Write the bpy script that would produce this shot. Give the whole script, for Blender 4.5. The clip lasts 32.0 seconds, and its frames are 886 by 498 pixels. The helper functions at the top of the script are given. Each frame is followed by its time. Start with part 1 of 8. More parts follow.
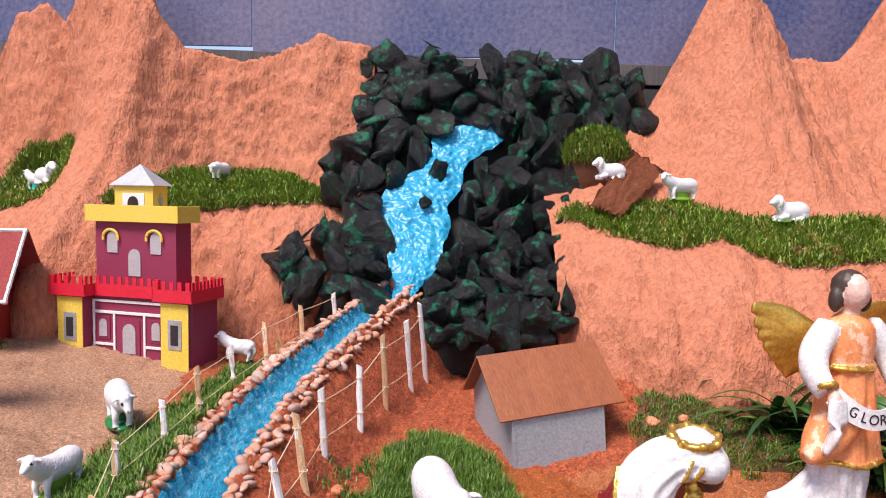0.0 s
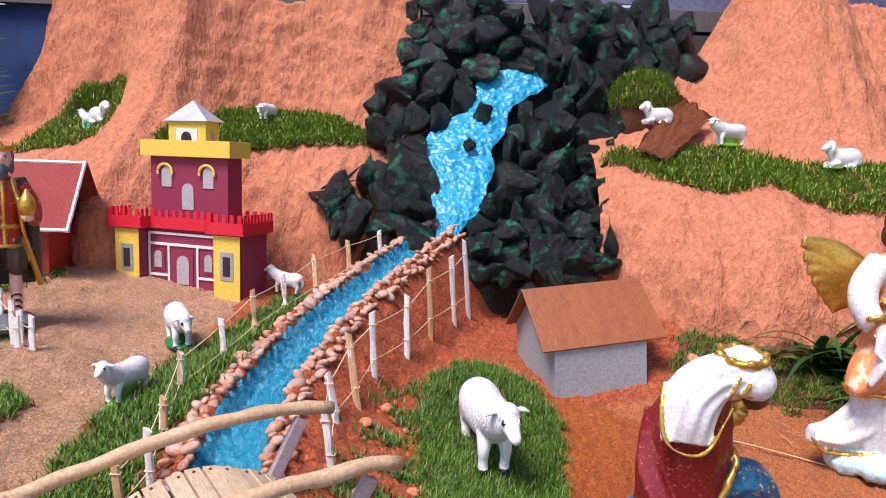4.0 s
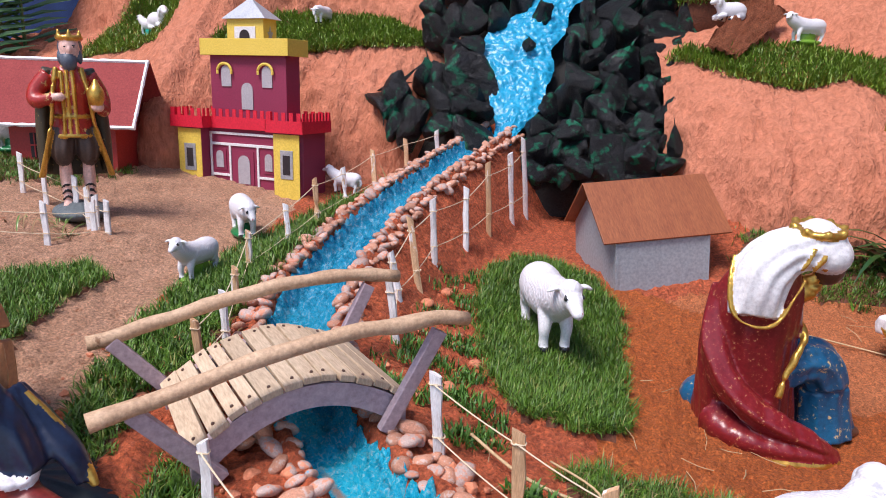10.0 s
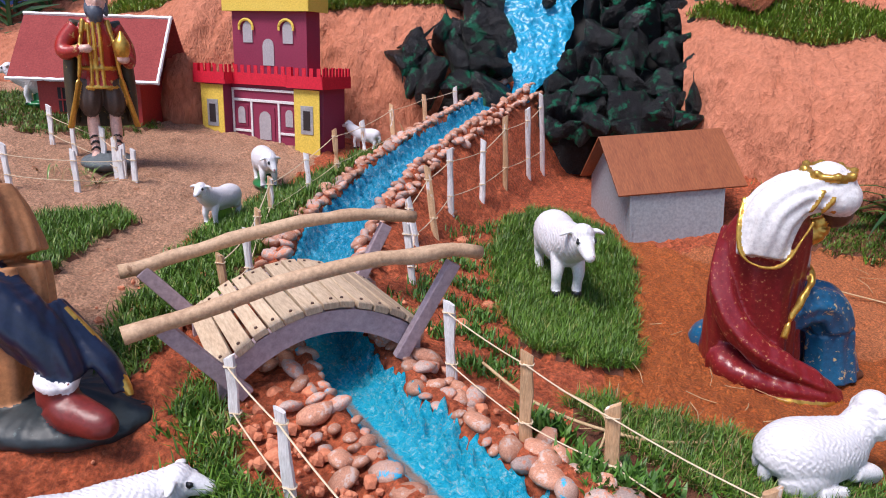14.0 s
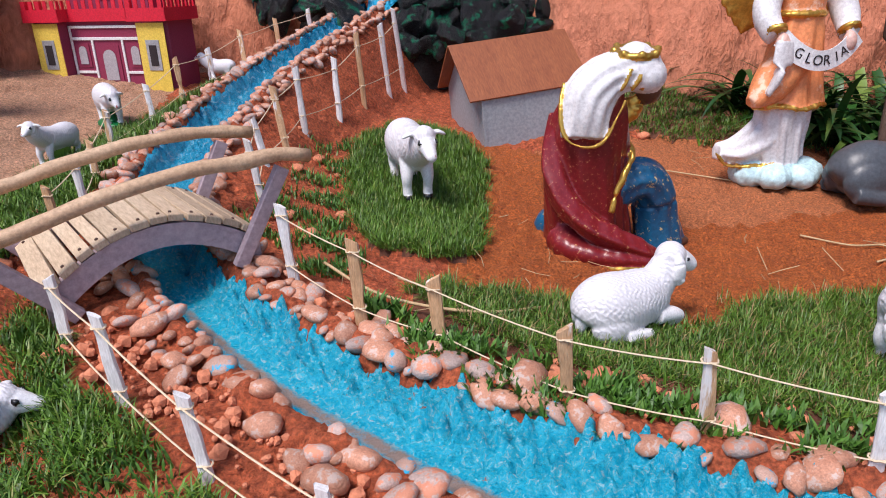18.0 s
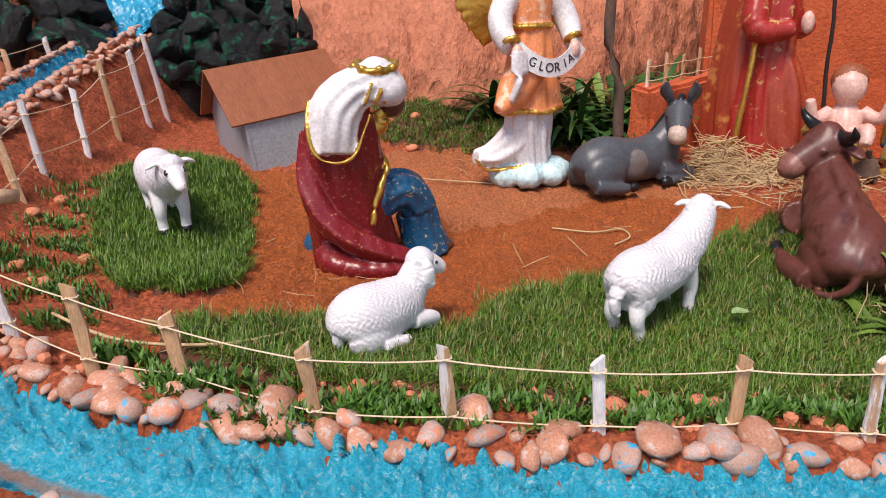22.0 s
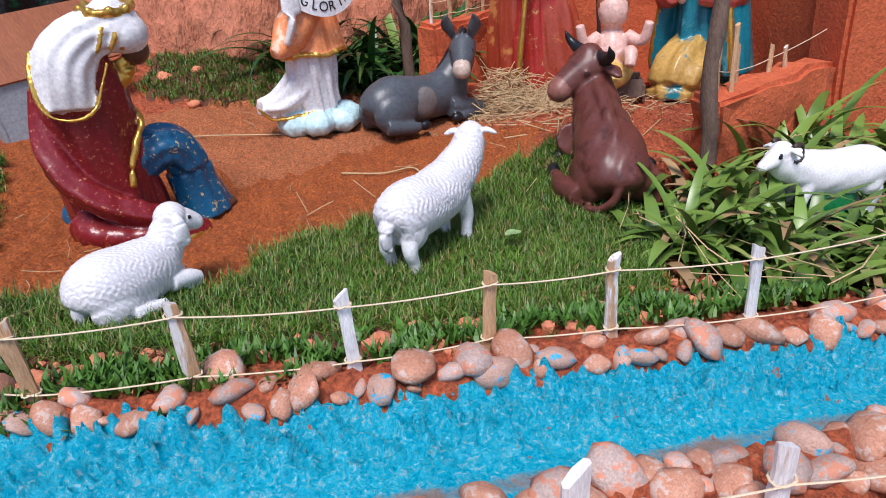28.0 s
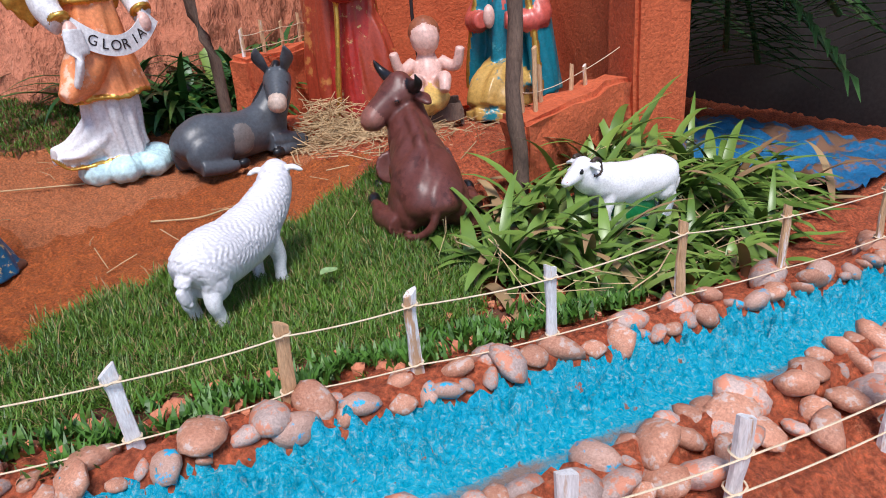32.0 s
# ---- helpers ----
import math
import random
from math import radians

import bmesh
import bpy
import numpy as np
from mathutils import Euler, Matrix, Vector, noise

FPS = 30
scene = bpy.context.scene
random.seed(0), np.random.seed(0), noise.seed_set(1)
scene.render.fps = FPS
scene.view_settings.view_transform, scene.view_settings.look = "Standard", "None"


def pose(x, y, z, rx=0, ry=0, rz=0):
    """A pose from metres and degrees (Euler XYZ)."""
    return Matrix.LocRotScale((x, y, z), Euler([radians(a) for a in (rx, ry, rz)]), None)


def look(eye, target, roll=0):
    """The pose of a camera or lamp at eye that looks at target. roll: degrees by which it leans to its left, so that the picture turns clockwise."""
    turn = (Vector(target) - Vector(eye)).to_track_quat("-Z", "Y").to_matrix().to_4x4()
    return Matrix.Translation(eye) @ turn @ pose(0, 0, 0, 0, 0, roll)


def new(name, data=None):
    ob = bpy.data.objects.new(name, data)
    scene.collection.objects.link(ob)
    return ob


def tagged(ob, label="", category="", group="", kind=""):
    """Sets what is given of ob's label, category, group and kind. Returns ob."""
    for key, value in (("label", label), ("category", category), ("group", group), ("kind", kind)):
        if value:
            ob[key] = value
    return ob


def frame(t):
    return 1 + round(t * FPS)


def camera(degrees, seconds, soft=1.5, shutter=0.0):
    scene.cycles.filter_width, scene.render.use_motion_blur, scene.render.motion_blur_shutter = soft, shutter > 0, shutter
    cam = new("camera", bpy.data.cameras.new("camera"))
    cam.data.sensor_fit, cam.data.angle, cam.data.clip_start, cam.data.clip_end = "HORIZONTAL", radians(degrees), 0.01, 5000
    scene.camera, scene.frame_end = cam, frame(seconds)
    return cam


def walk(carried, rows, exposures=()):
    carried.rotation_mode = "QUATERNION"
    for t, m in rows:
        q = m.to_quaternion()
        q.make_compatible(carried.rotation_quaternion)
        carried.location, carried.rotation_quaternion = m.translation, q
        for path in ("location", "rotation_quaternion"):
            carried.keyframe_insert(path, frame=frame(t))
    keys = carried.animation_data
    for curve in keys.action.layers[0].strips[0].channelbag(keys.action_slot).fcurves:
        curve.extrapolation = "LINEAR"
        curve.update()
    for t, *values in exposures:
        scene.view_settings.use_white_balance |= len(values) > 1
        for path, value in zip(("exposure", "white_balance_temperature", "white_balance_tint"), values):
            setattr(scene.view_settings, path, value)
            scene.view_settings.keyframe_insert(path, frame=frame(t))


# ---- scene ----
cam = camera(65.8, 32.0, 1.0)
METRES, EYE, TILT, LEAN, TURN = 0.8, 0.75, -4.2, -1.0, 0.0
ROWS = [
    (0.0, 0.0, 0.0, 0.0, 0.0, 0.0, -0.0),
    (0.5, -0.0003, 0.004, -0.008, 0.1, -0.45, 0.12),
    (1.0, -0.0102, 0.0088, -0.02, 0.39, -1.19, 0.08),
    (1.5, -0.0164, 0.0064, -0.0309, 0.83, -1.66, 0.06),
    (2.0, -0.025, 0.0012, -0.0432, 1.06, -2.2, -0.03),
    (2.5, -0.0331, -0.0045, -0.0542, 1.19, -2.42, -0.3),
    (3.0, -0.0419, -0.0215, -0.0694, 1.84, -2.86, -0.54),
    (3.5, -0.0477, -0.0378, -0.0833, 2.44, -3.05, -0.9),
    (5.5, -0.064, -0.0487, -0.1323, 3.2, -5.05, -1.12),
    (6.0, -0.071, -0.0455, -0.1458, 3.48, -5.72, -1.07),
    (6.5, -0.0718, -0.0374, -0.158, 3.62, -6.22, -1.22),
    (7.0, -0.0769, -0.0357, -0.1691, 3.98, -6.63, -1.17),
    (7.5, -0.0821, -0.0411, -0.1837, 4.34, -7.03, -1.54),
    (8.0, -0.0818, -0.0482, -0.1918, 4.58, -7.36, -1.57),
    (8.5, -0.0864, -0.0512, -0.201, 4.99, -7.78, -1.53),
    (9.0, -0.0879, -0.0534, -0.2106, 5.61, -8.2, -1.4),
    (9.5, -0.0843, -0.0545, -0.2193, 6.11, -8.64, -1.42),
    (10.0, -0.084, -0.0582, -0.2291, 6.87, -9.26, -1.27),
    (10.5, -0.0842, -0.0596, -0.2391, 7.02, -9.77, -1.28),
    (11.0, -0.088, -0.0635, -0.2516, 7.35, -10.4, -1.2),
    (11.5, -0.0835, -0.0653, -0.2627, 7.36, -10.98, -1.33),
    (12.0, -0.0837, -0.0682, -0.2727, 7.46, -11.53, -1.41),
    (12.5, -0.0802, -0.073, -0.2782, 7.5, -11.75, -1.33),
    (13.0, -0.0742, -0.0882, -0.2815, 8.17, -11.79, -1.34),
    (13.5, -0.0737, -0.1021, -0.2833, 8.6, -11.69, -1.57),
    (15.5, -0.0009, -0.1546, -0.3152, 6.83, -13.37, -0.55),
    (16.0, 0.0196, -0.1611, -0.3264, 5.35, -14.27, -0.32),
    (16.5, 0.0335, -0.1665, -0.3351, 4.38, -14.52, 0.24),
    (17.0, 0.0533, -0.1689, -0.3416, 2.85, -15.25, 1.24),
    (17.5, 0.0684, -0.1684, -0.3484, 1.35, -15.94, 1.8),
    (18.0, 0.0869, -0.1669, -0.3576, -0.36, -17.0, 2.56),
    (18.5, 0.114, -0.1678, -0.3618, -2.45, -17.4, 3.34),
    (19.0, 0.1325, -0.1707, -0.3664, -4.37, -17.8, 3.9),
    (19.5, 0.1472, -0.1732, -0.3684, -6.4, -17.69, 4.31),
    (20.0, 0.1626, -0.1712, -0.37, -9.06, -17.07, 4.35),
    (20.5, 0.1798, -0.1695, -0.3731, -11.58, -17.02, 4.52),
    (21.0, 0.1957, -0.1689, -0.3744, -13.29, -16.66, 4.54),
    (21.5, 0.2097, -0.1719, -0.3754, -15.05, -16.41, 4.68),
    (22.0, 0.2197, -0.1733, -0.3775, -16.61, -16.3, 4.78),
    (22.5, 0.2302, -0.176, -0.3791, -18.17, -16.33, 4.88),
    (23.0, 0.2368, -0.1782, -0.3815, -19.48, -16.45, 4.97),
    (23.5, 0.245, -0.18, -0.3836, -20.26, -16.85, 5.21),
    (24.0, 0.2544, -0.1812, -0.3897, -21.33, -17.13, 5.34),
    (24.5, 0.2651, -0.1811, -0.3989, -22.35, -17.95, 5.63),
    (25.0, 0.2751, -0.1837, -0.408, -23.11, -18.41, 5.48),
    (25.5, 0.2903, -0.1832, -0.4157, -24.19, -19.17, 5.73),
    (27.5, 0.3631, -0.1951, -0.4396, -29.08, -20.79, 6.78),
    (28.0, 0.3807, -0.1979, -0.4441, -30.39, -21.15, 7.11),
    (28.5, 0.3963, -0.2021, -0.4494, -31.49, -21.63, 7.51),
    (29.0, 0.4156, -0.203, -0.4499, -33.16, -21.95, 7.67),
    (29.5, 0.4302, -0.2067, -0.4559, -34.62, -22.26, 7.82),
    (30.0, 0.4405, -0.2133, -0.4548, -36.26, -21.67, 7.89),
    (30.5, 0.4513, -0.2198, -0.4538, -37.68, -21.46, 8.02),
    (31.0, 0.4647, -0.2251, -0.451, -39.29, -21.19, 8.07),
    (31.5, 0.4863, -0.2275, -0.4517, -41.27, -21.62, 8.56),
    (32.0, 0.4985, -0.2278, -0.4475, -42.68, -20.95, 8.59),
]
walk(cam, [(t, pose(0, 0, EYE, TILT, LEAN, TURN) @ pose(METRES * x, METRES * y, METRES * z, 90 + pitch, roll, yaw)) for t, x, y, z, yaw, pitch, roll in ROWS],
     [(0, 0.74, 6650, 16), (6, 0.64, 6200, 16), (9, 0.53, 6150, 16), (13, 0.45, 6150, 16), (17, 0.39, 6150, 15), (23, 0.36, 6850, 16), (25, 0.35, 6350, 15), (28, 0.34, 5950, 13), (32, 0.34, 5950, 12)])

# ---- world, sun, exposure ----
world = bpy.data.worlds.new("World")
scene.world = world
world.use_nodes = True
wn = world.node_tree.nodes
sky = wn.new("ShaderNodeTexSky")
sky.sky_type = "NISHITA"
sky.sun_disc = False
sky.sun_elevation = radians(62)
sky.sun_rotation = radians(200)
wn["Background"].inputs[1].default_value = 0.12
world.node_tree.links.new(sky.outputs[0], wn["Background"].inputs[0])
sun = new("sun", bpy.data.lights.new("sun", "SUN"))
sun.data.energy, sun.data.angle, sun.data.color = 3.2, radians(20), (1.0, 0.92, 0.84)
sun.matrix_world = look((-1.5, -0.8, 4.6), (0.2, 1.2, 0))

# ---- materials ----
def nodes(mat):
    mat.use_nodes = True
    return mat.node_tree.nodes, mat.node_tree.links, mat.node_tree.nodes["Principled BSDF"]


def ramp(ns, ls, fac, stops):
    r = ns.new("ShaderNodeValToRGB")
    while len(r.color_ramp.elements) < len(stops):
        r.color_ramp.elements.new(0.5)
    for e, (p, c) in zip(r.color_ramp.elements, stops):
        e.position, e.color = p, (*c, 1)
    ls.new(fac, r.inputs[0])
    return r.outputs[0]


def noise_tex(ns, ls, scale, detail=6, rough=0.6, coord=None, distort=0.0):
    n = ns.new("ShaderNodeTexNoise")
    n.inputs["Scale"].default_value, n.inputs["Detail"].default_value = scale, detail
    n.inputs["Roughness"].default_value, n.inputs["Distortion"].default_value = rough, distort
    if coord is not None:
        ls.new(coord, n.inputs["Vector"])
    return n.outputs["Fac"]


def coords(ns, ls, kind="Object", scale=(1, 1, 1)):
    c = ns.new("ShaderNodeTexCoord")
    m = ns.new("ShaderNodeMapping")
    m.inputs["Scale"].default_value = scale
    ls.new(c.outputs[kind], m.inputs[0])
    return m.outputs[0]


def mixed(ns, ls, fac, a, b, mode="MIX"):
    m = ns.new("ShaderNodeMix")
    m.data_type, m.blend_type = "RGBA", mode
    for sock, v in ((m.inputs[0], fac), (m.inputs[6], a), (m.inputs[7], b)):
        if isinstance(v, (int, float)):
            sock.default_value = v
        elif isinstance(v, tuple):
            sock.default_value = (*v, 1)
        else:
            ls.new(v, sock)
    return m.outputs[2]


def bump(ns, ls, bsdf, heights, dist=0.002):
    last = None
    for h, s in heights:
        b = ns.new("ShaderNodeBump")
        b.inputs["Strength"].default_value, b.inputs["Distance"].default_value = s, dist
        ls.new(h, b.inputs["Height"])
        if last:
            ls.new(last, b.inputs["Normal"])
        last = b.outputs[0]
    ls.new(last, bsdf.inputs["Normal"])


def surface(name, c1, c2, scale=30, rough=0.8, grain=250, strength=0.4, dist=0.002, metal=0.0, spots=None, stretch=(1, 1, 1), vary=0.0, coat=0.0):
    """Two-scale mottled surface: large stains between c1 and c2, fine grain as relief, odd spots of a third colour."""
    mat = bpy.data.materials.new(name)
    ns, ls, b = nodes(mat)
    co = coords(ns, ls, "Object", stretch)
    big = noise_tex(ns, ls, scale, 5, 0.6, co, 0.3)
    fine = noise_tex(ns, ls, grain, 4, 0.65, co)
    col = ramp(ns, ls, big, [(0.32, c1), (0.68, c2)])
    k = 1.0 if strength >= 1 else 0.0
    col = mixed(ns, ls, 0.45 + 0.13 * k, col, ramp(ns, ls, fine, [(0.3 + 0.04 * k, tuple(v * (0.55 - 0.2 * k) for v in c1)), (0.7 - 0.04 * k, tuple(min(1, v * (1.35 + 0.15 * k)) for v in c2))]))
    pits = None
    if k:
        pits = noise_tex(ns, ls, grain * 0.42, 9, 0.78, co, 0.9)
        # shade put into the colour: hollows of the pits darkened, their rims lightened
        col = mixed(ns, ls, 0.55, col, mixed(ns, ls, 1.0, col, ramp(ns, ls, pits, [(0.38, (0.50, 0.42, 0.40)), (0.48, (1.0, 1.0, 1.0)), (0.62, (1.5, 1.45, 1.42))]), "MULTIPLY"))
    if spots:
        sp = noise_tex(ns, ls, spots[1], 6, 0.7, co)
        m = ns.new("ShaderNodeMapRange")
        m.inputs[1].default_value, m.inputs[2].default_value = spots[2], spots[2] + 0.05
        ls.new(sp, m.inputs[0])
        col = mixed(ns, ls, m.outputs[0], col, spots[0])
    if vary:
        oi = ns.new("ShaderNodeObjectInfo")
        mr = ns.new("ShaderNodeMapRange")
        mr.inputs[3].default_value, mr.inputs[4].default_value = 1 - vary, 1 + vary
        ls.new(oi.outputs["Random"], mr.inputs[0])
        h = ns.new("ShaderNodeHueSaturation")
        ls.new(mr.outputs[0], h.inputs["Value"])
        ls.new(col, h.inputs["Color"])
        col = h.outputs[0]
    ls.new(col, b.inputs["Base Color"])
    b.inputs["Roughness"].default_value, b.inputs["Metallic"].default_value = rough, metal
    b.inputs["Coat Weight"].default_value = coat
    bump(ns, ls, b, [(big, strength * 0.6), (fine, strength)] + ([(pits, 0.9)] if pits else []), dist)
    return mat

# ---- shapes ----
from mathutils.bvhtree import BVHTree
from mathutils.kdtree import KDTree


def smooth01(a, b, v):
    t = min(1.0, max(0.0, (v - a) / (b - a)))
    return t * t * (3 - 2 * t)


def part(name, bm, material, parent=None, label="", smooth=False, loc=None):
    """Links a bmesh as one mesh object under a thing or under a part."""
    me = bpy.data.meshes.new(name)
    bm.to_mesh(me)
    bm.free()
    for m in material if isinstance(material, (list, tuple)) else [material]:
        me.materials.append(m)
    if smooth:
        for p in me.polygons:
            p.use_smooth = True
    ob = new(name, me)
    if parent:
        ob.parent = parent
    if loc is not None:
        ob.matrix_basis = loc
    return tagged(ob, label)


def thing(name, at, label, category, group="", kind=""):
    ob = new(name)
    ob.empty_display_size = 0.02
    ob.matrix_basis = at
    return tagged(ob, label, category, group, kind)


def box(x0, y0, z0, x1, y1, z1, bevel=0.0, bm=None, mat=0, turn=None):
    bm = bm or bmesh.new()
    r = bmesh.ops.create_cube(bm, size=1)
    vs = r["verts"]
    m = Matrix.Translation(((x0 + x1) / 2, (y0 + y1) / 2, (z0 + z1) / 2)) @ Matrix.Diagonal((x1 - x0, y1 - y0, z1 - z0, 1))
    bmesh.ops.transform(bm, matrix=(turn @ m) if turn else m, verts=vs)
    fs = {f for v in vs for f in v.link_faces}
    for f in fs:
        f.material_index = mat
    if bevel:
        es = {e for v in vs for e in v.link_edges}
        bmesh.ops.bevel(bm, geom=list(es), offset=bevel, segments=2, affect="EDGES", profile=0.5)
    return bm


def loft(bm, pts, radii, segs=12, mat=0, closed=True, up=(0, 0, 1), power=2.0, flute=None, fine=False):
    """A skin over rings along pts; radii: one number or (a, b) a ring, a across and b up. flute: (count, depth, phase) folds."""
    pts = [Vector(p) for p in pts]
    if fine:
        rr = [(r if isinstance(r, (list, tuple)) else (r, r)) for r in (radii if isinstance(radii, list) else [radii] * len(pts))]
        sp = spline([(*p, *r) for p, r in zip(pts, rr)], 5)
        pts, radii = [Vector(q[:3]) for q in sp], [(max(0.001, q[3]), max(0.001, q[4])) for q in sp]
        segs = max(segs, 12) * 2
        flute = (flute[0], flute[1], flute[2] / 5) if flute else None
    rings = []
    for i, p in enumerate(pts):
        d = (pts[min(i + 1, len(pts) - 1)] - pts[max(i - 1, 0)]).normalized()
        u = Vector(up)
        if abs(d.dot(u)) > 0.97:
            u = Vector((0, 1, 0))
        s = d.cross(u).normalized()
        u = s.cross(d).normalized()
        r = radii[i] if isinstance(radii, (list, tuple)) else radii
        a, b = r if isinstance(r, (list, tuple)) else (r, r)
        ring = []
        for k in range(segs):
            th = 2 * math.pi * k / segs
            c, n = math.cos(th), math.sin(th)
            if power != 2.0:
                c = math.copysign(abs(c) ** (2 / power), c)
                n = math.copysign(abs(n) ** (2 / power), n)
            f = 1 + (flute[1] * math.sin(flute[0] * th + flute[2] * i) if flute else 0)
            ring.append(bm.verts.new(p + s * (a * c * f) + u * (b * n * f)))
        rings.append(ring)
    for r0, r1 in zip(rings, rings[1:]):
        for k in range(segs):
            f = bm.faces.new((r0[k], r0[(k + 1) % segs], r1[(k + 1) % segs], r1[k]))
            f.material_index = mat
    if closed:
        for ring, rev in ((rings[0], True), (rings[-1], False)):
            f = bm.faces.new(list(reversed(ring)) if rev else ring)
            f.material_index = mat
    return bm


def ball(bm, c, r, mat=0, turn=None, sub=2):
    """An ellipsoid, as a building block of a sculpted figure."""
    v = bmesh.ops.create_icosphere(bm, subdivisions=sub, radius=1)["verts"]
    r = r if isinstance(r, (list, tuple)) else (r, r, r)
    m = Matrix.Translation(c) @ (turn or Matrix.Identity(4)) @ Matrix.Diagonal((*r, 1))
    bmesh.ops.transform(bm, matrix=m, verts=v)
    for f in {f for w in v for f in w.link_faces}:
        f.material_index = mat
    return bm


def turnz(a):
    return Matrix.Rotation(radians(a), 4, "Z")


def turnx(a):
    return Matrix.Rotation(radians(a), 4, "X")


def turny(a):
    return Matrix.Rotation(radians(a), 4, "Y")


def sculpt(name, bm, mats, at, voxel, label, category, group="", relief=None, smoothing=2):
    """One fused mesh out of overlapping shapes; each face keeps the paint of the shape that it came from."""
    me0 = bpy.data.meshes.new(name)
    bmesh.ops.recalc_face_normals(bm, faces=bm.faces)
    bm.to_mesh(me0)
    bmesh.ops.triangulate(bm, faces=bm.faces)
    bm.faces.ensure_lookup_table()
    tree = BVHTree.FromBMesh(bm)
    paint = [f.material_index for f in bm.faces]
    tmp = new("shape", me0)
    mod = tmp.modifiers.new("fuse", "REMESH")
    mod.mode, mod.voxel_size = "VOXEL", voxel
    sm = tmp.modifiers.new("soft", "SMOOTH")
    sm.factor, sm.iterations = 0.5, smoothing
    dg = bpy.context.evaluated_depsgraph_get()
    me = bpy.data.meshes.new_from_object(tmp.evaluated_get(dg))
    bpy.data.objects.remove(tmp)
    bpy.data.meshes.remove(me0)
    me.materials.clear()
    for m in mats:
        me.materials.append(m)
    index = []
    for p in me.polygons:
        hit = tree.find_nearest(p.center)
        index.append(paint[hit[2]] if hit[2] is not None else 0)
    bm.free()
    me.polygons.foreach_set("material_index", index)
    me.polygons.foreach_set("use_smooth", [True] * len(index))
    if relief:
        n = len(me.vertices)
        co = np.empty(n * 3)
        me.vertices.foreach_get("co", co)
        co = co.reshape(-1, 3)
        no = np.empty(n * 3)
        me.vertex_normals.foreach_get("vector", no)
        co += no.reshape(-1, 3) * relief(co)[:, None]
        me.vertices.foreach_set("co", co.ravel())
    me.update()
    me.name = name
    ob = new(name, me)
    ob.matrix_basis = at
    return tagged(ob, label, category, group)

# ---- the plan: stream and lie of the land ----
STREAM = [  # x, y, z of the bed, half width
    (-0.16, 2.60, 0.375, 0.045), (-0.25, 2.36, 0.325, 0.05), (-0.345, 2.08, 0.265, 0.052), (-0.43, 1.80, 0.205, 0.055),
    (-0.475, 1.55, 0.150, 0.058), (-0.492, 1.32, 0.105, 0.060), (-0.468, 1.10, 0.062, 0.060), (-0.395, 0.94, 0.030, 0.055),
    (-0.325, 0.845, 0.018, 0.055), (-0.235, 0.745, 0.004, 0.062), (-0.12, 0.645, -0.016, 0.075), (0.0, 0.56, -0.030, 0.085), (0.14, 0.475, -0.045, 0.094),
    (0.32, 0.395, -0.060, 0.098), (0.52, 0.325, -0.073, 0.100), (0.72, 0.262, -0.088, 0.098), (0.88, 0.210, -0.098, 0.092), (1.05, 0.155, -0.108, 0.082),
    (1.30, 0.08, -0.122, 0.076), (1.65, -0.02, -0.142, 0.072), (2.1, -0.13, -0.165, 0.066), (2.7, -0.27, -0.19, 0.06)]


def spline(rows, steps):
    out = []
    for i in range(len(rows) - 1):
        p0, p1, p2, p3 = (np.array(rows[min(max(j, 0), len(rows) - 1)]) for j in (i - 1, i, i + 1, i + 2))
        for k in range(steps):
            t = k / steps
            out.append(0.5 * (2 * p1 + (p2 - p0) * t + (2 * p0 - 5 * p1 + 4 * p2 - p3) * t * t + (3 * p1 - p0 - 3 * p2 + p3) * t**3))
    return np.array(out + [np.array(rows[-1], float)])


BED = spline(STREAM, 10)


def sst(a, b, v):
    t = np.clip((v - a) / (b - a), 0, 1)
    return t * t * (3 - 2 * t)


def hump(x, y, cx, cy, rx, ry, p=1.0):
    return np.exp(-((((x - cx) / rx) ** 2 + ((y - cy) / ry) ** 2) ** p))


def stream_at(x, y):
    """Distance to the stream's centre, its bed, its half width and the side (+1: the bank of the shed)."""
    x, y = np.asarray(x, float), np.asarray(y, float)
    best = np.full(x.shape, 9.0)
    bed, half, side = np.zeros(x.shape), np.full(x.shape, 0.06), np.zeros(x.shape)
    for (ax, ay, az, aw), (bx, by, bz, bw) in zip(BED, BED[1:]):
        dx, dy = bx - ax, by - ay
        t = np.clip(((x - ax) * dx + (y - ay) * dy) / (dx * dx + dy * dy), 0, 1)
        d = np.hypot(x - ax - t * dx, y - ay - t * dy)
        near = d < best
        best = np.where(near, d, best)
        bed = np.where(near, az + t * (bz - az), bed)
        half = np.where(near, aw + t * (bw - aw), half)
        side = np.where(near, np.sign(dx * (y - ay) - dy * (x - ax)), side)
    return best, bed, half, side


def plain(x, y):
    """The lie of the land without the stream."""
    z = -0.048 - 0.09 * x + 0.06 * y
    z = z - 0.035 * hump(x, y, -1.1, 1.9, 0.5, 0.6) - 0.05 * hump(x, y, 0.42, 1.22, 0.28, 0.2)
    z = z + 0.12 * hump(x, y, 1.62, 1.05, 0.42, 0.42, 1.5) + 0.045 * hump(x, y, 1.2, 1.6, 0.3, 0.25)
    z = z - 0.022 * hump(x, y, -0.02, 1.4, 0.2, 0.3, 2) - 0.090 * hump(x, y, -0.53, 0.47, 0.13, 0.085, 1.5)
    z = z + 0.15 * sst(1.55, 2.25, y) * sst(0.2, 0.6, x) - 0.05 * sst(0.05, -0.4, y)
    return z


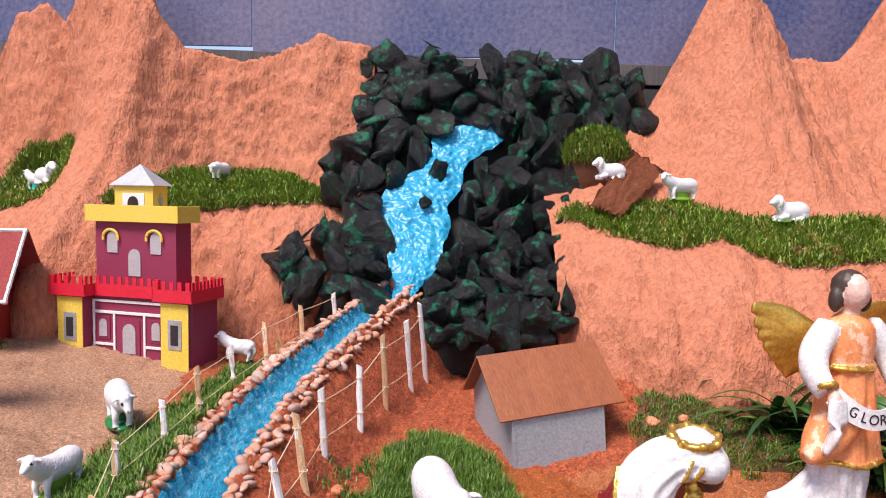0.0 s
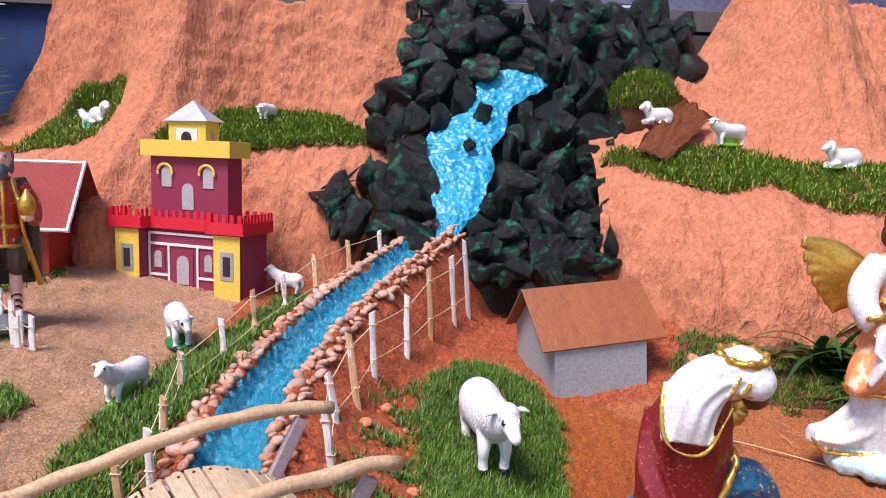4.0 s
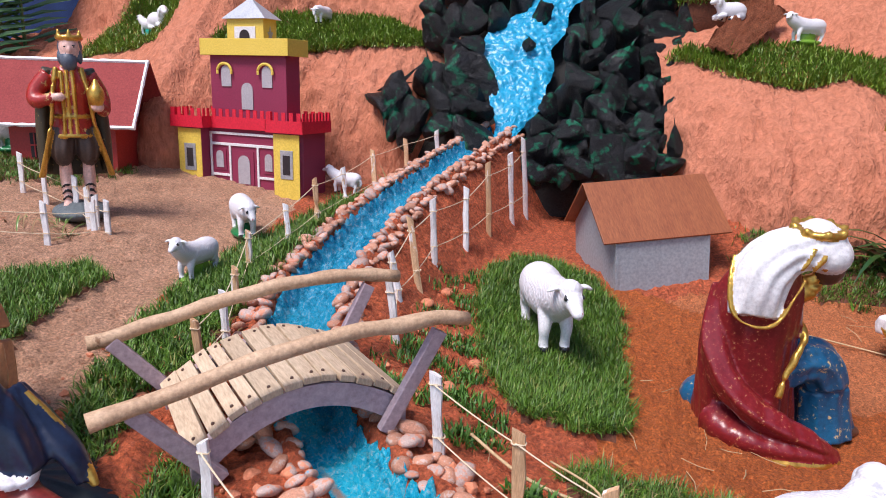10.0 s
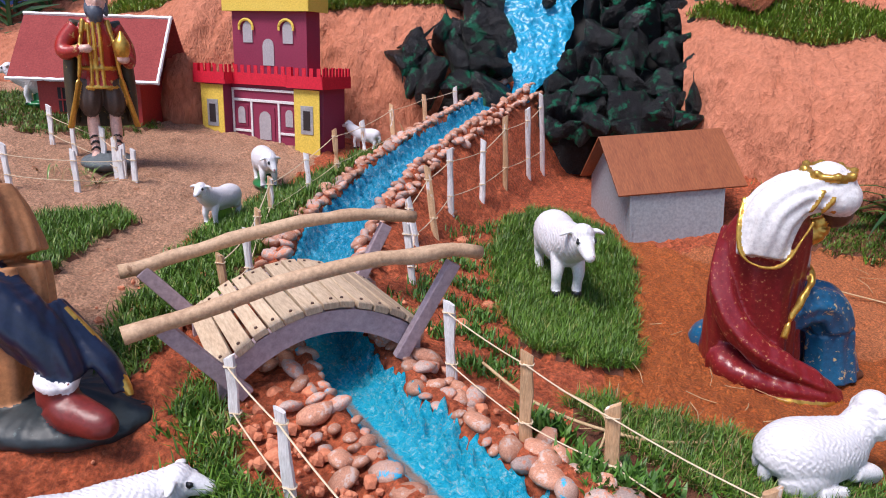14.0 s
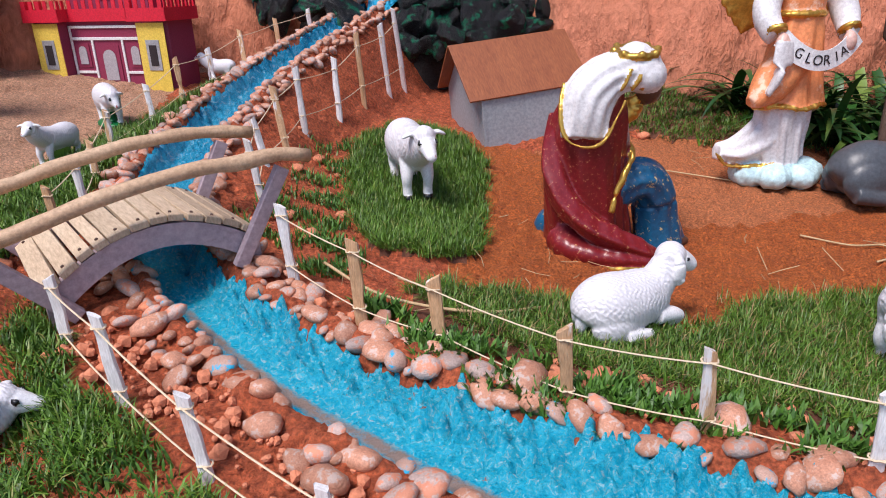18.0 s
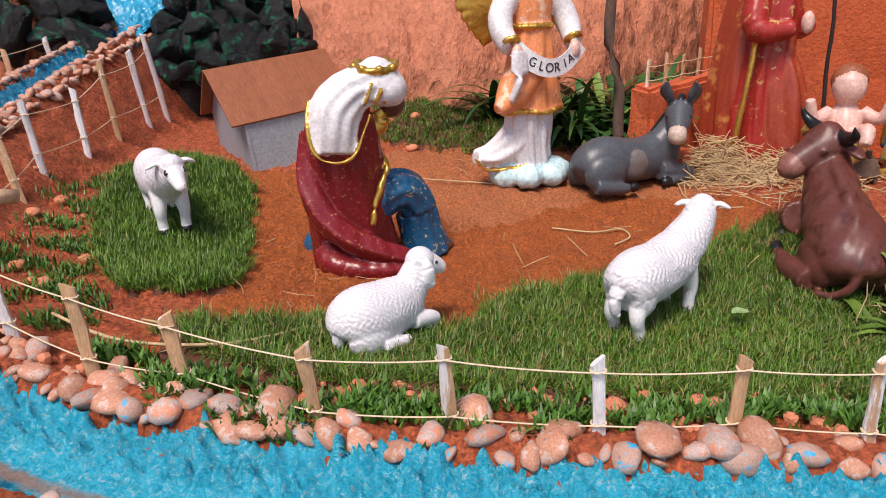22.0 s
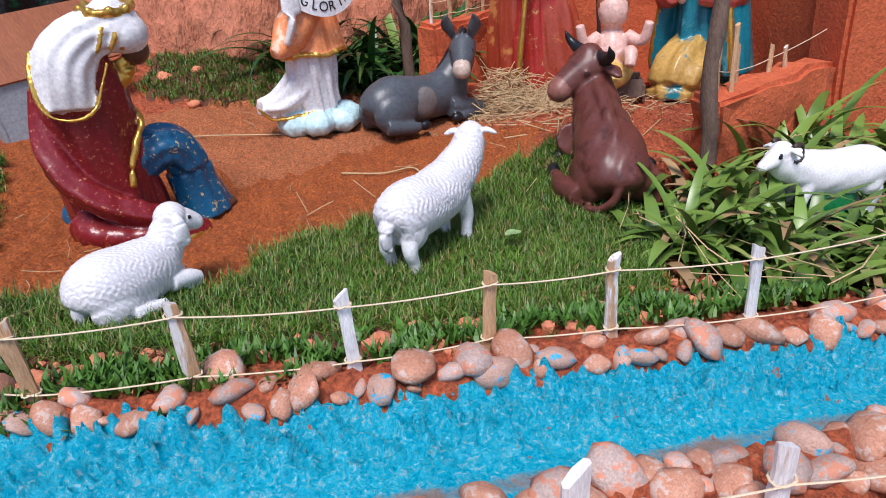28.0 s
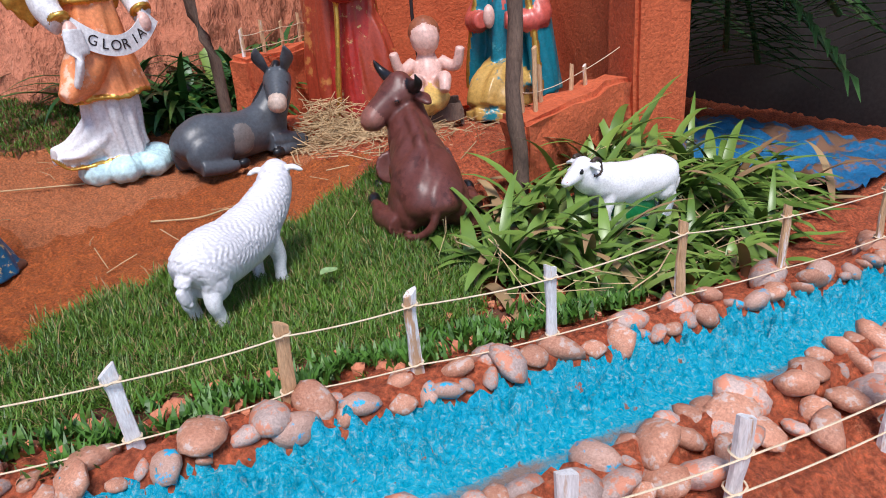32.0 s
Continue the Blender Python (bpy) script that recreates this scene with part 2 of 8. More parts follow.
def ground(x, y):
    x, y = np.asarray(x, float), np.asarray(y, float)
    d, bed, half, side = stream_at(x, y)
    z = plain(x, y)
    bank = bed + 0.040
    reach = np.where(side > 0, 0.20, 0.28) + half
    near = 1 - sst(half, reach, d)
    z = z * (1 - near) + bank * near
    low = sst(1.0, 0.75, y) * sst(-0.5, -0.3, x)
    s = np.where(side > 0, d, -d) / half
    even = 1 - sst(0.55, 1.12, np.abs(s))
    tilted = np.minimum(1 - sst(-0.45, 1.15, s), 1 - sst(0.82, 1.12, -s))
    z = z - (bank - bed) * (even * (1 - low) + tilted * low) * near
    return z


def gz(x, y):
    return float(ground(np.array([x]), np.array([y]))[0])


def fbm(x, y, s, seed=0):
    return np.array([noise.fractal(Vector((a * s, b * s, seed)), 1.0, 2.0, 4) for a, b in zip(x, y)])


def sheet(name, xs, ys, zf, mats, pick=None, label="", kind="structure", shade=True):
    X, Y = np.meshgrid(xs, ys)
    Z = zf(X.ravel(), Y.ravel())
    n, m = len(xs), len(ys)
    co = np.stack([X.ravel(), Y.ravel(), Z], -1)
    i = np.arange((m - 1) * (n - 1))
    a = (i // (n - 1)) * n + i % (n - 1)
    quads = np.stack([a, a + 1, a + n + 1, a + n], -1)
    me = grid_mesh(name, co, quads)
    for mt in mats:
        me.materials.append(mt)
    if pick is not None:
        c = co[quads].mean(1)
        me.polygons.foreach_set("material_index", pick(c[:, 0], c[:, 1]).astype(np.int32))
    ob = new(name, me)
    return tagged(ob, label, name, "", kind)


def grid_mesh(name, co, faces, smooth=True):
    me = bpy.data.meshes.new(name)
    k = faces.shape[1]
    me.vertices.add(len(co))
    me.vertices.foreach_set("co", np.ascontiguousarray(co, np.float32).ravel())
    me.loops.add(faces.size)
    me.loops.foreach_set("vertex_index", np.ascontiguousarray(faces, np.int32).ravel())
    me.polygons.add(len(faces))
    me.polygons.foreach_set("loop_start", np.arange(len(faces), dtype=np.int32) * k)
    me.update(calc_edges=True)
    me.polygons.foreach_set("use_smooth", np.full(len(faces), smooth))
    return me

# ---- paints and surfaces ----
clay_mat = surface("red clay", (0.438, 0.072, 0.0226), (0.723, 0.169, 0.0664), 22, 0.95, 130, 1.0, 0.016, spots=((0.701, 0.228, 0.106), 60, 0.62))
cement_mat = surface("painted cement", (0.455, 0.147, 0.072), (0.575, 0.215, 0.122), 4, 0.9, 42, 0.99, 0.02, spots=((0.62, 0.275, 0.17), 18, 0.66), stretch=(1.3, 1.3, 0.55))
yard_mat = surface("pale trodden sand", (0.581, 0.274, 0.155), (0.767, 0.41, 0.261), 11, 0.95, 200, 1.0, 0.014, spots=((0.478, 0.183, 0.0895), 30, 0.62))
sand_mat = surface("dry sand", (0.591, 0.165, 0.0545), (0.711, 0.237, 0.0896), 9, 0.95, 240, 1.0, 0.012, spots=((0.438, 0.161, 0.073), 45, 0.64))
damp_mat = surface("damp sand", (0.483, 0.0995, 0.018), (0.626, 0.168, 0.0359), 14, 0.9, 220, 1.0, 0.014, spots=((0.424, 0.203, 0.0896), 150, 0.66))
bare_mat = surface("bare pinkish cement", (0.365, 0.249, 0.207), (0.457, 0.332, 0.282), 20, 0.8, 120, 0.8, 0.006, spots=((0.0166, 0.349, 0.564), 12, 0.60))
soil_mat = surface("dark soil", (0.083, 0.0291, 0.0149), (0.166, 0.0581, 0.0291), 25, 0.95, 160, 0.9, 0.006)


def stream_paint():
    """Blue paint dabbed on rough cement, crevice shade and highlights put into its colour, with silt lying where the
    bed is flat.
    """
    mat = bpy.data.materials.new("dabbed blue paint")
    ns, ls, b = nodes(mat)
    co = coords(ns, ls)
    big, dab, fine = noise_tex(ns, ls, 15, 5, 0.6, co, 0.4), noise_tex(ns, ls, 120, 8, 0.75, co, 1.2), noise_tex(ns, ls, 300, 5, 0.7, co, 0.6)
    # navy stop paints the shade in crevices, palest stop the glints on ridges
    blue = ramp(ns, ls, dab, [(0.33, (0.0, 0.16, 0.38)), (0.40, (0.0, 0.50, 0.82)), (0.47, (0.012, 0.64, 0.93)), (0.55, (0.08, 0.74, 0.96)), (0.62, (0.58, 0.90, 0.96))])
    blue = mixed(ns, ls, 0.25, blue, ramp(ns, ls, big, [(0.35, (0.0, 0.46, 0.78)), (0.65, (0.02, 0.66, 0.94))]))
    thin = ns.new("ShaderNodeAttribute")
    thin.attribute_name = "thin"
    worn = ramp(ns, ls, noise_tex(ns, ls, 60, 8, 0.75, coords(ns, ls, "Object", (1.6, 0.6, 1)), 0.8), [(0.36, (0.0, 0.10, 0.24)), (0.45, (0.0, 0.30, 0.56)), (0.54, (0.02, 0.40, 0.68)), (0.64, (0.42, 0.66, 0.76))])
    blue = mixed(ns, ls, thin.outputs["Fac"], blue, worn)
    silt = mixed(ns, ls, 0.5, ramp(ns, ls, big, [(0.35, (0.42, 0.34, 0.31)), (0.65, (0.52, 0.34, 0.26))]), ramp(ns, ls, fine, [(0.3, (0.34, 0.27, 0.25)), (0.7, (0.60, 0.44, 0.36))]))
    at_ = ns.new("ShaderNodeAttribute")
    at_.attribute_name = "silt"
    add = ns.new("ShaderNodeMath")
    add.operation = "ADD"
    ls.new(at_.outputs["Fac"], add.inputs[0])
    ls.new(mixed(ns, ls, 0.4, big, dab), add.inputs[1])
    m = ns.new("ShaderNodeMapRange")
    m.inputs[1].default_value, m.inputs[2].default_value = 0.92, 1.10
    ls.new(add.outputs[0], m.inputs[0])
    col = mixed(ns, ls, m.outputs[0], blue, silt)
    crumb = ns.new("ShaderNodeMapRange")
    crumb.inputs[1].default_value, crumb.inputs[2].default_value = 0.68, 0.71
    ls.new(noise_tex(ns, ls, 48, 5, 0.6, co), crumb.inputs[0])
    ls.new(mixed(ns, ls, crumb.outputs[0], col, (0.52, 0.24, 0.17)), b.inputs["Base Color"])
    b.inputs["Roughness"].default_value = 0.27
    bump(ns, ls, b, [(big, 0.25), (dab, 1.0), (fine, 0.7)], 0.012)
    return mat


water_mat = stream_paint()
fall_mat = surface("pale blue paint", (0.003, 0.215, 0.39), (0.022, 0.33, 0.53), 9, 0.35, 60, 0.35, 0.004, stretch=(1.4, 1.4, 0.5))
rock_mat = surface("charcoal rock", (0.003, 0.003, 0.004), (0.022, 0.022, 0.026), 3.0, 0.40, 11, 1.0, 0.05, spots=((0.005, 0.21, 0.105), 2.0, 0.55), vary=0.4)
scree_mat = surface("dark scree", (0.005, 0.005, 0.006), (0.022, 0.022, 0.022), 30, 0.6, 120, 0.9, 0.012, spots=((0.25, 0.09, 0.05), 24, 0.68))
pebble_mat = surface("river pebble", (0.42, 0.165, 0.095), (0.60, 0.31, 0.20), 1.6, 0.5, 9, 0.5, 0.004, spots=((0.56, 0.42, 0.36), 1.7, 0.54), vary=0.2)
pale_pebble_mat = surface("pale pebble", (0.38, 0.28, 0.25), (0.58, 0.43, 0.37), 1.6, 0.5, 9, 0.5, 0.004, spots=((0.62, 0.25, 0.15), 1.6, 0.50), vary=0.25)
blue_pebble_mat = surface("splashed pebble", (0.46, 0.25, 0.18), (0.58, 0.38, 0.30), 1.6, 0.45, 9, 0.5, 0.004, spots=((0.01, 0.42, 0.70), 1.1, 0.56), vary=0.12)
white_mat = surface("white plaster", (0.78, 0.76, 0.78), (0.84, 0.83, 0.85), 14, 0.45, 260, 0.15, 0.002)
stake_mat = surface("peeled stick", (0.44, 0.23, 0.10), (0.66, 0.42, 0.24), 26, 0.75, 180, 0.5, 0.002, stretch=(4, 4, 0.5), spots=((0.78, 0.73, 0.70), 8, 0.55), vary=0.15)
white_stake_mat = surface("whitewashed stick", (0.68, 0.64, 0.62), (0.84, 0.82, 0.82), 26, 0.7, 180, 0.4, 0.002, stretch=(3, 3, 0.5), spots=((0.50, 0.30, 0.17), 8, 0.60))
string_mat = surface("jute string", (0.62, 0.47, 0.30), (0.76, 0.62, 0.44), 60, 0.9, 900, 0.3, 0.0006)
bark_mat = surface("bark", (0.083, 0.0498, 0.0373), (0.183, 0.116, 0.083), 26, 0.85, 160, 0.8, 0.003, stretch=(2, 2, 0.5))
rail_mat = surface("peeled branch", (0.42, 0.25, 0.14), (0.60, 0.42, 0.27), 12, 0.6, 150, 0.4, 0.002, spots=((0.22, 0.11, 0.05), 22, 0.64))
plank_mat = surface("raw plank", (0.44, 0.31, 0.20), (0.60, 0.47, 0.33), 9, 0.7, 110, 0.4, 0.002, stretch=(3, 0.4, 1), spots=((0.24, 0.14, 0.08), 40, 0.66), vary=0.14)
lilac_mat = surface("lilac painted wood", (0.34, 0.255, 0.285), (0.43, 0.335, 0.365), 12, 0.6, 130, 0.35, 0.002)
screw_mat = surface("rusty screw", (0.10, 0.06, 0.05), (0.16, 0.10, 0.08), 60, 0.5, 300, 0.2, metal=0.6)
maroon_mat = surface("maroon card", (0.235, 0.022, 0.062), (0.27, 0.028, 0.075), 8, 0.6, 200, 0.12)
red_mat = surface("red card", (0.60, 0.010, 0.03), (0.68, 0.018, 0.045), 10, 0.5, 200, 0.12)
yellow_mat = surface("yellow card", (0.74, 0.50, 0.055), (0.80, 0.57, 0.10), 10, 0.6, 200, 0.1)
trim_mat = surface("white card", (0.74, 0.70, 0.70), (0.80, 0.77, 0.77), 20, 0.6, 200, 0.1)
silver_mat = surface("silver card", (0.42, 0.43, 0.46), (0.56, 0.57, 0.60), 12, 0.35, 220, 0.15, metal=0.5)
acetate_mat = surface("clouded acetate", (0.36, 0.33, 0.36), (0.46, 0.43, 0.45), 30, 0.3, 200, 0.05)
dark_mat = surface("dark hollow", (0.0166, 0.00996, 0.0116), (0.0291, 0.0183, 0.0199), 30, 0.8, 200, 0.1)
brick_mat = surface("red painted board", (0.30, 0.018, 0.016), (0.38, 0.03, 0.025), 14, 0.55, 160, 0.25)
redroof_mat = surface("worn red roof", (0.224, 0.0249, 0.0249), (0.299, 0.0456, 0.0415), 10, 0.85, 160, 0.35, spots=((0.332, 0.166, 0.149), 60, 0.70))
greyboard_mat = surface("grey painted board", (0.30, 0.335, 0.365), (0.355, 0.39, 0.42), 5, 0.55, 120, 0.12)
brown_roof_mat = surface("brown stained ply", (0.21, 0.055, 0.018), (0.30, 0.095, 0.032), 7, 0.5, 60, 0.3, 0.0015, stretch=(5, 0.6, 1), spots=((0.52, 0.34, 0.20), 26, 0.735))
straw_mat = surface("straw", (0.42, 0.28, 0.13), (0.60, 0.43, 0.24), 30, 0.8, 300, 0.2)
backdrop_mat = surface("painted backdrop", (0.00996, 0.0456, 0.174), (0.207, 0.183, 0.257), 0.9, 0.45, 40, 0.2, 0.002, spots=((0.598, 0.614, 0.681), 45, 0.735))
skirt_mat = surface("blue cloth", (0.00996, 0.0291, 0.116), (0.0166, 0.0498, 0.183), 12, 0.8, 200, 0.3)
trimboard_mat = surface("weathered batten", (0.0581, 0.0498, 0.0498), (0.141, 0.124, 0.124), 8, 0.8, 90, 0.5, stretch=(8, 1, 0.4))
# near-black colour that stands in for the shade around the display
gloom_mat = surface("near-black painted gloom", (0.0249, 0.0216, 0.0216), (0.0456, 0.0373, 0.0349), 2, 0.9, 60, 0.2)
clod_mat = surface("clay clod", (0.548, 0.169, 0.0797), (0.723, 0.279, 0.153), 30, 0.95, 160, 0.8, 0.004, vary=0.15)
fiber_mat = surface("root mat", (0.27, 0.070, 0.028), (0.46, 0.16, 0.075), 30, 0.95, 200, 1.0, 0.006)


def leafy(name, dark, light, tip, rough=0.5):
    mat = bpy.data.materials.new(name)
    ns, ls, b = nodes(mat)
    g = ns.new("ShaderNodeNewGeometry")
    col = ramp(ns, ls, g.outputs["Random Per Island"], [(0.0, dark), (0.6, light), (0.9, tuple(v * 1.25 for v in light)), (1.0, tip)])
    ls.new(mixed(ns, ls, 0.3, col, ramp(ns, ls, noise_tex(ns, ls, 9, 3, 0.6, coords(ns, ls)), [(0.35, dark), (0.65, light)])), b.inputs["Base Color"])
    b.inputs["Roughness"].default_value = rough
    b.inputs["Subsurface Weight"].default_value = 0.0
    return mat


turf_mat = leafy("turf blades", (0.018, 0.055, 0.004), (0.105, 0.215, 0.016), (0.36, 0.30, 0.10))
far_turf_mat = leafy("ledge turf", (0.05, 0.105, 0.008), (0.21, 0.32, 0.030), (0.38, 0.32, 0.12))
weed_mat = leafy("young weeds", (0.0249, 0.0789, 0.0083), (0.083, 0.199, 0.0232), (0.149, 0.249, 0.0498))
broad_mat = leafy("broad grass", (0.0498, 0.108, 0.0149), (0.174, 0.274, 0.0498), (0.382, 0.332, 0.149), 0.35)
plant_mat = leafy("shade plant", (0.00996, 0.0415, 0.00664), (0.0291, 0.0996, 0.0166), (0.0498, 0.124, 0.0249), 0.4)
dry_mat = leafy("dry blades", (0.183, 0.0996, 0.0415), (0.349, 0.232, 0.108), (0.457, 0.349, 0.199), 0.8)
palm_mat = leafy("palm leaf", (0.0189, 0.0631, 0.0189), (0.0553, 0.134, 0.0395), (0.142, 0.22, 0.0789), 0.35)


def glazed(name, colour, rough=0.3, worn=None, metal=0.0):
    return surface(name, tuple(v * 0.85 for v in colour), tuple(min(1, v * 1.1) for v in colour), 26, rough, 150, 0.2, 0.002, metal, worn)


GOLD = ((0.62, 0.38, 0.12), 34, 0.61)
gold_mat = glazed("gilt", (0.62, 0.36, 0.07), 0.3, None, 0.75)
robe_mat = glazed("maroon glaze", (0.20, 0.014, 0.018), 0.28, ((0.45, 0.22, 0.10), 150, 0.60))
teal_mat = glazed("blue glaze", (0.010, 0.10, 0.21), 0.3, ((0.55, 0.42, 0.20), 90, 0.58))
oxmuzzle_mat = glazed("ox muzzle paint", (0.249, 0.0996, 0.0747), 0.4)
skin_mat = glazed("flesh paint", (0.72, 0.44, 0.37), 0.4)
darkskin_mat = glazed("dark flesh paint", (0.0996, 0.0415, 0.0249), 0.4)
hair_mat = glazed("hair paint", (0.0498, 0.0291, 0.0208), 0.5)
peach_mat = glazed("peach paint", (0.84, 0.27, 0.10), 0.5, ((0.86, 0.52, 0.36), 12, 0.56))
cloud_mat = glazed("cloud paint", (0.52, 0.76, 0.80), 0.45, ((0.25, 0.62, 0.70), 14, 0.62))
robewhite_mat = glazed("white robe paint", (0.76, 0.73, 0.74), 0.4)
black_mat = glazed("black paint", (0.00996, 0.00996, 0.0116), 0.3)
navy_mat = glazed("navy glaze", (0.00996, 0.0166, 0.0415), 0.3)
tan_mat = glazed("tan robe", (0.415, 0.183, 0.0747), 0.45)
donkey_mat = glazed("grey donkey paint", (0.0706, 0.0789, 0.0913), 0.4, ((0.232, 0.166, 0.124), 10, 0.66))
muzzle_mat = glazed("muzzle paint", (0.55, 0.42, 0.34), 0.45)
ox_mat = glazed("brown ox paint", (0.124, 0.0373, 0.0282), 0.42, ((0.0706, 0.0199, 0.0149), 34, 0.56))
scarlet_mat = glazed("scarlet paint", (0.349, 0.0249, 0.0183), 0.35, ((0.515, 0.349, 0.133), 40, 0.58))
rust_mat = glazed("russet robe", (0.332, 0.0498, 0.0232), 0.35, ((0.515, 0.199, 0.0581), 14, 0.58))
pinkrobe_mat = glazed("pink robe", (0.515, 0.0996, 0.0747), 0.35, ((0.548, 0.332, 0.183), 30, 0.64))
gilthem_mat = glazed("gilt and turquoise hem", (0.515, 0.315, 0.083), 0.3, ((0.0166, 0.216, 0.274), 16, 0.58))
marian_mat = glazed("turquoise veil", (0.0124, 0.183, 0.249), 0.3, ((0.083, 0.332, 0.382), 14, 0.58))
greenbase_mat = glazed("green base paint", (0.00996, 0.166, 0.0498), 0.3)
lime_mat = glazed("lime base paint", (0.149, 0.299, 0.0249), 0.4)
redlip_mat = glazed("red lip paint", (0.415, 0.0249, 0.0415), 0.4)
olive_mat = glazed("dark brocade", (0.0456, 0.0373, 0.0208), 0.5, ((0.349, 0.232, 0.0664), 60, 0.62))
greybeard_mat = glazed("grey beard paint", (0.083, 0.0996, 0.133), 0.5)
breeches_mat = glazed("brown breeches", (0.0622, 0.0373, 0.0291), 0.5)
stone_mat = glazed("grey base", (0.10, 0.12, 0.13), 0.6)
darkstone_mat = glazed("dark rocky base", (0.0166, 0.0249, 0.0291), 0.5, ((0.0664, 0.0996, 0.0996), 40, 0.62))
shoe_mat = glazed("red boot", (0.166, 0.0208, 0.0166), 0.4)
wallclay_mat = surface("orange clay wall", (0.461, 0.0805, 0.0239), (0.603, 0.132, 0.0451), 9, 0.9, 110, 0.8, 0.006, spots=((0.68, 0.237, 0.119), 22, 0.66))
tarp_mat = surface("blue tarpaulin", (0.0083, 0.083, 0.216), (0.0332, 0.174, 0.349), 5, 0.4, 120, 0.3, spots=((0.199, 0.108, 0.0664), 9, 0.50))
floor_mat = surface("concrete floor", (0.249, 0.224, 0.207), (0.349, 0.315, 0.29), 4, 0.9, 90, 0.4)


def wool(name, colour):
    mat = bpy.data.materials.new(name)
    ns, ls, b = nodes(mat)
    co = coords(ns, ls, "Object", (1, 1, 0.6))
    w = ns.new("ShaderNodeTexWave")
    w.wave_type, w.bands_direction = "BANDS", "DIAGONAL"
    for k, v in (("Scale", 60), ("Distortion", 5.0), ("Detail", 2), ("Detail Scale", 1.6)):
        w.inputs[k].default_value = v
    ls.new(co, w.inputs["Vector"])
    fine = noise_tex(ns, ls, 160, 3, 0.6, co)
    ls.new(ramp(ns, ls, w.outputs["Fac"], [(0.0, tuple(v * 0.90 for v in colour)), (0.5, colour)]), b.inputs["Base Color"])
    b.inputs["Roughness"].default_value = 0.5
    bump(ns, ls, b, [(w.outputs["Fac"], 0.35), (fine, 0.06)], 0.002)
    return mat


wool_mat = wool("white wool paint", (0.71, 0.69, 0.72))

# ---- the ground ----
def inside(poly, x, y):
    hit = np.zeros(np.shape(x), bool)
    for (x0, y0), (x1, y1) in zip(poly, poly[1:] + poly[:1]):
        if y0 != y1:
            hit ^= ((y0 > y) != (y1 > y)) & (x < (x1 - x0) * (y - y0) / (y1 - y0) + x0)
    return hit


DAMP = [(0.15, 1.80), (0.33, 1.74), (0.50, 1.56), (0.60, 1.45), (0.61, 1.31), (0.73, 1.29), (0.90, 1.33), (1.09, 1.375), (1.26, 1.25), (1.34, 1.12), (1.05, 0.95), (0.85, 0.88), (0.56, 0.86), (0.50, 0.78), (0.05, 0.86), (0.10, 1.2)]
YARD = [(-3.2, 3.2), (-3.2, 0.2), (-0.80, 0.45), (-0.74, 0.8), (-0.79, 1.1), (-0.84, 1.45), (-0.84, 2.0), (-0.85, 2.7)]
LIGHT = [(0.14, 1.72), (0.2, 1.3), (0.5, 1.25), (1.1, 1.3), (1.5, 1.2), (1.75, 1.6), (1.2, 1.85), (0.62, 1.8)]


MOUND = [(-0.13, 1.78), (-0.06, 1.90), (0.05, 1.90), (0.14, 1.80), (0.19, 1.58), (0.16, 1.25), (0.13, 1.02), (0.04, 1.005), (-0.055, 1.035), (-0.11, 1.19), (-0.16, 1.58)]
LAWN = [(0.02, 0.86), (0.06, 0.885), (0.16, 0.88), (0.285, 0.854), (0.45, 0.768), (0.506, 0.795), (0.575, 0.885), (0.82, 0.925), (1.12, 1.00), (1.30, 1.02), (1.26, 0.74), (1.18, 0.60), (1.04, 0.47), (0.86, 0.487), (0.75, 0.52), (0.60, 0.56), (0.50, 0.585), (0.30, 0.645), (0.17, 0.70), (0.10, 0.76), (0.04, 0.825)]
VERGE = [(-0.08, 0.82), (0.03, 0.76), (0.14, 0.67), (0.29, 0.60), (0.48, 0.55), (0.69, 0.505), (0.98, 0.445), (1.25, 0.40), (1.3, 0.30), (0.85, 0.36), (0.62, 0.44), (0.41, 0.475), (0.22, 0.51), (0.05, 0.60)]
STRIP = [(-0.60, 0.66), (-0.65, 0.675), (-0.71, 0.786), (-0.754, 0.93), (-0.79, 1.15), (-0.82, 1.41), (-0.82, 1.67), (-0.78, 1.95), (-0.72, 2.3), (-0.60, 2.45), (-0.52, 2.3), (-0.58, 1.9), (-0.585, 1.5), (-0.61, 1.26), (-0.60, 1.02), (-0.60, 0.945), (-0.653, 0.881), (-0.595, 0.705)]
RIM = [(-1.05, 1.0), (-1.20, 1.25), (-1.08, 1.40), (-0.99, 1.36), (-0.99, 1.2), (-0.95, 1.0), (-0.9, 0.85), (-0.98, 0.8)]
NEARBANK = [(-0.57, 0.78), (-0.48, 0.72), (-0.41, 0.62), (-0.31, 0.525), (-0.23, 0.455), (-0.12, 0.36), (-0.16, 0.26), (-0.36, 0.25), (-0.52, 0.34), (-0.50, 0.50), (-0.51, 0.60)]
BACKLAWN = [(0.55, 1.86), (0.62, 2.08), (1.0, 2.12), (1.5, 2.1), (1.75, 1.95), (1.5, 1.75), (1.2, 1.72), (0.95, 1.78), (0.75, 1.78)]
MEADOW = [(-1.55, 2.05), (-1.5, 2.35), (-2.2, 2.5), (-2.4, 2.1), (-1.75, 1.95)]
BANKWEED = [(-0.31, 1.02), (-0.28, 1.25), (-0.23, 1.6), (-0.17, 1.78), (-0.15, 1.35), (-0.10, 1.06), (-0.06, 0.92), (-0.14, 0.86), (-0.18, 0.98)]


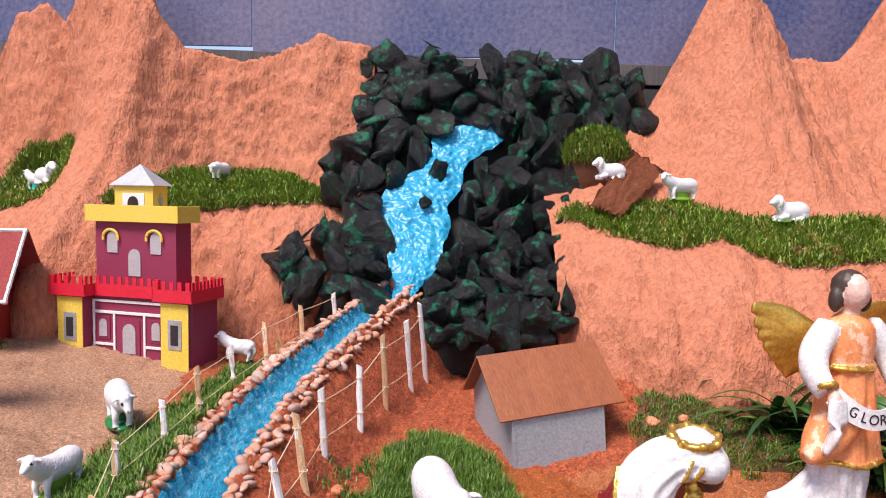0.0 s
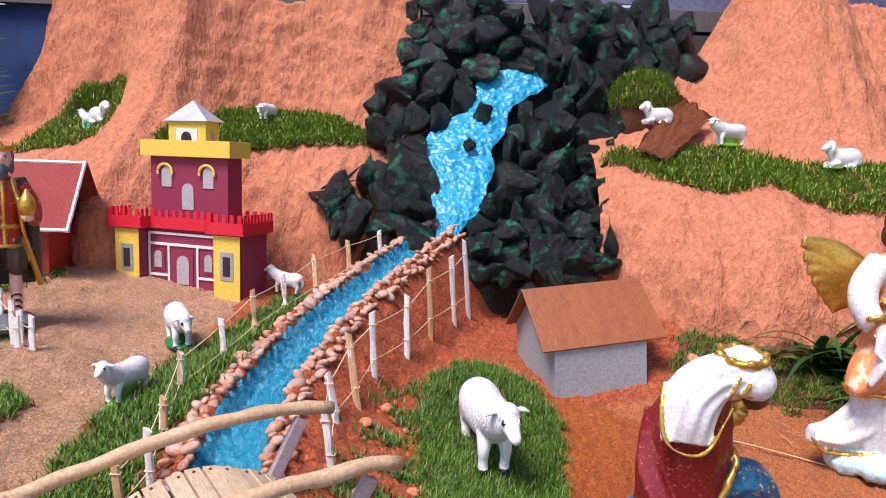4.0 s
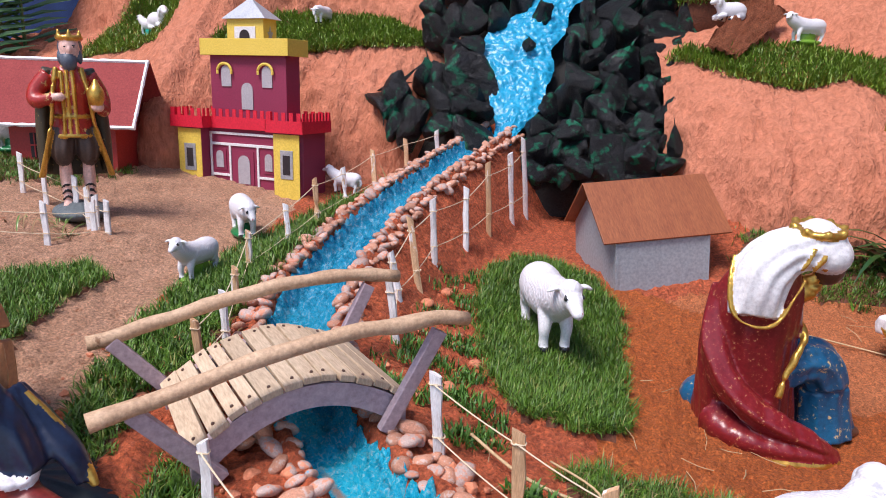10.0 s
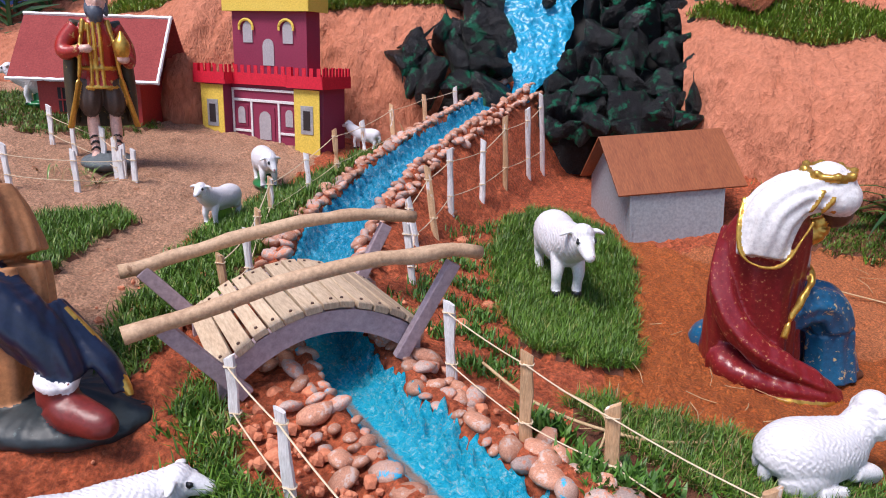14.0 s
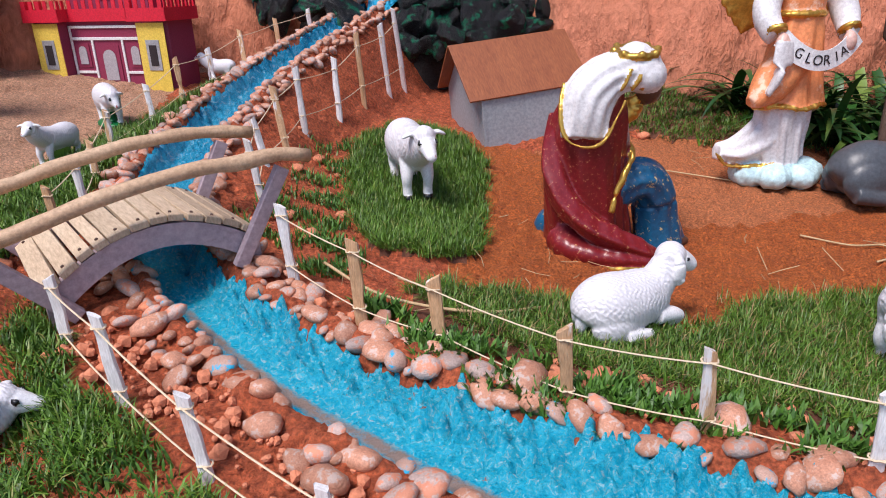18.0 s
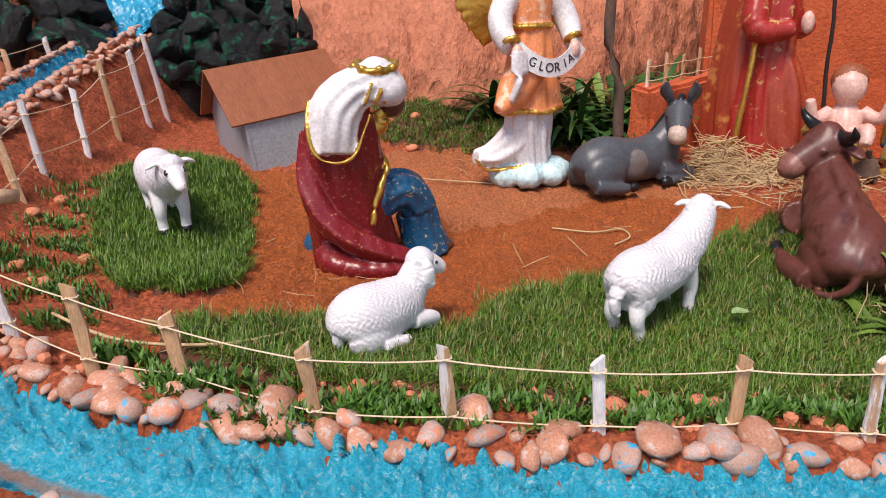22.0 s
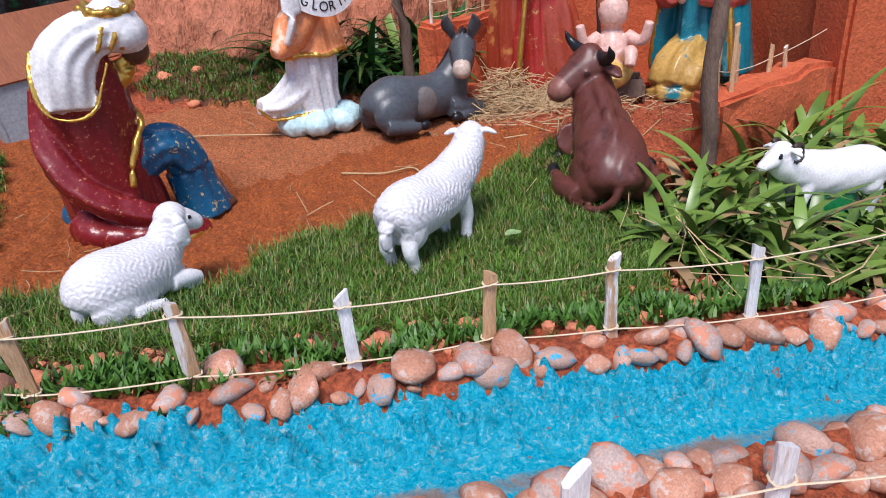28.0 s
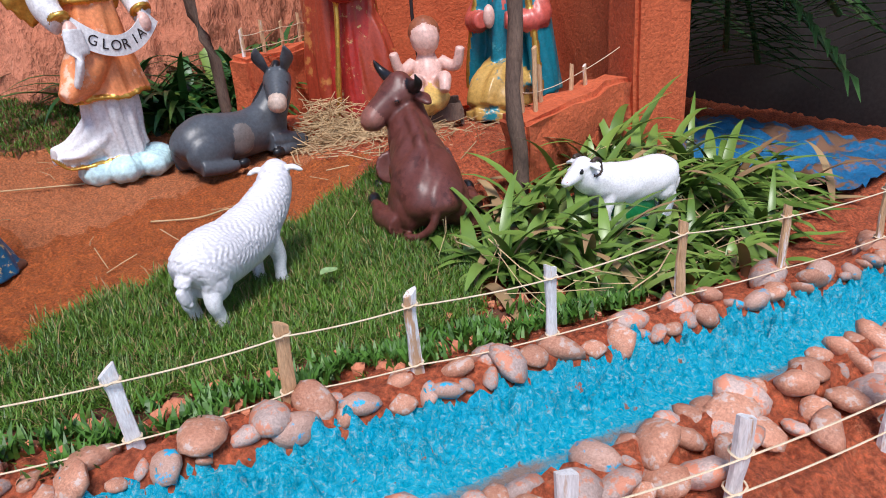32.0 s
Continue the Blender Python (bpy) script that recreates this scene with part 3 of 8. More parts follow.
def turfed(x, y):
    k = np.zeros(np.shape(x), bool)
    for p in (MOUND, LAWN, STRIP, RIM, BACKLAWN, MEADOW):
        k |= inside(p, x, y)
    return k


def rough_ground(x, y):
    z = ground(x, y)
    d, bed, half, side = stream_at(x, y)
    wet = d < half * 1.05
    low = sst(1.0, 0.75, y) * sst(-0.5, -0.3, x)
    z = z + np.where(low > 0.5, 0.016, 0.010) * np.clip(1 - ((d / half - np.where((side > 0) & (low > 0.5), 0.98, 1.34)) / 0.30) ** 2, 0, 1)
    z = z + 0.006 * np.abs(fbm(x, y, 55, 15)) * np.clip(1 - (d - half) / 0.16, 0, 1) * ~wet
    z = z + np.where(wet, 0.0, 1.0) * np.where(turfed(x, y), 0.3, 1.0) * (0.007 * fbm(x, y, 9) + 0.009 * fbm(x, y, 28, 3) + 0.007 * fbm(x, y, 75, 5))
    # dug bank beside the near path, and small heaps of red clay
    z = z + 0.035 * hump(x, y, -0.555, 0.70, 0.045, 0.08) * (1 + 0.6 * fbm(x, y, 20, 11)) + 0.03 * hump(x, y, -1.12, 1.62, 0.12, 0.10, 2)
    low = sst(1.0, 0.75, y) * sst(-0.5, -0.3, x)
    z = z - 0.03 * (d < half * np.where(side > 0, 0.96 - 0.36 * low, 0.96))
    return z + 0.011 * turfed(x, y)


def zones(x, y):
    d, bed, half, side = stream_at(x, y)
    wob = 0.05 * fbm(x, y, 6, 21)
    k = np.zeros(x.shape)
    k = np.where(inside(YARD, x + wob, y + wob), 5, k)
    k = np.where(inside(LIGHT, x + wob * 0.6, y + wob * 0.6), 1, k)
    k = np.where(inside(DAMP, x + wob * 0.5, y - wob * 0.5), 2, k)
    k = np.where(turfed(x + wob * 0.15, y), 4, k)
    k = np.where(d < half * 1.25, 0, k)
    # dark soil cut along the lawn's front edge
    front = np.interp(x, [0.04, 0.1, 0.17, 0.3, 0.5, 0.6, 0.75, 1.0], [0.825, 0.76, 0.70, 0.645, 0.585, 0.56, 0.52, 0.46])
    return np.where((k == 0) & (x > 0.02) & (x < 1.15) & (front - y + 0.5 * wob < 0.045) & (y < front + 0.02), 3, k)


def spread(parts):
    """Grid lines that are close where the camera looks from near."""
    return np.unique(np.concatenate([np.arange(a, b, s) for a, b, s in parts]).round(4))


sheet("ground", spread([(-3.2, -1.9, 0.03), (-1.9, -0.75, 0.014), (-0.75, 1.35, 0.0085), (1.35, 2.0, 0.014), (2.0, 3.4, 0.03)]),
      spread([(-0.9, -0.1, 0.03), (-0.1, 1.0, 0.0085), (1.0, 1.8, 0.012), (1.8, 3.8, 0.025)]), rough_ground,
      [clay_mat, sand_mat, damp_mat, soil_mat, soil_mat, yard_mat], zones, "red clay and sand ground of the display")


def stream():
    """The painted bed: flat and silted by the near bank, a lumpy slope up to the far one."""
    arc = np.concatenate([[0], np.cumsum(np.hypot(*np.diff(BED[:, :2], axis=0).T))])
    u = np.arange(0.0, arc[-1], 0.0048)
    v = np.linspace(-1.28, 1.28, 52)
    cx, cy, cw = (np.interp(u, arc, BED[:, i]) for i in (0, 1, 3))
    tx, ty = np.gradient(cx), np.gradient(cy)
    k = np.hypot(tx, ty)
    X = (cx[:, None] - (ty / k * cw)[:, None] * v).ravel()
    Y = (cy[:, None] + (tx / k * cw)[:, None] * v).ravel()
    s = np.tile(v, len(u))
    low = sst(1.0, 0.75, Y) * sst(-0.5, -0.3, X)
    slope = sst(-0.3, 0.3, s) * low + 0.35 * (1 - low) + 0.10
    z = ground(X, Y) + 0.004 + slope * (0.016 * fbm(X, Y, 17, 2) + 0.024 * np.abs(fbm(X, Y, 40, 7)) + 0.015 * fbm(X, Y, 70, 9) + 0.014 * np.abs(fbm(X, Y, 105, 4)) - 0.009)
    z -= 0.045 * np.clip(np.abs(s) - np.where(s > 0, 1.04 - 0.26 * low, 1.04 + 0.10 * low) - 0.16 * fbm(X, Y, 24, 5) - 0.05 * fbm(X, Y, 90, 6), 0, 1) / 0.2
    n, m = len(v), len(u)
    i = np.arange((m - 1) * (n - 1))
    a = (i // (n - 1)) * n + i % (n - 1)
    me = grid_mesh("stream_bed", np.stack([X, Y, z], -1), np.stack([a, a + n, a + n + 1, a + 1], -1))
    silt = np.exp(-((s + 0.52) / 0.24) ** 2) * low * np.clip(0.60 - 0.05 * X, 0.3, 1)
    me.attributes.new("silt", "FLOAT", "POINT").data.foreach_set("value", silt.astype(np.float32))
    me.attributes.new("thin", "FLOAT", "POINT").data.foreach_set("value", (0.85 * sst(0.95, 1.35, Y)).astype(np.float32))
    me.materials.append(water_mat)
    tagged(new("stream_bed", me), "stream bed of rough cement dabbed with bright blue paint", "stream", "", "structure")


stream()
slab = part("floor", box(-60, -60, -0.42, 60, 60, -0.40), floor_mat)
tagged(slab, "plain concrete floor round the display", "floor", kind="structure")


# ---- turf and weeds ----
def blades(name, xy, zf, length, width, lean, mat, label, category="grass", seed=1, curl=0.5, up=0.0):
    """Many two-part bent blades in one mesh."""
    rs = np.random.RandomState(seed)
    n = len(xy)
    z = zf(xy[:, 0], xy[:, 1]) - 0.002 + up
    a = rs.uniform(0, 2 * math.pi, n)
    ln = length * rs.uniform(0.55, 1.25, n)
    tilt = lean * rs.uniform(0.2, 1.3, n)
    w = width * rs.uniform(0.7, 1.3, n)
    d = np.stack([np.cos(a), np.sin(a), np.zeros(n)], -1)
    s = np.stack([-np.sin(a), np.cos(a), np.zeros(n)], -1) * w[:, None] / 2
    base = np.stack([xy[:, 0], xy[:, 1], z], -1)
    mid = base + d * (ln * 0.55 * np.sin(tilt))[:, None] + np.array([0, 0, 1.0]) * (ln * 0.55 * np.cos(tilt))[:, None]
    t2 = tilt * (1 + curl) + curl * 0.4
    tip = mid + d * (ln * 0.45 * np.sin(t2))[:, None] + np.array([0, 0, 1.0]) * (ln * 0.45 * np.cos(t2))[:, None]
    co = np.stack([base - s, base + s, mid - s * 0.8, mid + s * 0.8, tip], 1).reshape(-1, 3)
    o = np.arange(n)[:, None] * 5
    tris = np.concatenate([o + np.array([0, 1, 3]), o + np.array([0, 3, 2]), o + np.array([2, 3, 4])], 1).reshape(-1, 3)
    me = grid_mesh(name, co, tris, False)
    me.materials.append(mat)
    return tagged(new(name, me), label, category, "", "stuff")


def scatter(poly, per_m2, seed, ragged=0.02, thin=None):
    rs = np.random.RandomState(seed)
    p = np.array(poly)
    lo, hi = p.min(0) - 0.03, p.max(0) + 0.03
    n = int((hi - lo).prod() * per_m2)
    xy = lo + rs.rand(n, 2) * (hi - lo)
    wob = ragged * np.sin(xy[:, 0] * 55 + 3 * np.sin(xy[:, 1] * 40)) + ragged * rs.randn(n) * 0.5
    xy = xy[inside(poly, xy[:, 0] + wob, xy[:, 1] - wob)]
    if thin:
        keep = np.sin(xy[:, 0] * thin + 2 * np.sin(xy[:, 1] * thin * 0.8)) + np.sin(xy[:, 1] * thin * 1.3 + 1) + rs.randn(len(xy)) * 0.5 > 0.0
        xy = xy[keep]
    return xy


def over(h):
    return lambda x, y: ground(x, y) + h(x, y)


blades("turf_mound", scatter(MOUND, 165000, 2, 0.012), over(lambda x, y: 0.010 + 0 * x), 0.030, 0.0019, 0.85, turf_mat, "square of lush green turf laid on the clay")
blades("lawn_turf", scatter(LAWN, 165000, 3, 0.014), over(lambda x, y: 0.008 + 0 * x), 0.030, 0.0018, 0.9, turf_mat, "cut green lawn turf behind the stick fence")
blades("verge_weeds", scatter(VERGE, 62000, 4, 0.02, 44), over(lambda x, y: 0.010 + 0 * x), 0.026, 0.0062, 0.6, weed_mat, "short broad-leaved weeds on red clay", "weeds", 4, 0.3)
blades("verge_turf", scatter(VERGE, 5000, 5, 0.02, 40), ground, 0.020, 0.0020, 0.8, turf_mat, "thin grass sprouting along the fence")
blades("bank_turf", scatter(STRIP, 80000, 6, 0.015), over(lambda x, y: 0.010 + 0 * x), 0.030, 0.0028, 0.7, turf_mat, "strip of turf along the stream bank")
blades("rim_turf", scatter(RIM, 90000, 7, 0.012), over(lambda x, y: 0.012 + 0 * x), 0.026, 0.0022, 0.7, turf_mat, "turf rim beside the sandy path")
blades("near_bank_turf", scatter(NEARBANK, 85000, 18, 0.02, 30), over(lambda x, y: 0.006 + 0 * x), 0.030, 0.0026, 0.8, turf_mat, "dense patches of turf on the clay bank", "grass", 18)
blades("near_bank_weeds", scatter(NEARBANK, 36000, 8, 0.02, 45), ground, 0.024, 0.0035, 0.6, weed_mat, "loose green weeds on the clay bank", "weeds", 8, 0.4)
blades("back_lawn", scatter(BACKLAWN, 60000, 9, 0.02), over(lambda x, y: 0.006 + 0 * x), 0.026, 0.0028, 0.8, turf_mat, "flat turf at the foot of the cement hill")
blades("meadow_turf", scatter(MEADOW, 40000, 10, 0.02), over(lambda x, y: 0.006 + 0 * x), 0.026, 0.003, 0.8, turf_mat, "turf beside the red house")
blades("stream_weeds", scatter(BANKWEED, 42000, 11, 0.02, 38), over(lambda x, y: 0.005 + 0 * x), 0.022, 0.0036, 0.6, weed_mat, "sparse weeds on red clay by the bridge", "weeds", 11, 0.4)
blades("lawn_thatch", scatter(LAWN, 15000, 12, 0.02), over(lambda x, y: 0.012 + 0 * x), 0.03, 0.0014, 1.2, dry_mat, "dry blades among the lawn", "grass", 12)

# ---- the cement hills ----
def hill(name, x0, x1, step, foot, front, back, top, spurs, label, seed):
    """A draped cement hill: for each x a profile from the foot over a ledge to the crest. Tables of x and (y, z)."""
    def at(tab, x):
        t = np.array(tab)
        return np.stack([np.interp(x, t[:, 0], t[:, 1]), np.interp(x, t[:, 0], t[:, 2])], -1)
    xs = np.arange(x0, x1 + step, step)
    f, l, b, t = at(foot, xs), at(front, xs), at(back, xs), at(top, xs)
    rows = [f + (-0.02, -0.15)]
    for u in np.linspace(0, 1, 26):
        rows.append(np.stack([f[:, 0] + (l[:, 0] - f[:, 0]) * u**2.2, f[:, 1] + (l[:, 1] - f[:, 1]) * u**0.85], -1))
    for u in np.linspace(0.2, 1, 5):
        rows.append(l + (b - l) * u)
    for u in np.linspace(0.03, 1, 34):
        rows.append(np.stack([b[:, 0] + (t[:, 0] - b[:, 0]) * u**0.8, b[:, 1] + (t[:, 1] - b[:, 1]) * u], -1))
    rows.append(t + (0.16, -0.10))
    rows.append(t + (0.25, -0.8))
    P = np.array(rows)
    m, n = P.shape[:2]
    X = np.broadcast_to(xs, (m, n)).copy()
    Y, Z = P[..., 0], P[..., 1]
    for sx, wd, amt, z0, z1, lean in spurs:
        k = np.exp(-(((X - sx - lean * (Z - z0)) / (wd * (1 + 0.8 * np.clip((z1 - Z) / (z1 - z0), 0, 1)))) ** 2))
        Y -= amt * k * np.clip((z1 - Z) / (z1 - z0), 0, 1) ** 0.8
    fx, fz = X.ravel(), Z.ravel()
    drip = np.array([noise.fractal(Vector((a * 7, c * 1.1, seed)), 1, 2, 4) for a, c in zip(fx, fz)]).reshape(m, n)
    lump = np.array([noise.fractal(Vector((a * 16, c * 12, seed + 5)), 1, 2, 4) for a, c in zip(fx, fz)]).reshape(m, n)
    rough = np.array([noise.fractal(Vector((a * 55, c * 50, seed + 9)), 1, 2, 3) for a, c in zip(fx, fz)]).reshape(m, n)
    Y += -0.024 * drip - 0.017 * lump - 0.011 * rough
    Z += 0.012 * lump + 0.009 * rough
    co = np.stack([X, Y, Z], -1).reshape(-1, 3)
    i = np.arange((m - 1) * (n - 1))
    a = (i // (n - 1)) * n + i % (n - 1)
    me = grid_mesh(name, co, np.stack([a, a + 1, a + n + 1, a + n], -1))
    me.materials.append(cement_mat)
    return tagged(new(name, me), label, "hill", kind="structure"), co.reshape(m, n, 3)


hill_west, west_co = hill("hill_west", -3.0, -0.34, 0.014,
    [(-3.0, 2.7, 0.28), (-2.2, 2.75, 0.25), (-1.85, 2.72, 0.22), (-1.5, 2.66, 0.2), (-1.1, 2.72, 0.2), (-0.8, 2.72, 0.22), (-0.55, 2.78, 0.26), (-0.3, 2.95, 0.36)],
    [(-3.0, 3.1, 0.55), (-2.3, 3.2, 0.62), (-1.9, 3.15, 0.70), (-1.65, 3.0, 0.80), (-1.35, 2.98, 0.72), (-1.1, 2.90, 0.69), (-0.8, 2.95, 0.72), (-0.55, 3.0, 0.74), (-0.3, 3.1, 0.72)],
    [(-3.0, 3.4, 0.68), (-2.3, 3.55, 0.80), (-1.9, 3.45, 0.86), (-1.65, 3.1, 0.92), (-1.35, 3.2, 0.86), (-1.1, 3.3, 0.87), (-0.8, 3.25, 0.86), (-0.55, 3.15, 0.80), (-0.3, 3.2, 0.78)],
    [(-3.0, 3.6, 0.72), (-2.62, 3.65, 0.84), (-2.42, 3.65, 1.15), (-2.25, 3.65, 1.66), (-2.05, 3.6, 1.72), (-1.95, 3.6, 1.62), (-1.8, 3.5, 1.80), (-1.62, 3.45, 2.0), (-1.5, 3.42, 1.9), (-1.38, 3.4, 1.62), (-1.27, 3.4, 1.47), (-1.0, 3.4, 1.40), (-0.8, 3.38, 1.44), (-0.6, 3.36, 1.53), (-0.45, 3.36, 1.49), (-0.3, 3.36, 1.46)],
    [(-1.50, 0.095, 0.25, 0.3, 1.9, 0.05), (-1.33, 0.05, 0.06, 0.3, 1.7, 0.03), (-2.2, 0.12, 0.12, 0.3, 1.6, 0.0), (-0.62, 0.16, 0.13, 0.1, 0.75, 0.0)], "orange painted cement hill with draped folds", 2.0)
hill_east, east_co = hill("hill_east", 0.42, 3.0, 0.014,
    [(0.4, 2.5, 0.30), (0.5, 2.32, 0.24), (0.65, 2.2, 0.18), (0.9, 2.12, 0.16), (1.2, 2.14, 0.13), (1.6, 2.25, 0.1), (2.2, 2.3, 0.05), (3.0, 2.3, 0.0)],
    [(0.4, 2.78, 0.70), (0.5, 2.66, 0.69), (0.7, 2.50, 0.62), (0.85, 2.47, 0.60), (1.0, 2.48, 0.64), (1.1, 2.44, 0.59), (1.2, 2.40, 0.55), (1.4, 2.42, 0.58), (1.8, 2.4, 0.60), (3.0, 2.5, 0.6)],
    [(0.4, 2.95, 0.80), (0.7, 2.86, 0.80), (0.95, 2.86, 0.77), (1.2, 2.82, 0.73), (1.8, 2.80, 0.72), (3.0, 2.9, 0.7)],
    [(0.4, 3.1, 0.86), (0.75, 3.2, 0.98), (0.95, 3.35, 1.14), (1.05, 3.4, 1.30), (1.2, 3.4, 1.60), (1.3, 3.42, 1.80), (1.42, 3.42, 1.9), (1.55, 3.42, 1.72), (1.68, 3.42, 1.47), (1.92, 3.42, 1.45), (2.06, 3.42, 1.62), (2.25, 3.42, 1.95), (3.0, 3.42, 1.8)],
    [(1.42, 0.16, 0.12, 0.8, 1.9, 0.0), (0.85, 0.26, 0.10, 0.1, 0.62, 0.0), (1.75, 0.2, 0.1, 0.1, 1.4, 0.0)], "orange painted cement hill with a grassy ledge", 4.0)


def ledge_turf(name, poly, n, seed, label, length=0.034):
    """Turf laid on a ledge: x, depth 0 to 1 from the ledge's front to its back."""
    rs = np.random.RandomState(seed)
    co = poly
    idx = rs.randint(0, len(co) - 1, n)
    return blades_on(name, co[idx] + rs.randn(n, 3) * (0.012, 0.012, 0.0), length, label, seed)


def blades_on(name, pts, length, label, seed):
    rs = np.random.RandomState(seed)
    me_xy = pts[:, :2]
    zs = pts[:, 2]
    return blades(name, me_xy, lambda x, y: zs + rs.rand(len(zs)) * 0.012, length, 0.0045, 0.9, far_turf_mat, label, "grass", seed)


def ledge_points(co, r0, r1, x0, x1, hang=0.0, dense=7):
    """Points on rows r0 to r1 of a hill's mesh between two x."""
    n = co.shape[1]
    xs = co[0, :, 0]
    cols = np.where((xs > x0) & (xs < x1))[0]
    out = []
    for j in cols[:-1]:
        s = math.sin(math.pi * (xs[j] - x0) / (x1 - x0)) ** 0.4
        for r in range(r0, r1):
            for k in range(dense):
                u, v = k / dense, (k * 0.618) % 1
                p = (co[r, j] * (1 - u) + co[r + 1, j] * u) * (1 - v) + (co[r, j + 1] * (1 - u) + co[r + 1, j + 1] * u) * v
                if (r - r0) / max(1, r1 - r0) < s * 1.1:
                    out.append(p)
    return np.array(out)


ledge_turf("ledge_turf", ledge_points(west_co, 25, 31, -1.40, -0.50), 17000, 31, "turf on the hill's long grassy ledge")
ledge_turf("ledge_turf", ledge_points(west_co, 25, 37, -2.20, -1.72), 12000, 32, "small turf patch on the high ledge")
ledge_turf("ledge_turf", ledge_points(east_co, 25, 30, 0.46, 2.6), 30000, 33, "winding turf strip along the hill ledge")
tuft = np.random.RandomState(5)
k = tuft.randn(5200, 3)
k /= np.linalg.norm(k, axis=1)[:, None]
k = k[(k[:, 2] > -0.3) & (k[:, 1] < 0.6)]
pts = np.array([0.652, 2.95, 0.935]) + k * np.array([0.14, 0.09, 0.115])
blades_on("turf_hummock", pts, 0.036, "rounded hummock of turf against the black rocks", 41)
core = bmesh.new()
ball(core, (0.652, 2.96, 0.90), (0.132, 0.085, 0.14), sub=3)
tagged(part("hummock_soil", core, soil_mat, smooth=True), "earth core under the turf hummock", "soil", kind="structure")

# an upturned sod with its red root side out
sod = bmesh.new()
sx, sy = 22, 18
corners = [Vector(p) for p in ((0.56, 2.62, 0.735), (0.665, 2.565, 0.690), (0.94, 2.93, 0.885), (0.79, 2.95, 0.985))]
vs = []
for j in range(sy + 1):
    v = j / sy
    row = []
    for i in range(sx + 1):
        u = i / sx
        ragged = Vector((0.012 * noise.noise(Vector((u * 7, v * 7, 1))), 0, 0.012 * noise.noise(Vector((u * 7, v * 7, 8)))))
        row.append(sod.verts.new((corners[0] * (1 - u) + corners[1] * u) * (1 - v) + (corners[3] * (1 - u) + corners[2] * u) * v + ragged + Vector((0, -0.3, 1)) * 0.016 * noise.fractal(Vector((i * 0.45, j * 0.45, 2)), 1, 2, 4)))
    vs.append(row)
for j in range(sy):
    for i in range(sx):
        sod.faces.new((vs[j][i], vs[j][i + 1], vs[j + 1][i + 1], vs[j + 1][i]))
bmesh.ops.solidify(sod, geom=sod.faces[:], thickness=0.03)
sod_ob = part("upturned_sod", sod, fiber_mat, smooth=True)
tagged(sod_ob, "upturned sod showing its red fibrous root side", "sod")

# ---- painted boards behind ----
def backing():
    b = thing("backdrop_panels", pose(0, 3.78, 0), "large painted night-sky panels in blue and violet behind the hills", "backdrop", kind="structure")
    for x0, x1 in ((-3.4, -1.05), (-1.045, 0.915), (0.92, 3.4)):
        part("panel", box(x0, 0, 1.515 - 0.018 * (x0 + x1) / 2, x1, 0.02, 3.4, 0.003), backdrop_mat, b)
    part("batten", box(-3.4, -0.02, 1.40, 3.4, 0.0, 1.51, 0.003, turn=turny(1.0)), trimboard_mat, b, "dark weathered batten")
    part("cloth", box(-3.4, 0.03, -0.4, 3.4, 0.05, 1.5), skirt_mat, b, "dark blue cloth")
    return b


backing()

# ---- black rock waterfall ----
FALL = [(0.12, 3.24, 1.09, 0.17), (0.10, 3.18, 1.01, 0.155), (0.015, 3.08, 0.91, 0.095), (-0.05, 2.99, 0.83, 0.13), (-0.105, 2.90, 0.75, 0.165), (-0.11, 2.83, 0.68, 0.145),
        (-0.110, 2.75, 0.60, 0.125), (-0.108, 2.64, 0.50, 0.090), (-0.13, 2.54, 0.415, 0.055), (-0.155, 2.44, 0.36, 0.045)]
falls = spline(FALL, 8)


def slope_y(z):
    """How far back the rock slope lies at a height."""
    return np.interp(z, [0.2, 0.40, 0.75, 1.03, 1.45, 1.6], [2.36, 2.52, 2.92, 3.26, 3.42, 3.5])


scree = sheet("scree", np.arange(-0.85, 1.16, 0.03), np.arange(0.1, 1.36, 0.03),
              lambda x, y: np.zeros(len(x)), [scree_mat], None, "dark slope under the rocks")
me = scree.data
for v in me.vertices:
    x, z = v.co.x, v.co.y
    v.co = (x, float(slope_y(z)) + 0.13 + 0.12 * max(0.0, abs(x - 0.1) - 0.35) + 0.9 * max(0.0, -0.32 - x), z)
me.update()
tagged(scree, "dark slope under the rocks", "scree")
fall_mesh = bmesh.new()
rows = []
for x, y, z, w in falls:
    row = []
    for i in range(15):
        u = i / 14 * 2 - 1
        q = Vector((x + u * w, y - 0.02 * (1 - u * u) + 0.02, z))
        q += Vector((0.3 * w * noise.noise(Vector((z * 9, u > 0, 3))) * abs(u), -0.014 * noise.fractal(q * 22, 1, 2, 3), 0.012 * noise.fractal(q * 30, 1, 2, 3)))
        row.append(fall_mesh.verts.new(q))
    rows.append(row)
for r0, r1 in zip(rows, rows[1:]):
    for i in range(14):
        fall_mesh.faces.new((r0[i], r1[i], r1[i + 1], r0[i + 1]))
bmesh.ops.subdivide_edges(fall_mesh, edges=fall_mesh.edges[:], cuts=2, use_grid_fill=True)
for v in fall_mesh.verts:
    v.co += Vector((0, -0.007, 0.004)) * noise.fractal(v.co * Vector((60, 60, 18)), 1, 2, 3)
tagged(part("waterfall", fall_mesh, fall_mat, smooth=True), "pale blue painted cement waterfall between black rocks", "waterfall", kind="structure")


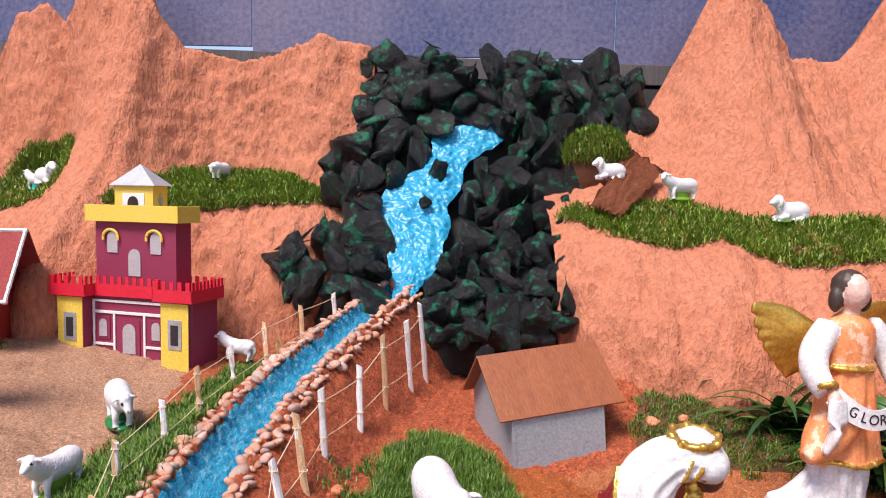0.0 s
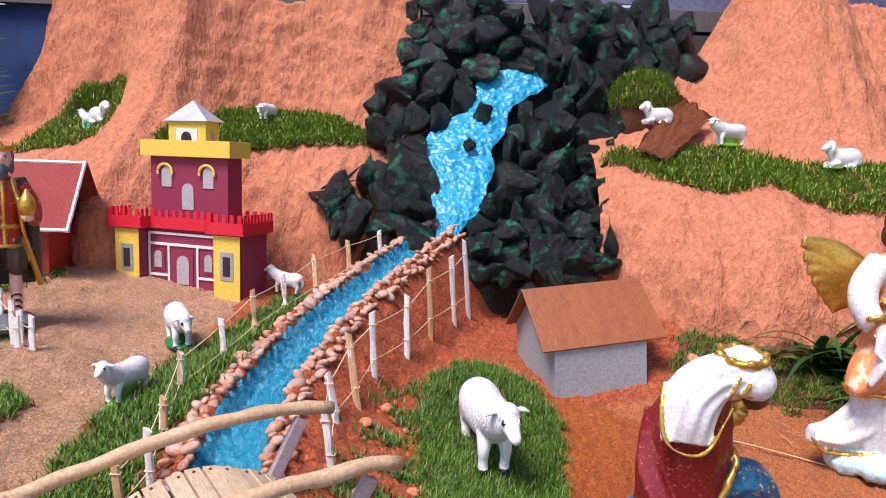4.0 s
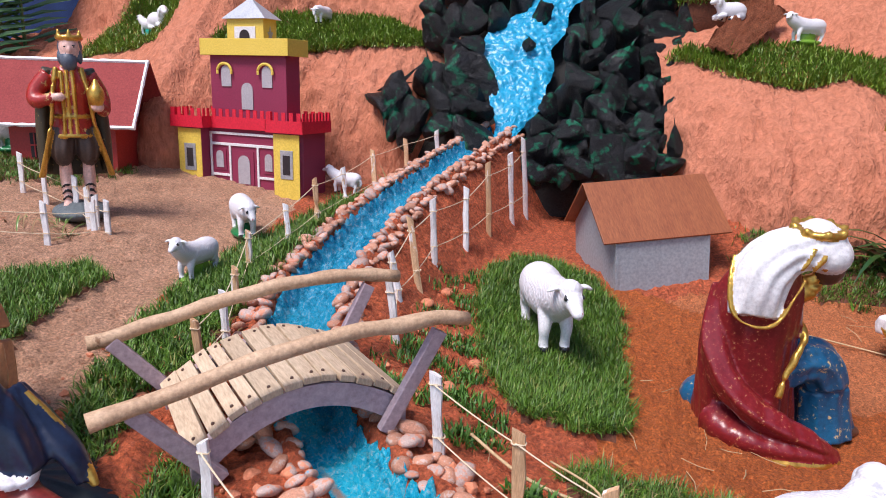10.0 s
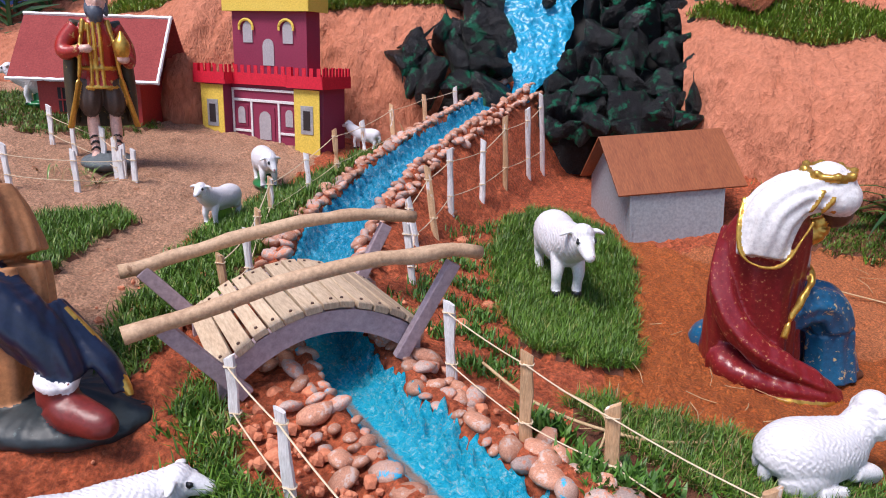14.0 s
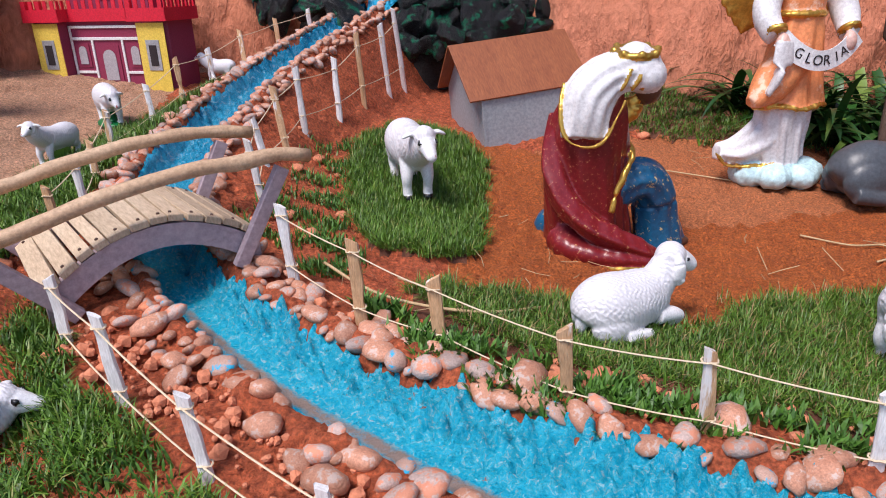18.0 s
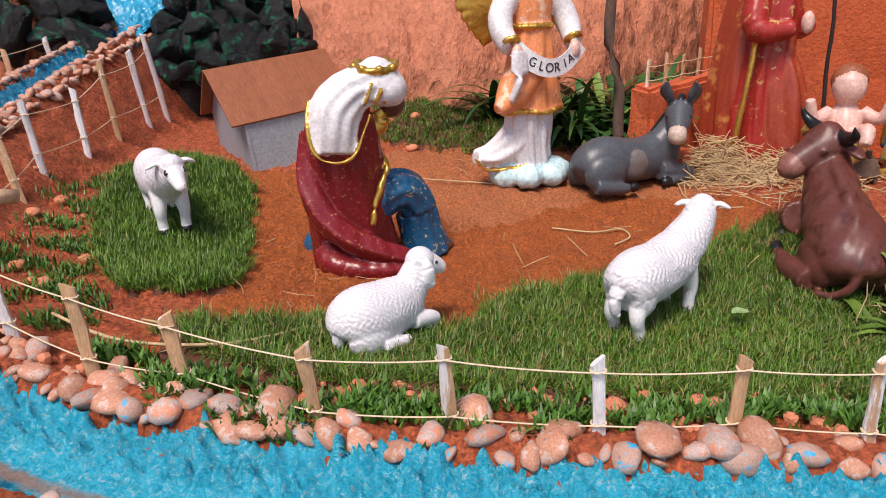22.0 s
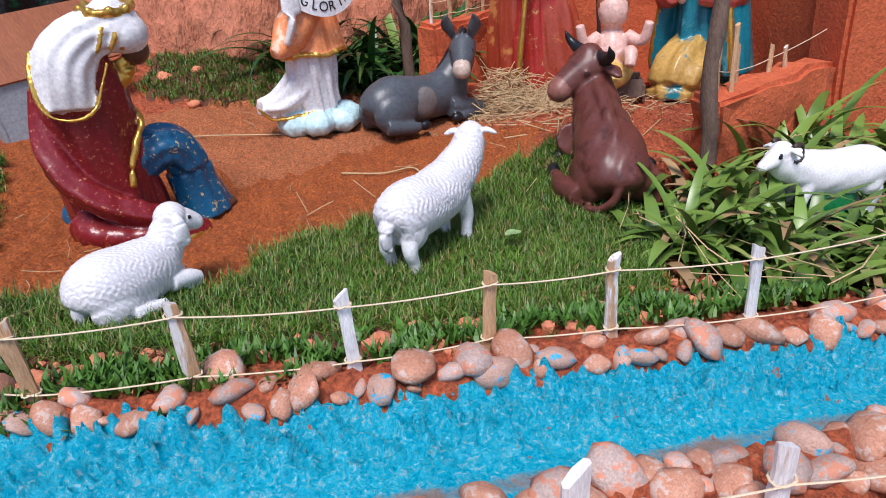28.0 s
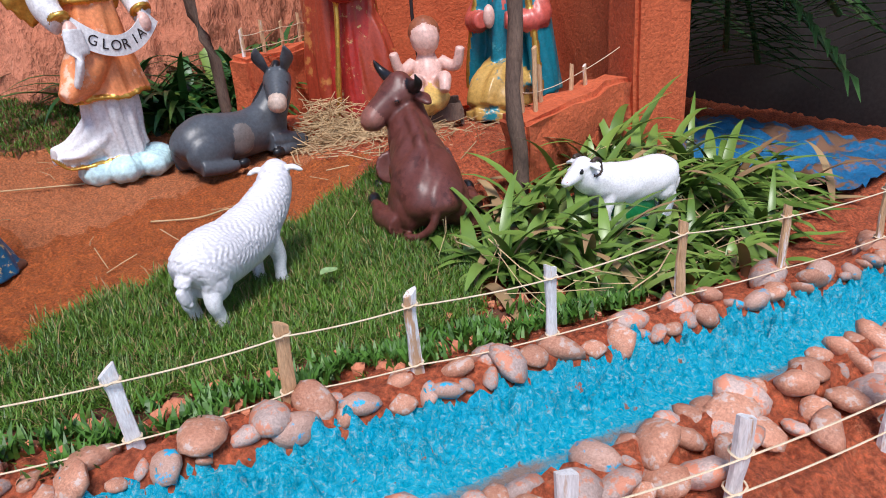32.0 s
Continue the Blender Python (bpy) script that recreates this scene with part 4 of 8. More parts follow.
def rock_mesh(seed, sharp=9):
    """A broken lump: a convex hull of random points, cut and roughened."""
    rs = random.Random(seed)
    bm = bmesh.new()
    for _ in range(sharp + rs.randint(0, 6)):
        p = Vector((rs.gauss(0, 1), rs.gauss(0, 1), rs.gauss(0, 1))).normalized() * rs.uniform(0.8, 1.1)
        bm.verts.new((p.x, p.y * 0.85, p.z * 0.95))
    r = bmesh.ops.convex_hull(bm, input=bm.verts[:])
    bmesh.ops.delete(bm, geom=list({g for g in r["geom_interior"] + r["geom_unused"] if isinstance(g, bmesh.types.BMVert)}), context="VERTS")
    bmesh.ops.bevel(bm, geom=bm.edges[:], offset=0.07, segments=1, affect="EDGES")
    bmesh.ops.triangulate(bm, faces=bm.faces[:])
    for lim in (0.4, 0.22):
        bmesh.ops.subdivide_edges(bm, edges=[e for e in bm.edges if e.calc_length() > lim], cuts=1)
        bmesh.ops.triangulate(bm, faces=bm.faces[:])
    for v in bm.verts:
        v.co += v.co.normalized() * (0.12 * noise.fractal(v.co * 1.8 + Vector((seed, 0, 0)), 1, 2, 4) + 0.05 * abs(noise.noise(v.co * 9 + Vector((0, seed, 0)))))
    me = bpy.data.meshes.new("rock")
    bm.to_mesh(me)
    bm.free()
    me.materials.append(rock_mat)
    return me


rock_kinds = [rock_mesh(s) for s in range(14)]
cascade = thing("rock_cascade", pose(0, 0, 0), "heap of black charcoal rocks dabbed with green paint", "rocks", kind="structure")
rng = random.Random(7)
placed = []


def lay_rock(x, z, r, out=0.0, front=None):
    y = (front if front is not None else float(slope_y(z)) + 0.12 * max(0.0, abs(x - 0.1) - 0.35)) - out
    ob = new("rock", rng.choice(rock_kinds))
    ob.parent = cascade
    ob.matrix_basis = Matrix.Translation((x, y, z)) @ Euler([rng.uniform(0, 6.3) for _ in range(3)]).to_matrix().to_4x4() @ Matrix.Diagonal((r * rng.uniform(0.9, 1.3), r * rng.uniform(0.75, 1.0), r * rng.uniform(0.85, 1.15), 1))


def rock_limits(z):
    """The heap's left and right edge at a height."""
    return (float(np.interp(z, [0.28, 0.45, 0.55, 0.62, 0.78, 0.90, 1.0, 1.15, 1.3, 1.45], [-0.12, -0.62, -0.60, -0.36, -0.48, -0.56, -0.42, -0.37, -0.40, -0.42])),
            float(np.interp(z, [0.28, 0.36, 0.5, 0.68, 0.78, 0.9, 1.0, 1.1, 1.3, 1.42], [0.50, 0.50, 0.46, 0.46, 0.62, 0.50, 0.62, 0.95, 0.98, 0.92])))


tries = 0
while tries < 9000 and len(placed) < 170:
    tries += 1
    z = rng.uniform(0.27, 1.42)
    lo, hi = rock_limits(z)
    x = rng.uniform(lo, hi)
    r = rng.choice((0.085, 0.10, 0.115, 0.135, 0.155)) * (1.0 if z > 0.5 else 0.75)
    i = int(np.argmin(np.abs(falls[:, 2] - z)))
    if z < 1.08 and abs(x - falls[i, 0]) < falls[i, 3] + r * 0.5:
        continue
    if any((x - a) ** 2 + ((z - b) * 1.15) ** 2 < (0.45 * (r + c)) ** 2 for a, b, c in placed):
        continue
    placed.append((x, z, r))
    lay_rock(x, z, r, rng.uniform(0.0, 0.03))
for x, z, r, out in ((-0.03, 0.865, 0.055, 0.05), (-0.075, 0.735, 0.035, 0.06), (-0.62, 0.49, 0.105, 0.0), (-0.50, 0.43, 0.12, 0.04), (-0.38, 0.54, 0.08, 0.0), (-0.44, 0.55, 0.09, 0.0),
                     (-0.30, 0.52, 0.09, 0.0), (-0.55, 0.40, 0.07, 0.0), (0.10, 0.40, 0.07, 0.06), (0.22, 0.36, 0.08, 0.1), (0.33, 0.34, 0.08, 0.12), (0.43, 0.33, 0.06, 0.12),
                     (0.12, 0.30, 0.06, 0.12), (0.25, 0.27, 0.06, 0.16), (0.15, 0.22, 0.06, 0.14),
                     (0.46, 0.40, 0.06, 0.12), (0.43, 0.50, 0.07, 0.10), (0.41, 0.58, 0.055, 0.10), (0.45, 0.65, 0.07, 0.10), (0.50, 0.73, 0.06, 0.08)):
    lay_rock(x, z, r, out)

# ---- pebbles along the stream ----
def pebble_mesh(seed):
    rs = random.Random(seed)
    bm = bmesh.new()
    bmesh.ops.create_icosphere(bm, subdivisions=2, radius=1)
    sx, sy, sz = rs.uniform(1.0, 1.35), rs.uniform(0.78, 1.0), rs.uniform(0.5, 0.75)
    for v in bm.verts:
        n = 1 + 0.30 * noise.noise(v.co * 0.9 + Vector((seed * 7.1, 0, 0))) + 0.12 * noise.noise(v.co * 2.2 + Vector((0, seed * 3.3, 0)))
        v.co = Vector((v.co.x * sx, v.co.y * sy, v.co.z * sz)) * n
    me = bpy.data.meshes.new("pebble")
    bm.to_mesh(me)
    bm.free()
    for p in me.polygons:
        p.use_smooth = True
    return me


pebble_kinds = []
for s in range(12):
    for m in (pebble_mat, pebble_mat, pale_pebble_mat, blue_pebble_mat):
        q = pebble_mesh(s)
        q.materials.append(m)
        pebble_kinds.append((q, m))
bank_far = thing("upper_stream_bank", pose(0, 0, 0), "tight rows of small pebbles edging the upper stream", "pebbles", kind="structure")
bank_near = thing("lower_stream_bank", pose(0, 0, 0), "rounded pebbles set in clay edging the lower stream", "pebbles", kind="structure")
rng = random.Random(11)
laid = []


def pebble(x, y, r, sink=0.45, wet=False):
    kinds = [q for q, m in pebble_kinds if (m is blue_pebble_mat) == wet]
    ob = new("pebble", rng.choice(kinds))
    ob.parent = bank_far if y > 1.0 else bank_near
    ob.matrix_basis = Matrix.Translation((x, y, gz(x, y) + r * (0.75 - sink) + 0.008)) @ Euler((rng.uniform(-0.7, 0.7), rng.uniform(-0.7, 0.7), rng.uniform(0, 6.3))).to_matrix().to_4x4() @ Matrix.Diagonal((r, r, r, 1))
    laid.append((x, y, r))


def clear(x, y, r, k):
    return not any((x - a) ** 2 + (y - b) ** 2 < (k * (r + c)) ** 2 for a, b, c in laid)


for x, y, r in ((0.70, 0.375, 0.034), (0.585, 0.405, 0.042), (0.65, 0.385, 0.036), (0.86, 0.315, 0.030), (1.10, 0.235, 0.034), (1.24, 0.195, 0.032), (1.36, 0.165, 0.04), (-0.205, 0.835, 0.026), (0.34, 0.485, 0.030), (0.40, 0.468, 0.03),
                (0.80, 0.09, 0.034), (0.9, 0.075, 0.036), (1.0, 0.045, 0.034), (1.10, 0.02, 0.036), (0.95, 0.02, 0.03), (1.06, -0.03, 0.034), (-0.05, 0.40, 0.032), (0.02, 0.37, 0.03), (-0.13, 0.48, 0.026), (0.10, 0.34, 0.034)):
    if clear(x, y, r * 0.66, 0.6):
        pebble(x, y, r * 0.72, 0.4)
for side in (1, -1):
    i = 0.0
    arc = np.concatenate([[0], np.cumsum(np.hypot(*np.diff(BED[:, :2], axis=0).T))])
    while i < arc[-1] - 0.9:
        x, y = np.interp(i, arc, BED[:, 0]), np.interp(i, arc, BED[:, 1])
        x2, y2 = np.interp(i + 0.02, arc, BED[:, 0]), np.interp(i + 0.02, arc, BED[:, 1])
        w = np.interp(i, arc, BED[:, 3])
        nx, ny = -(y2 - y), x2 - x
        k = math.hypot(nx, ny)
        nx, ny = nx / k * side, ny / k * side
        r = rng.uniform(0.0105, 0.0175) if y > 0.95 else rng.choice((0.012, 0.016, 0.020, 0.024, 0.026) if x > 0 else (0.010, 0.013, 0.016, 0.020, 0.023))
        for row in range(3):
            if y > 0.95:
                chance = (1.0, 0.75, 0.0)
            elif side < 0:
                chance = (1.0, 0.85, 0.6) if y > 0.66 else (0.2, 0.15, 0.1) if x < 0.0 else (1.0, 0.8, 0.6)
            else:
                chance = (1.0, 0.7, 0.25) if x < 0.12 else (1.0, 0.12, 0.04)
            if rng.random() > chance[row]:
                continue
            rr = r * rng.uniform(0.75, 1.15)
            d = w * (0.68 if side > 0 and y < 0.85 and x > -0.25 else 1.08) + rr * 0.6 + row * 0.026 + rng.uniform(-0.006, 0.008)
            px, py = x + nx * d, y + ny * d
            if clear(px, py, rr, 0.62):
                pebble(px, py, rr, 0.38 + 0.30 * rng.random(), row == 0 and y < 0.95 and rng.random() < (0.24 if side > 0 else 0.12))
        i += r * 0.8

# ---- clods of clay ----
def clod(x, y, r):
    bm = bmesh.new()
    bmesh.ops.create_icosphere(bm, subdivisions=2, radius=1)
    for v in bm.verts:
        v.co *= 1 + 0.45 * noise.fractal(v.co * 1.6 + Vector((x * 31, y * 17, 0)), 1, 2, 4)
        v.co = Vector((v.co.x * r, v.co.y * r * 0.85, v.co.z * r * 0.65))
    ob = part("clay_clod", bm, clod_mat, smooth=True)
    ob.matrix_basis = pose(x, y, gz(x, y) + r * 0.3, 0, 0, rng.uniform(0, 360))
    tagged(ob, "crumbly lump of dried red clay", "clod", "clods by the stream")


for n in range(120):
    t = rng.random()
    if t < 0.5:
        x = rng.uniform(0.0, 1.25)
        y = np.interp(x, [0.0, 0.2, 0.6, 1.25], [0.62, 0.55, 0.46, 0.36]) + rng.uniform(-0.05, 0.12)
    elif t < 0.75:
        x, y = rng.uniform(-0.32, -0.08), rng.uniform(0.72, 1.7)
    else:
        x, y = rng.uniform(-0.72, -0.3), rng.uniform(0.45, 1.0)
    d, bed, half, side = stream_at(np.array([x]), np.array([y]))
    if d[0] > half[0] + 0.03:
        clod(x, y, rng.choice((0.006, 0.008, 0.010, 0.014, 0.018)))
for x, y, r in ((0.25, 0.60, 0.024), (0.28, 0.63, 0.02), (0.22, 0.625, 0.018), (0.60, 0.52, 0.017), (0.55, 0.47, 0.014), (0.62, 1.95, 0.024), (0.66, 1.80, 0.02), (0.72, 1.98, 0.022)):
    clod(x, y, r)

# crumbs of dried clay, too many to count
crumbs = bmesh.new()
for n in range(520):
    t = rng.random()
    if t < 0.45:
        x = rng.uniform(-0.15, 1.3)
        y = np.interp(x, [-0.15, 0.0, 0.2, 0.6, 1.3], [0.78, 0.66, 0.58, 0.48, 0.36]) + rng.uniform(-0.07, 0.09)
    elif t < 0.8:
        k = rng.random()
        x, y = -0.42 + 0.42 * k + rng.uniform(-0.04, 0.05), 0.66 - 0.30 * k + rng.uniform(-0.04, 0.05)
    else:
        x, y = rng.uniform(-0.8, -0.5), rng.uniform(0.5, 1.1)
    d, bed, half, side = stream_at(np.array([x]), np.array([y]))
    if d[0] < half[0] * 1.1:
        continue
    r = rng.choice((0.003, 0.004, 0.005, 0.007, 0.010))
    q = Vector((x, y, gz(x, y) + 0.006 + r * 0.3))
    for v in bmesh.ops.create_icosphere(crumbs, subdivisions=1, radius=1)["verts"]:
        v.co = q + v.co * r * (1 + 0.5 * noise.noise(v.co * 1.7 + q * 90))
tagged(part("clay_crumbs", crumbs, clod_mat), "scattered crumbs of dried red clay", "clay", kind="stuff")

# ---- toy castle ----
def arch(w, h, n=8):
    """Outline of an arched opening, from its lower left corner."""
    pts = [(-w / 2, 0), (w / 2, 0), (w / 2, h - w / 2)]
    pts += [(w / 2 * math.cos(a), h - w / 2 + w / 2 * math.sin(a)) for a in np.linspace(0, math.pi, n)][1:]
    return pts


def plate(pts, y0, y1, at=(0, 0), bm=None):
    """A plate in the xz plane from y0 to y1."""
    bm = bm or bmesh.new()
    a = [bm.verts.new((x + at[0], y0, z + at[1])) for x, z in pts]
    b = [bm.verts.new((x + at[0], y1, z + at[1])) for x, z in pts]
    bm.faces.new(a)
    bm.faces.new(list(reversed(b)))
    for i in range(len(pts)):
        j = (i + 1) % len(pts)
        bm.faces.new((a[j], a[i], b[i], b[j]))
    bmesh.ops.recalc_face_normals(bm, faces=bm.faces[:])
    return bm


def prism(pts, z0, z1, bm=None):
    bm = bm or bmesh.new()
    a = [bm.verts.new((x, y, z0)) for x, y in pts]
    b = [bm.verts.new((x, y, z1)) for x, y in pts]
    bm.faces.new(list(reversed(a)))
    bm.faces.new(b)
    for i in range(len(pts)):
        j = (i + 1) % len(pts)
        bm.faces.new((a[i], a[j], b[j], b[i]))
    bmesh.ops.recalc_face_normals(bm, faces=bm.faces[:])
    return bm


def castle():
    c = thing("toy_castle", pose(-1.385, 2.45, gz(-1.1, 2.38) - 0.042, 0, 0, -17) @ Matrix.Diagonal((1, 0.68, 1.02, 1)), "maroon and yellow cardboard toy castle with red battlements on sand", "castle")
    H = 0.245
    part("wall", box(0.115, 0.065, 0, 0.445, 0.23, H), maroon_mat, c)
    for x in (0.0, 0.445):
        t = part("tower", prism([(x + 0.115, 0.23), (x, 0.23), (x, 0.03), (x + 0.03, 0.0), (x + 0.115, 0.0)] if x == 0 else [(x + 0.115, 0.23), (x, 0.23), (x, 0.0), (x + 0.085, 0.0), (x + 0.115, 0.03)], 0.0, H), maroon_mat, c)
        part("yellow_face", prism([(x + 0.002, -0.003), (x + 0.113, -0.003), (x + 0.113, 0.0), (x + 0.002, 0.0)], -0.02, H - 0.005), yellow_mat, t, "yellow card facing")
        w = part("window", box(x + 0.032, -0.007, 0.085, x + 0.086, -0.003, 0.185, 0.001), silver_mat, t, "dark window in a silver frame")
        part("pane", box(x + 0.044, -0.009, 0.10, x + 0.074, -0.0065, 0.168), dark_mat, w)
    # white half-timbering of the front
    for x0, z0, x1, z1 in ((0.118, 0.222, 0.44, 0.231), (0.118, 0.182, 0.44, 0.192), (0.118, 0.0, 0.127, 0.231), (0.208, 0.0, 0.217, 0.185), (0.338, 0.0, 0.347, 0.185), (0.127, 0.068, 0.208, 0.077), (0.347, 0.068, 0.44, 0.077), (0.217, 0.008, 0.338, 0.018)):
        part("timber", box(x0, 0.058, z0, x1, 0.0645, z1, 0.001), trim_mat, c)
    d = part("door", box(0.235, 0.060, 0.02, 0.322, 0.064, 0.165), maroon_mat, c)
    part("pane", plate(arch(0.055, 0.105), 0.056, 0.0595, (0.278, 0.045)), acetate_mat, d)
    for x in (0.165, 0.392):
        w = part("window", box(x - 0.028, 0.060, 0.09, x + 0.028, 0.064, 0.17), maroon_mat, c)
        part("pane", plate(arch(0.034, 0.062), 0.056, 0.0595, (x, 0.10)), acetate_mat, w)
    # battlemented gallery
    outline = [(-0.022, -0.022), (0.137, -0.022), (0.137, 0.043), (0.423, 0.043), (0.423, -0.022), (0.582, -0.022), (0.582, 0.245), (-0.022, 0.245)]
    g = part("gallery", prism(outline, H, H + 0.010), red_mat, c)
    for (x0, y0), (x1, y1) in zip(outline, outline[1:] + outline[:1]):
        ln = math.hypot(x1 - x0, y1 - y0)
        m = Matrix.Translation((x0, y0, H + 0.010)) @ turnz(math.degrees(math.atan2(y1 - y0, x1 - x0)))
        part("parapet", box(0, 0, 0, ln, 0.004, 0.032, turn=m), red_mat, g)
        n = max(2, round(ln / 0.031))
        for i in range(n):
            x = ln * (i + 0.5) / n
            part("merlon", box(x - 0.008, 0, 0.032, x + 0.008, 0.004, 0.060, turn=m), red_mat, g)
    # keep
    k = part("keep", box(0.11, 0.105, H, 0.455, 0.225, 0.515), maroon_mat, c)
    for x, z, w, h in ((0.185, 0.395, 0.045, 0.075), (0.372, 0.395, 0.045, 0.075), (0.28, 0.315, 0.052, 0.095)):
        win = part("window", plate(arch(w, h), 0.100, 0.1045, (x, z)), acetate_mat, k)
        if z > 0.38:
            bm = bmesh.new()
            loft(bm, [(x + 0.033 * math.cos(a) - 0.004, 0.094, z + 0.052 + 0.030 * math.sin(a)) for a in np.linspace(-0.25, math.pi + 0.25, 12)], 0.0055, 6)
            part("hood", bm, yellow_mat, win, "yellow arched hood")
    s = part("cornice", box(0.088, 0.078, 0.515, 0.478, 0.25, 0.522), yellow_mat, c)
    for m, ln in ((Matrix.Translation((0.085, 0.075, 0.505)), 0.396), (Matrix.Translation((0.481, 0.075, 0.505)) @ turnz(90), 0.178), (Matrix.Translation((0.085, 0.075, 0.505)) @ turnz(90), 0.178)):
        part("fascia", box(0, 0, 0, ln, 0.005, 0.058, 0.001, turn=m), yellow_mat, s)
    t = part("turret", box(0.19, 0.115, 0.522, 0.355, 0.225, 0.632), yellow_mat, c)
    part("white_panel", box(0.225, 0.1115, 0.535, 0.32, 0.1145, 0.605, 0.001), trim_mat, t, "white card panel")
    part("window", plate(arch(0.045, 0.055), 0.108, 0.111, (0.272, 0.54)), dark_mat, t)
    star = [(0.024 * (1 if i % 2 == 0 else 0.45) * math.sin(i * math.pi / 5), 0.03 * (1 if i % 2 == 0 else 0.45) * math.cos(i * math.pi / 5)) for i in range(10)]
    st = plate(star, -0.003, 0.0)
    bmesh.ops.transform(st, matrix=Matrix.Translation((0.356, 0.168, 0.578)) @ turnz(90), verts=st.verts)
    part("star", st, silver_mat, t)
    r = bmesh.new()
    b = [r.verts.new(p) for p in ((0.175, 0.098, 0.632), (0.372, 0.098, 0.632), (0.372, 0.242, 0.632), (0.175, 0.242, 0.632))]
    a = r.verts.new((0.272, 0.17, 0.708))
    r.faces.new(list(reversed(b)))
    for i in range(4):
        r.faces.new((b[i], b[(i + 1) % 4], a))
    part("roof", r, silver_mat, c, "silver pyramid roof")
    return c


castle()


# ---- red house ----
def red_house():
    c = thing("red_toy_house", pose(-1.90, 2.215, gz(-1.6, 2.25) - 0.01, 0, 0, 8) @ Matrix.Diagonal((1.02, 1, 1.10, 1)), "red painted toy house with a worn red roof on sand", "house")
    part("wall", box(0, 0, 0, 0.37, 0.26, 0.19), brick_mat, c)
    gable = bmesh.new()
    for x in (0.0, 0.366):
        vs = [gable.verts.new(p) for p in ((x, 0, 0.19), (x, 0.26, 0.19), (x, 0.13, 0.36), (x + 0.004, 0, 0.19), (x + 0.004, 0.26, 0.19), (x + 0.004, 0.13, 0.36))]
        for f in ((0, 1, 2), (5, 4, 3), (0, 3, 4, 1), (1, 4, 5, 2), (2, 5, 3, 0)):
            gable.faces.new([vs[i] for i in f])
    part("gable", gable, brick_mat, c)
    for sgn in (-1, 1):
        m = Matrix.Translation((0.185, 0.13, 0.365)) @ turnx(52 if sgn > 0 else -52)
        r = part("roof", box(-0.27, 0 if sgn < 0 else -0.27, 0, 0.27, 0.27 if sgn < 0 else 0, 0.006, turn=Matrix.Translation((0.185, 0.13, 0.365)) @ turnx(sgn * 52) @ (turnz(0))), redroof_mat, c)
        if sgn > 0:
            for i, (x0, x1, y0, y1) in enumerate(((-0.272, 0.272, -0.276, -0.262), (0.258, 0.274, -0.272, 0.0), (-0.272, 0.272, -0.012, 0.004))):
                bm = bmesh.new()
                n = 24
                pts = [Vector((x0 + (x1 - x0) * (k / n if x1 - x0 > 0.1 else 0.5), y0 + (y1 - y0) * (k / n if y1 - y0 > 0.1 else 0.5), 0.007 + 0.003 * noise.noise(Vector((k * 1.3, i, 0))))) for k in range(n + 1)]
                loft(bm, [m @ p for p in pts], [0.0065 + 0.003 * noise.noise(Vector((k * 0.9, i, 4))) for k in range(n + 1)], 6)
                part("frost_edge", bm, white_mat, r, "white painted frosty edge")
    for x in (0.10, 0.27):
        w = part("window", box(x - 0.028, -0.004, 0.05, x + 0.028, 0.0, 0.13), dark_mat, c)
        for k in (-0.012, 0.012):
            part("bar", box(x + k - 0.002, -0.007, 0.052, x + k + 0.002, -0.0045, 0.128), brick_mat, w)
        part("bar", box(x - 0.027, -0.0075, 0.088, x + 0.027, -0.0045, 0.093), brick_mat, w)
    return c


red_house()


# ---- grey shed ----
def shed():
    c = thing("toy_shed", pose(0.202, 1.772, 0.045, 0, -5.0, 16), "grey painted plywood toy shed with a brown stained roof", "shed")
    L, D, H, R = 0.272, 0.315, 0.125, 0.262
    pts = [(0, -0.03), (D, -0.03), (D, H), (D / 2, R - 0.004), (0, H)]
    for x in (0.0, L - 0.008):
        bm = prism([(y, z) for y, z in pts], x, x + 0.008)
        bmesh.ops.transform(bm, matrix=Matrix(((0, 0, 1, 0), (1, 0, 0, 0), (0, 1, 0, 0), (0, 0, 0, 1))), verts=bm.verts)
        part("gable_wall", bm, greyboard_mat, c)
    for y in (0.002, D - 0.010):
        part("side_wall", box(0.008, y, -0.03, L - 0.008, y + 0.008, H), greyboard_mat, c)
    a = math.degrees(math.atan2(R - H, D / 2))
    for sgn in (1, -1):
        part("roof", box(-0.035, -0.212 if sgn > 0 else 0, 0, L + 0.062, 0.0 if sgn > 0 else 0.212, 0.006, 0.001, turn=Matrix.Translation((0, D / 2, R)) @ turnx(a * sgn)), brown_roof_mat, c)
    return c


shed()


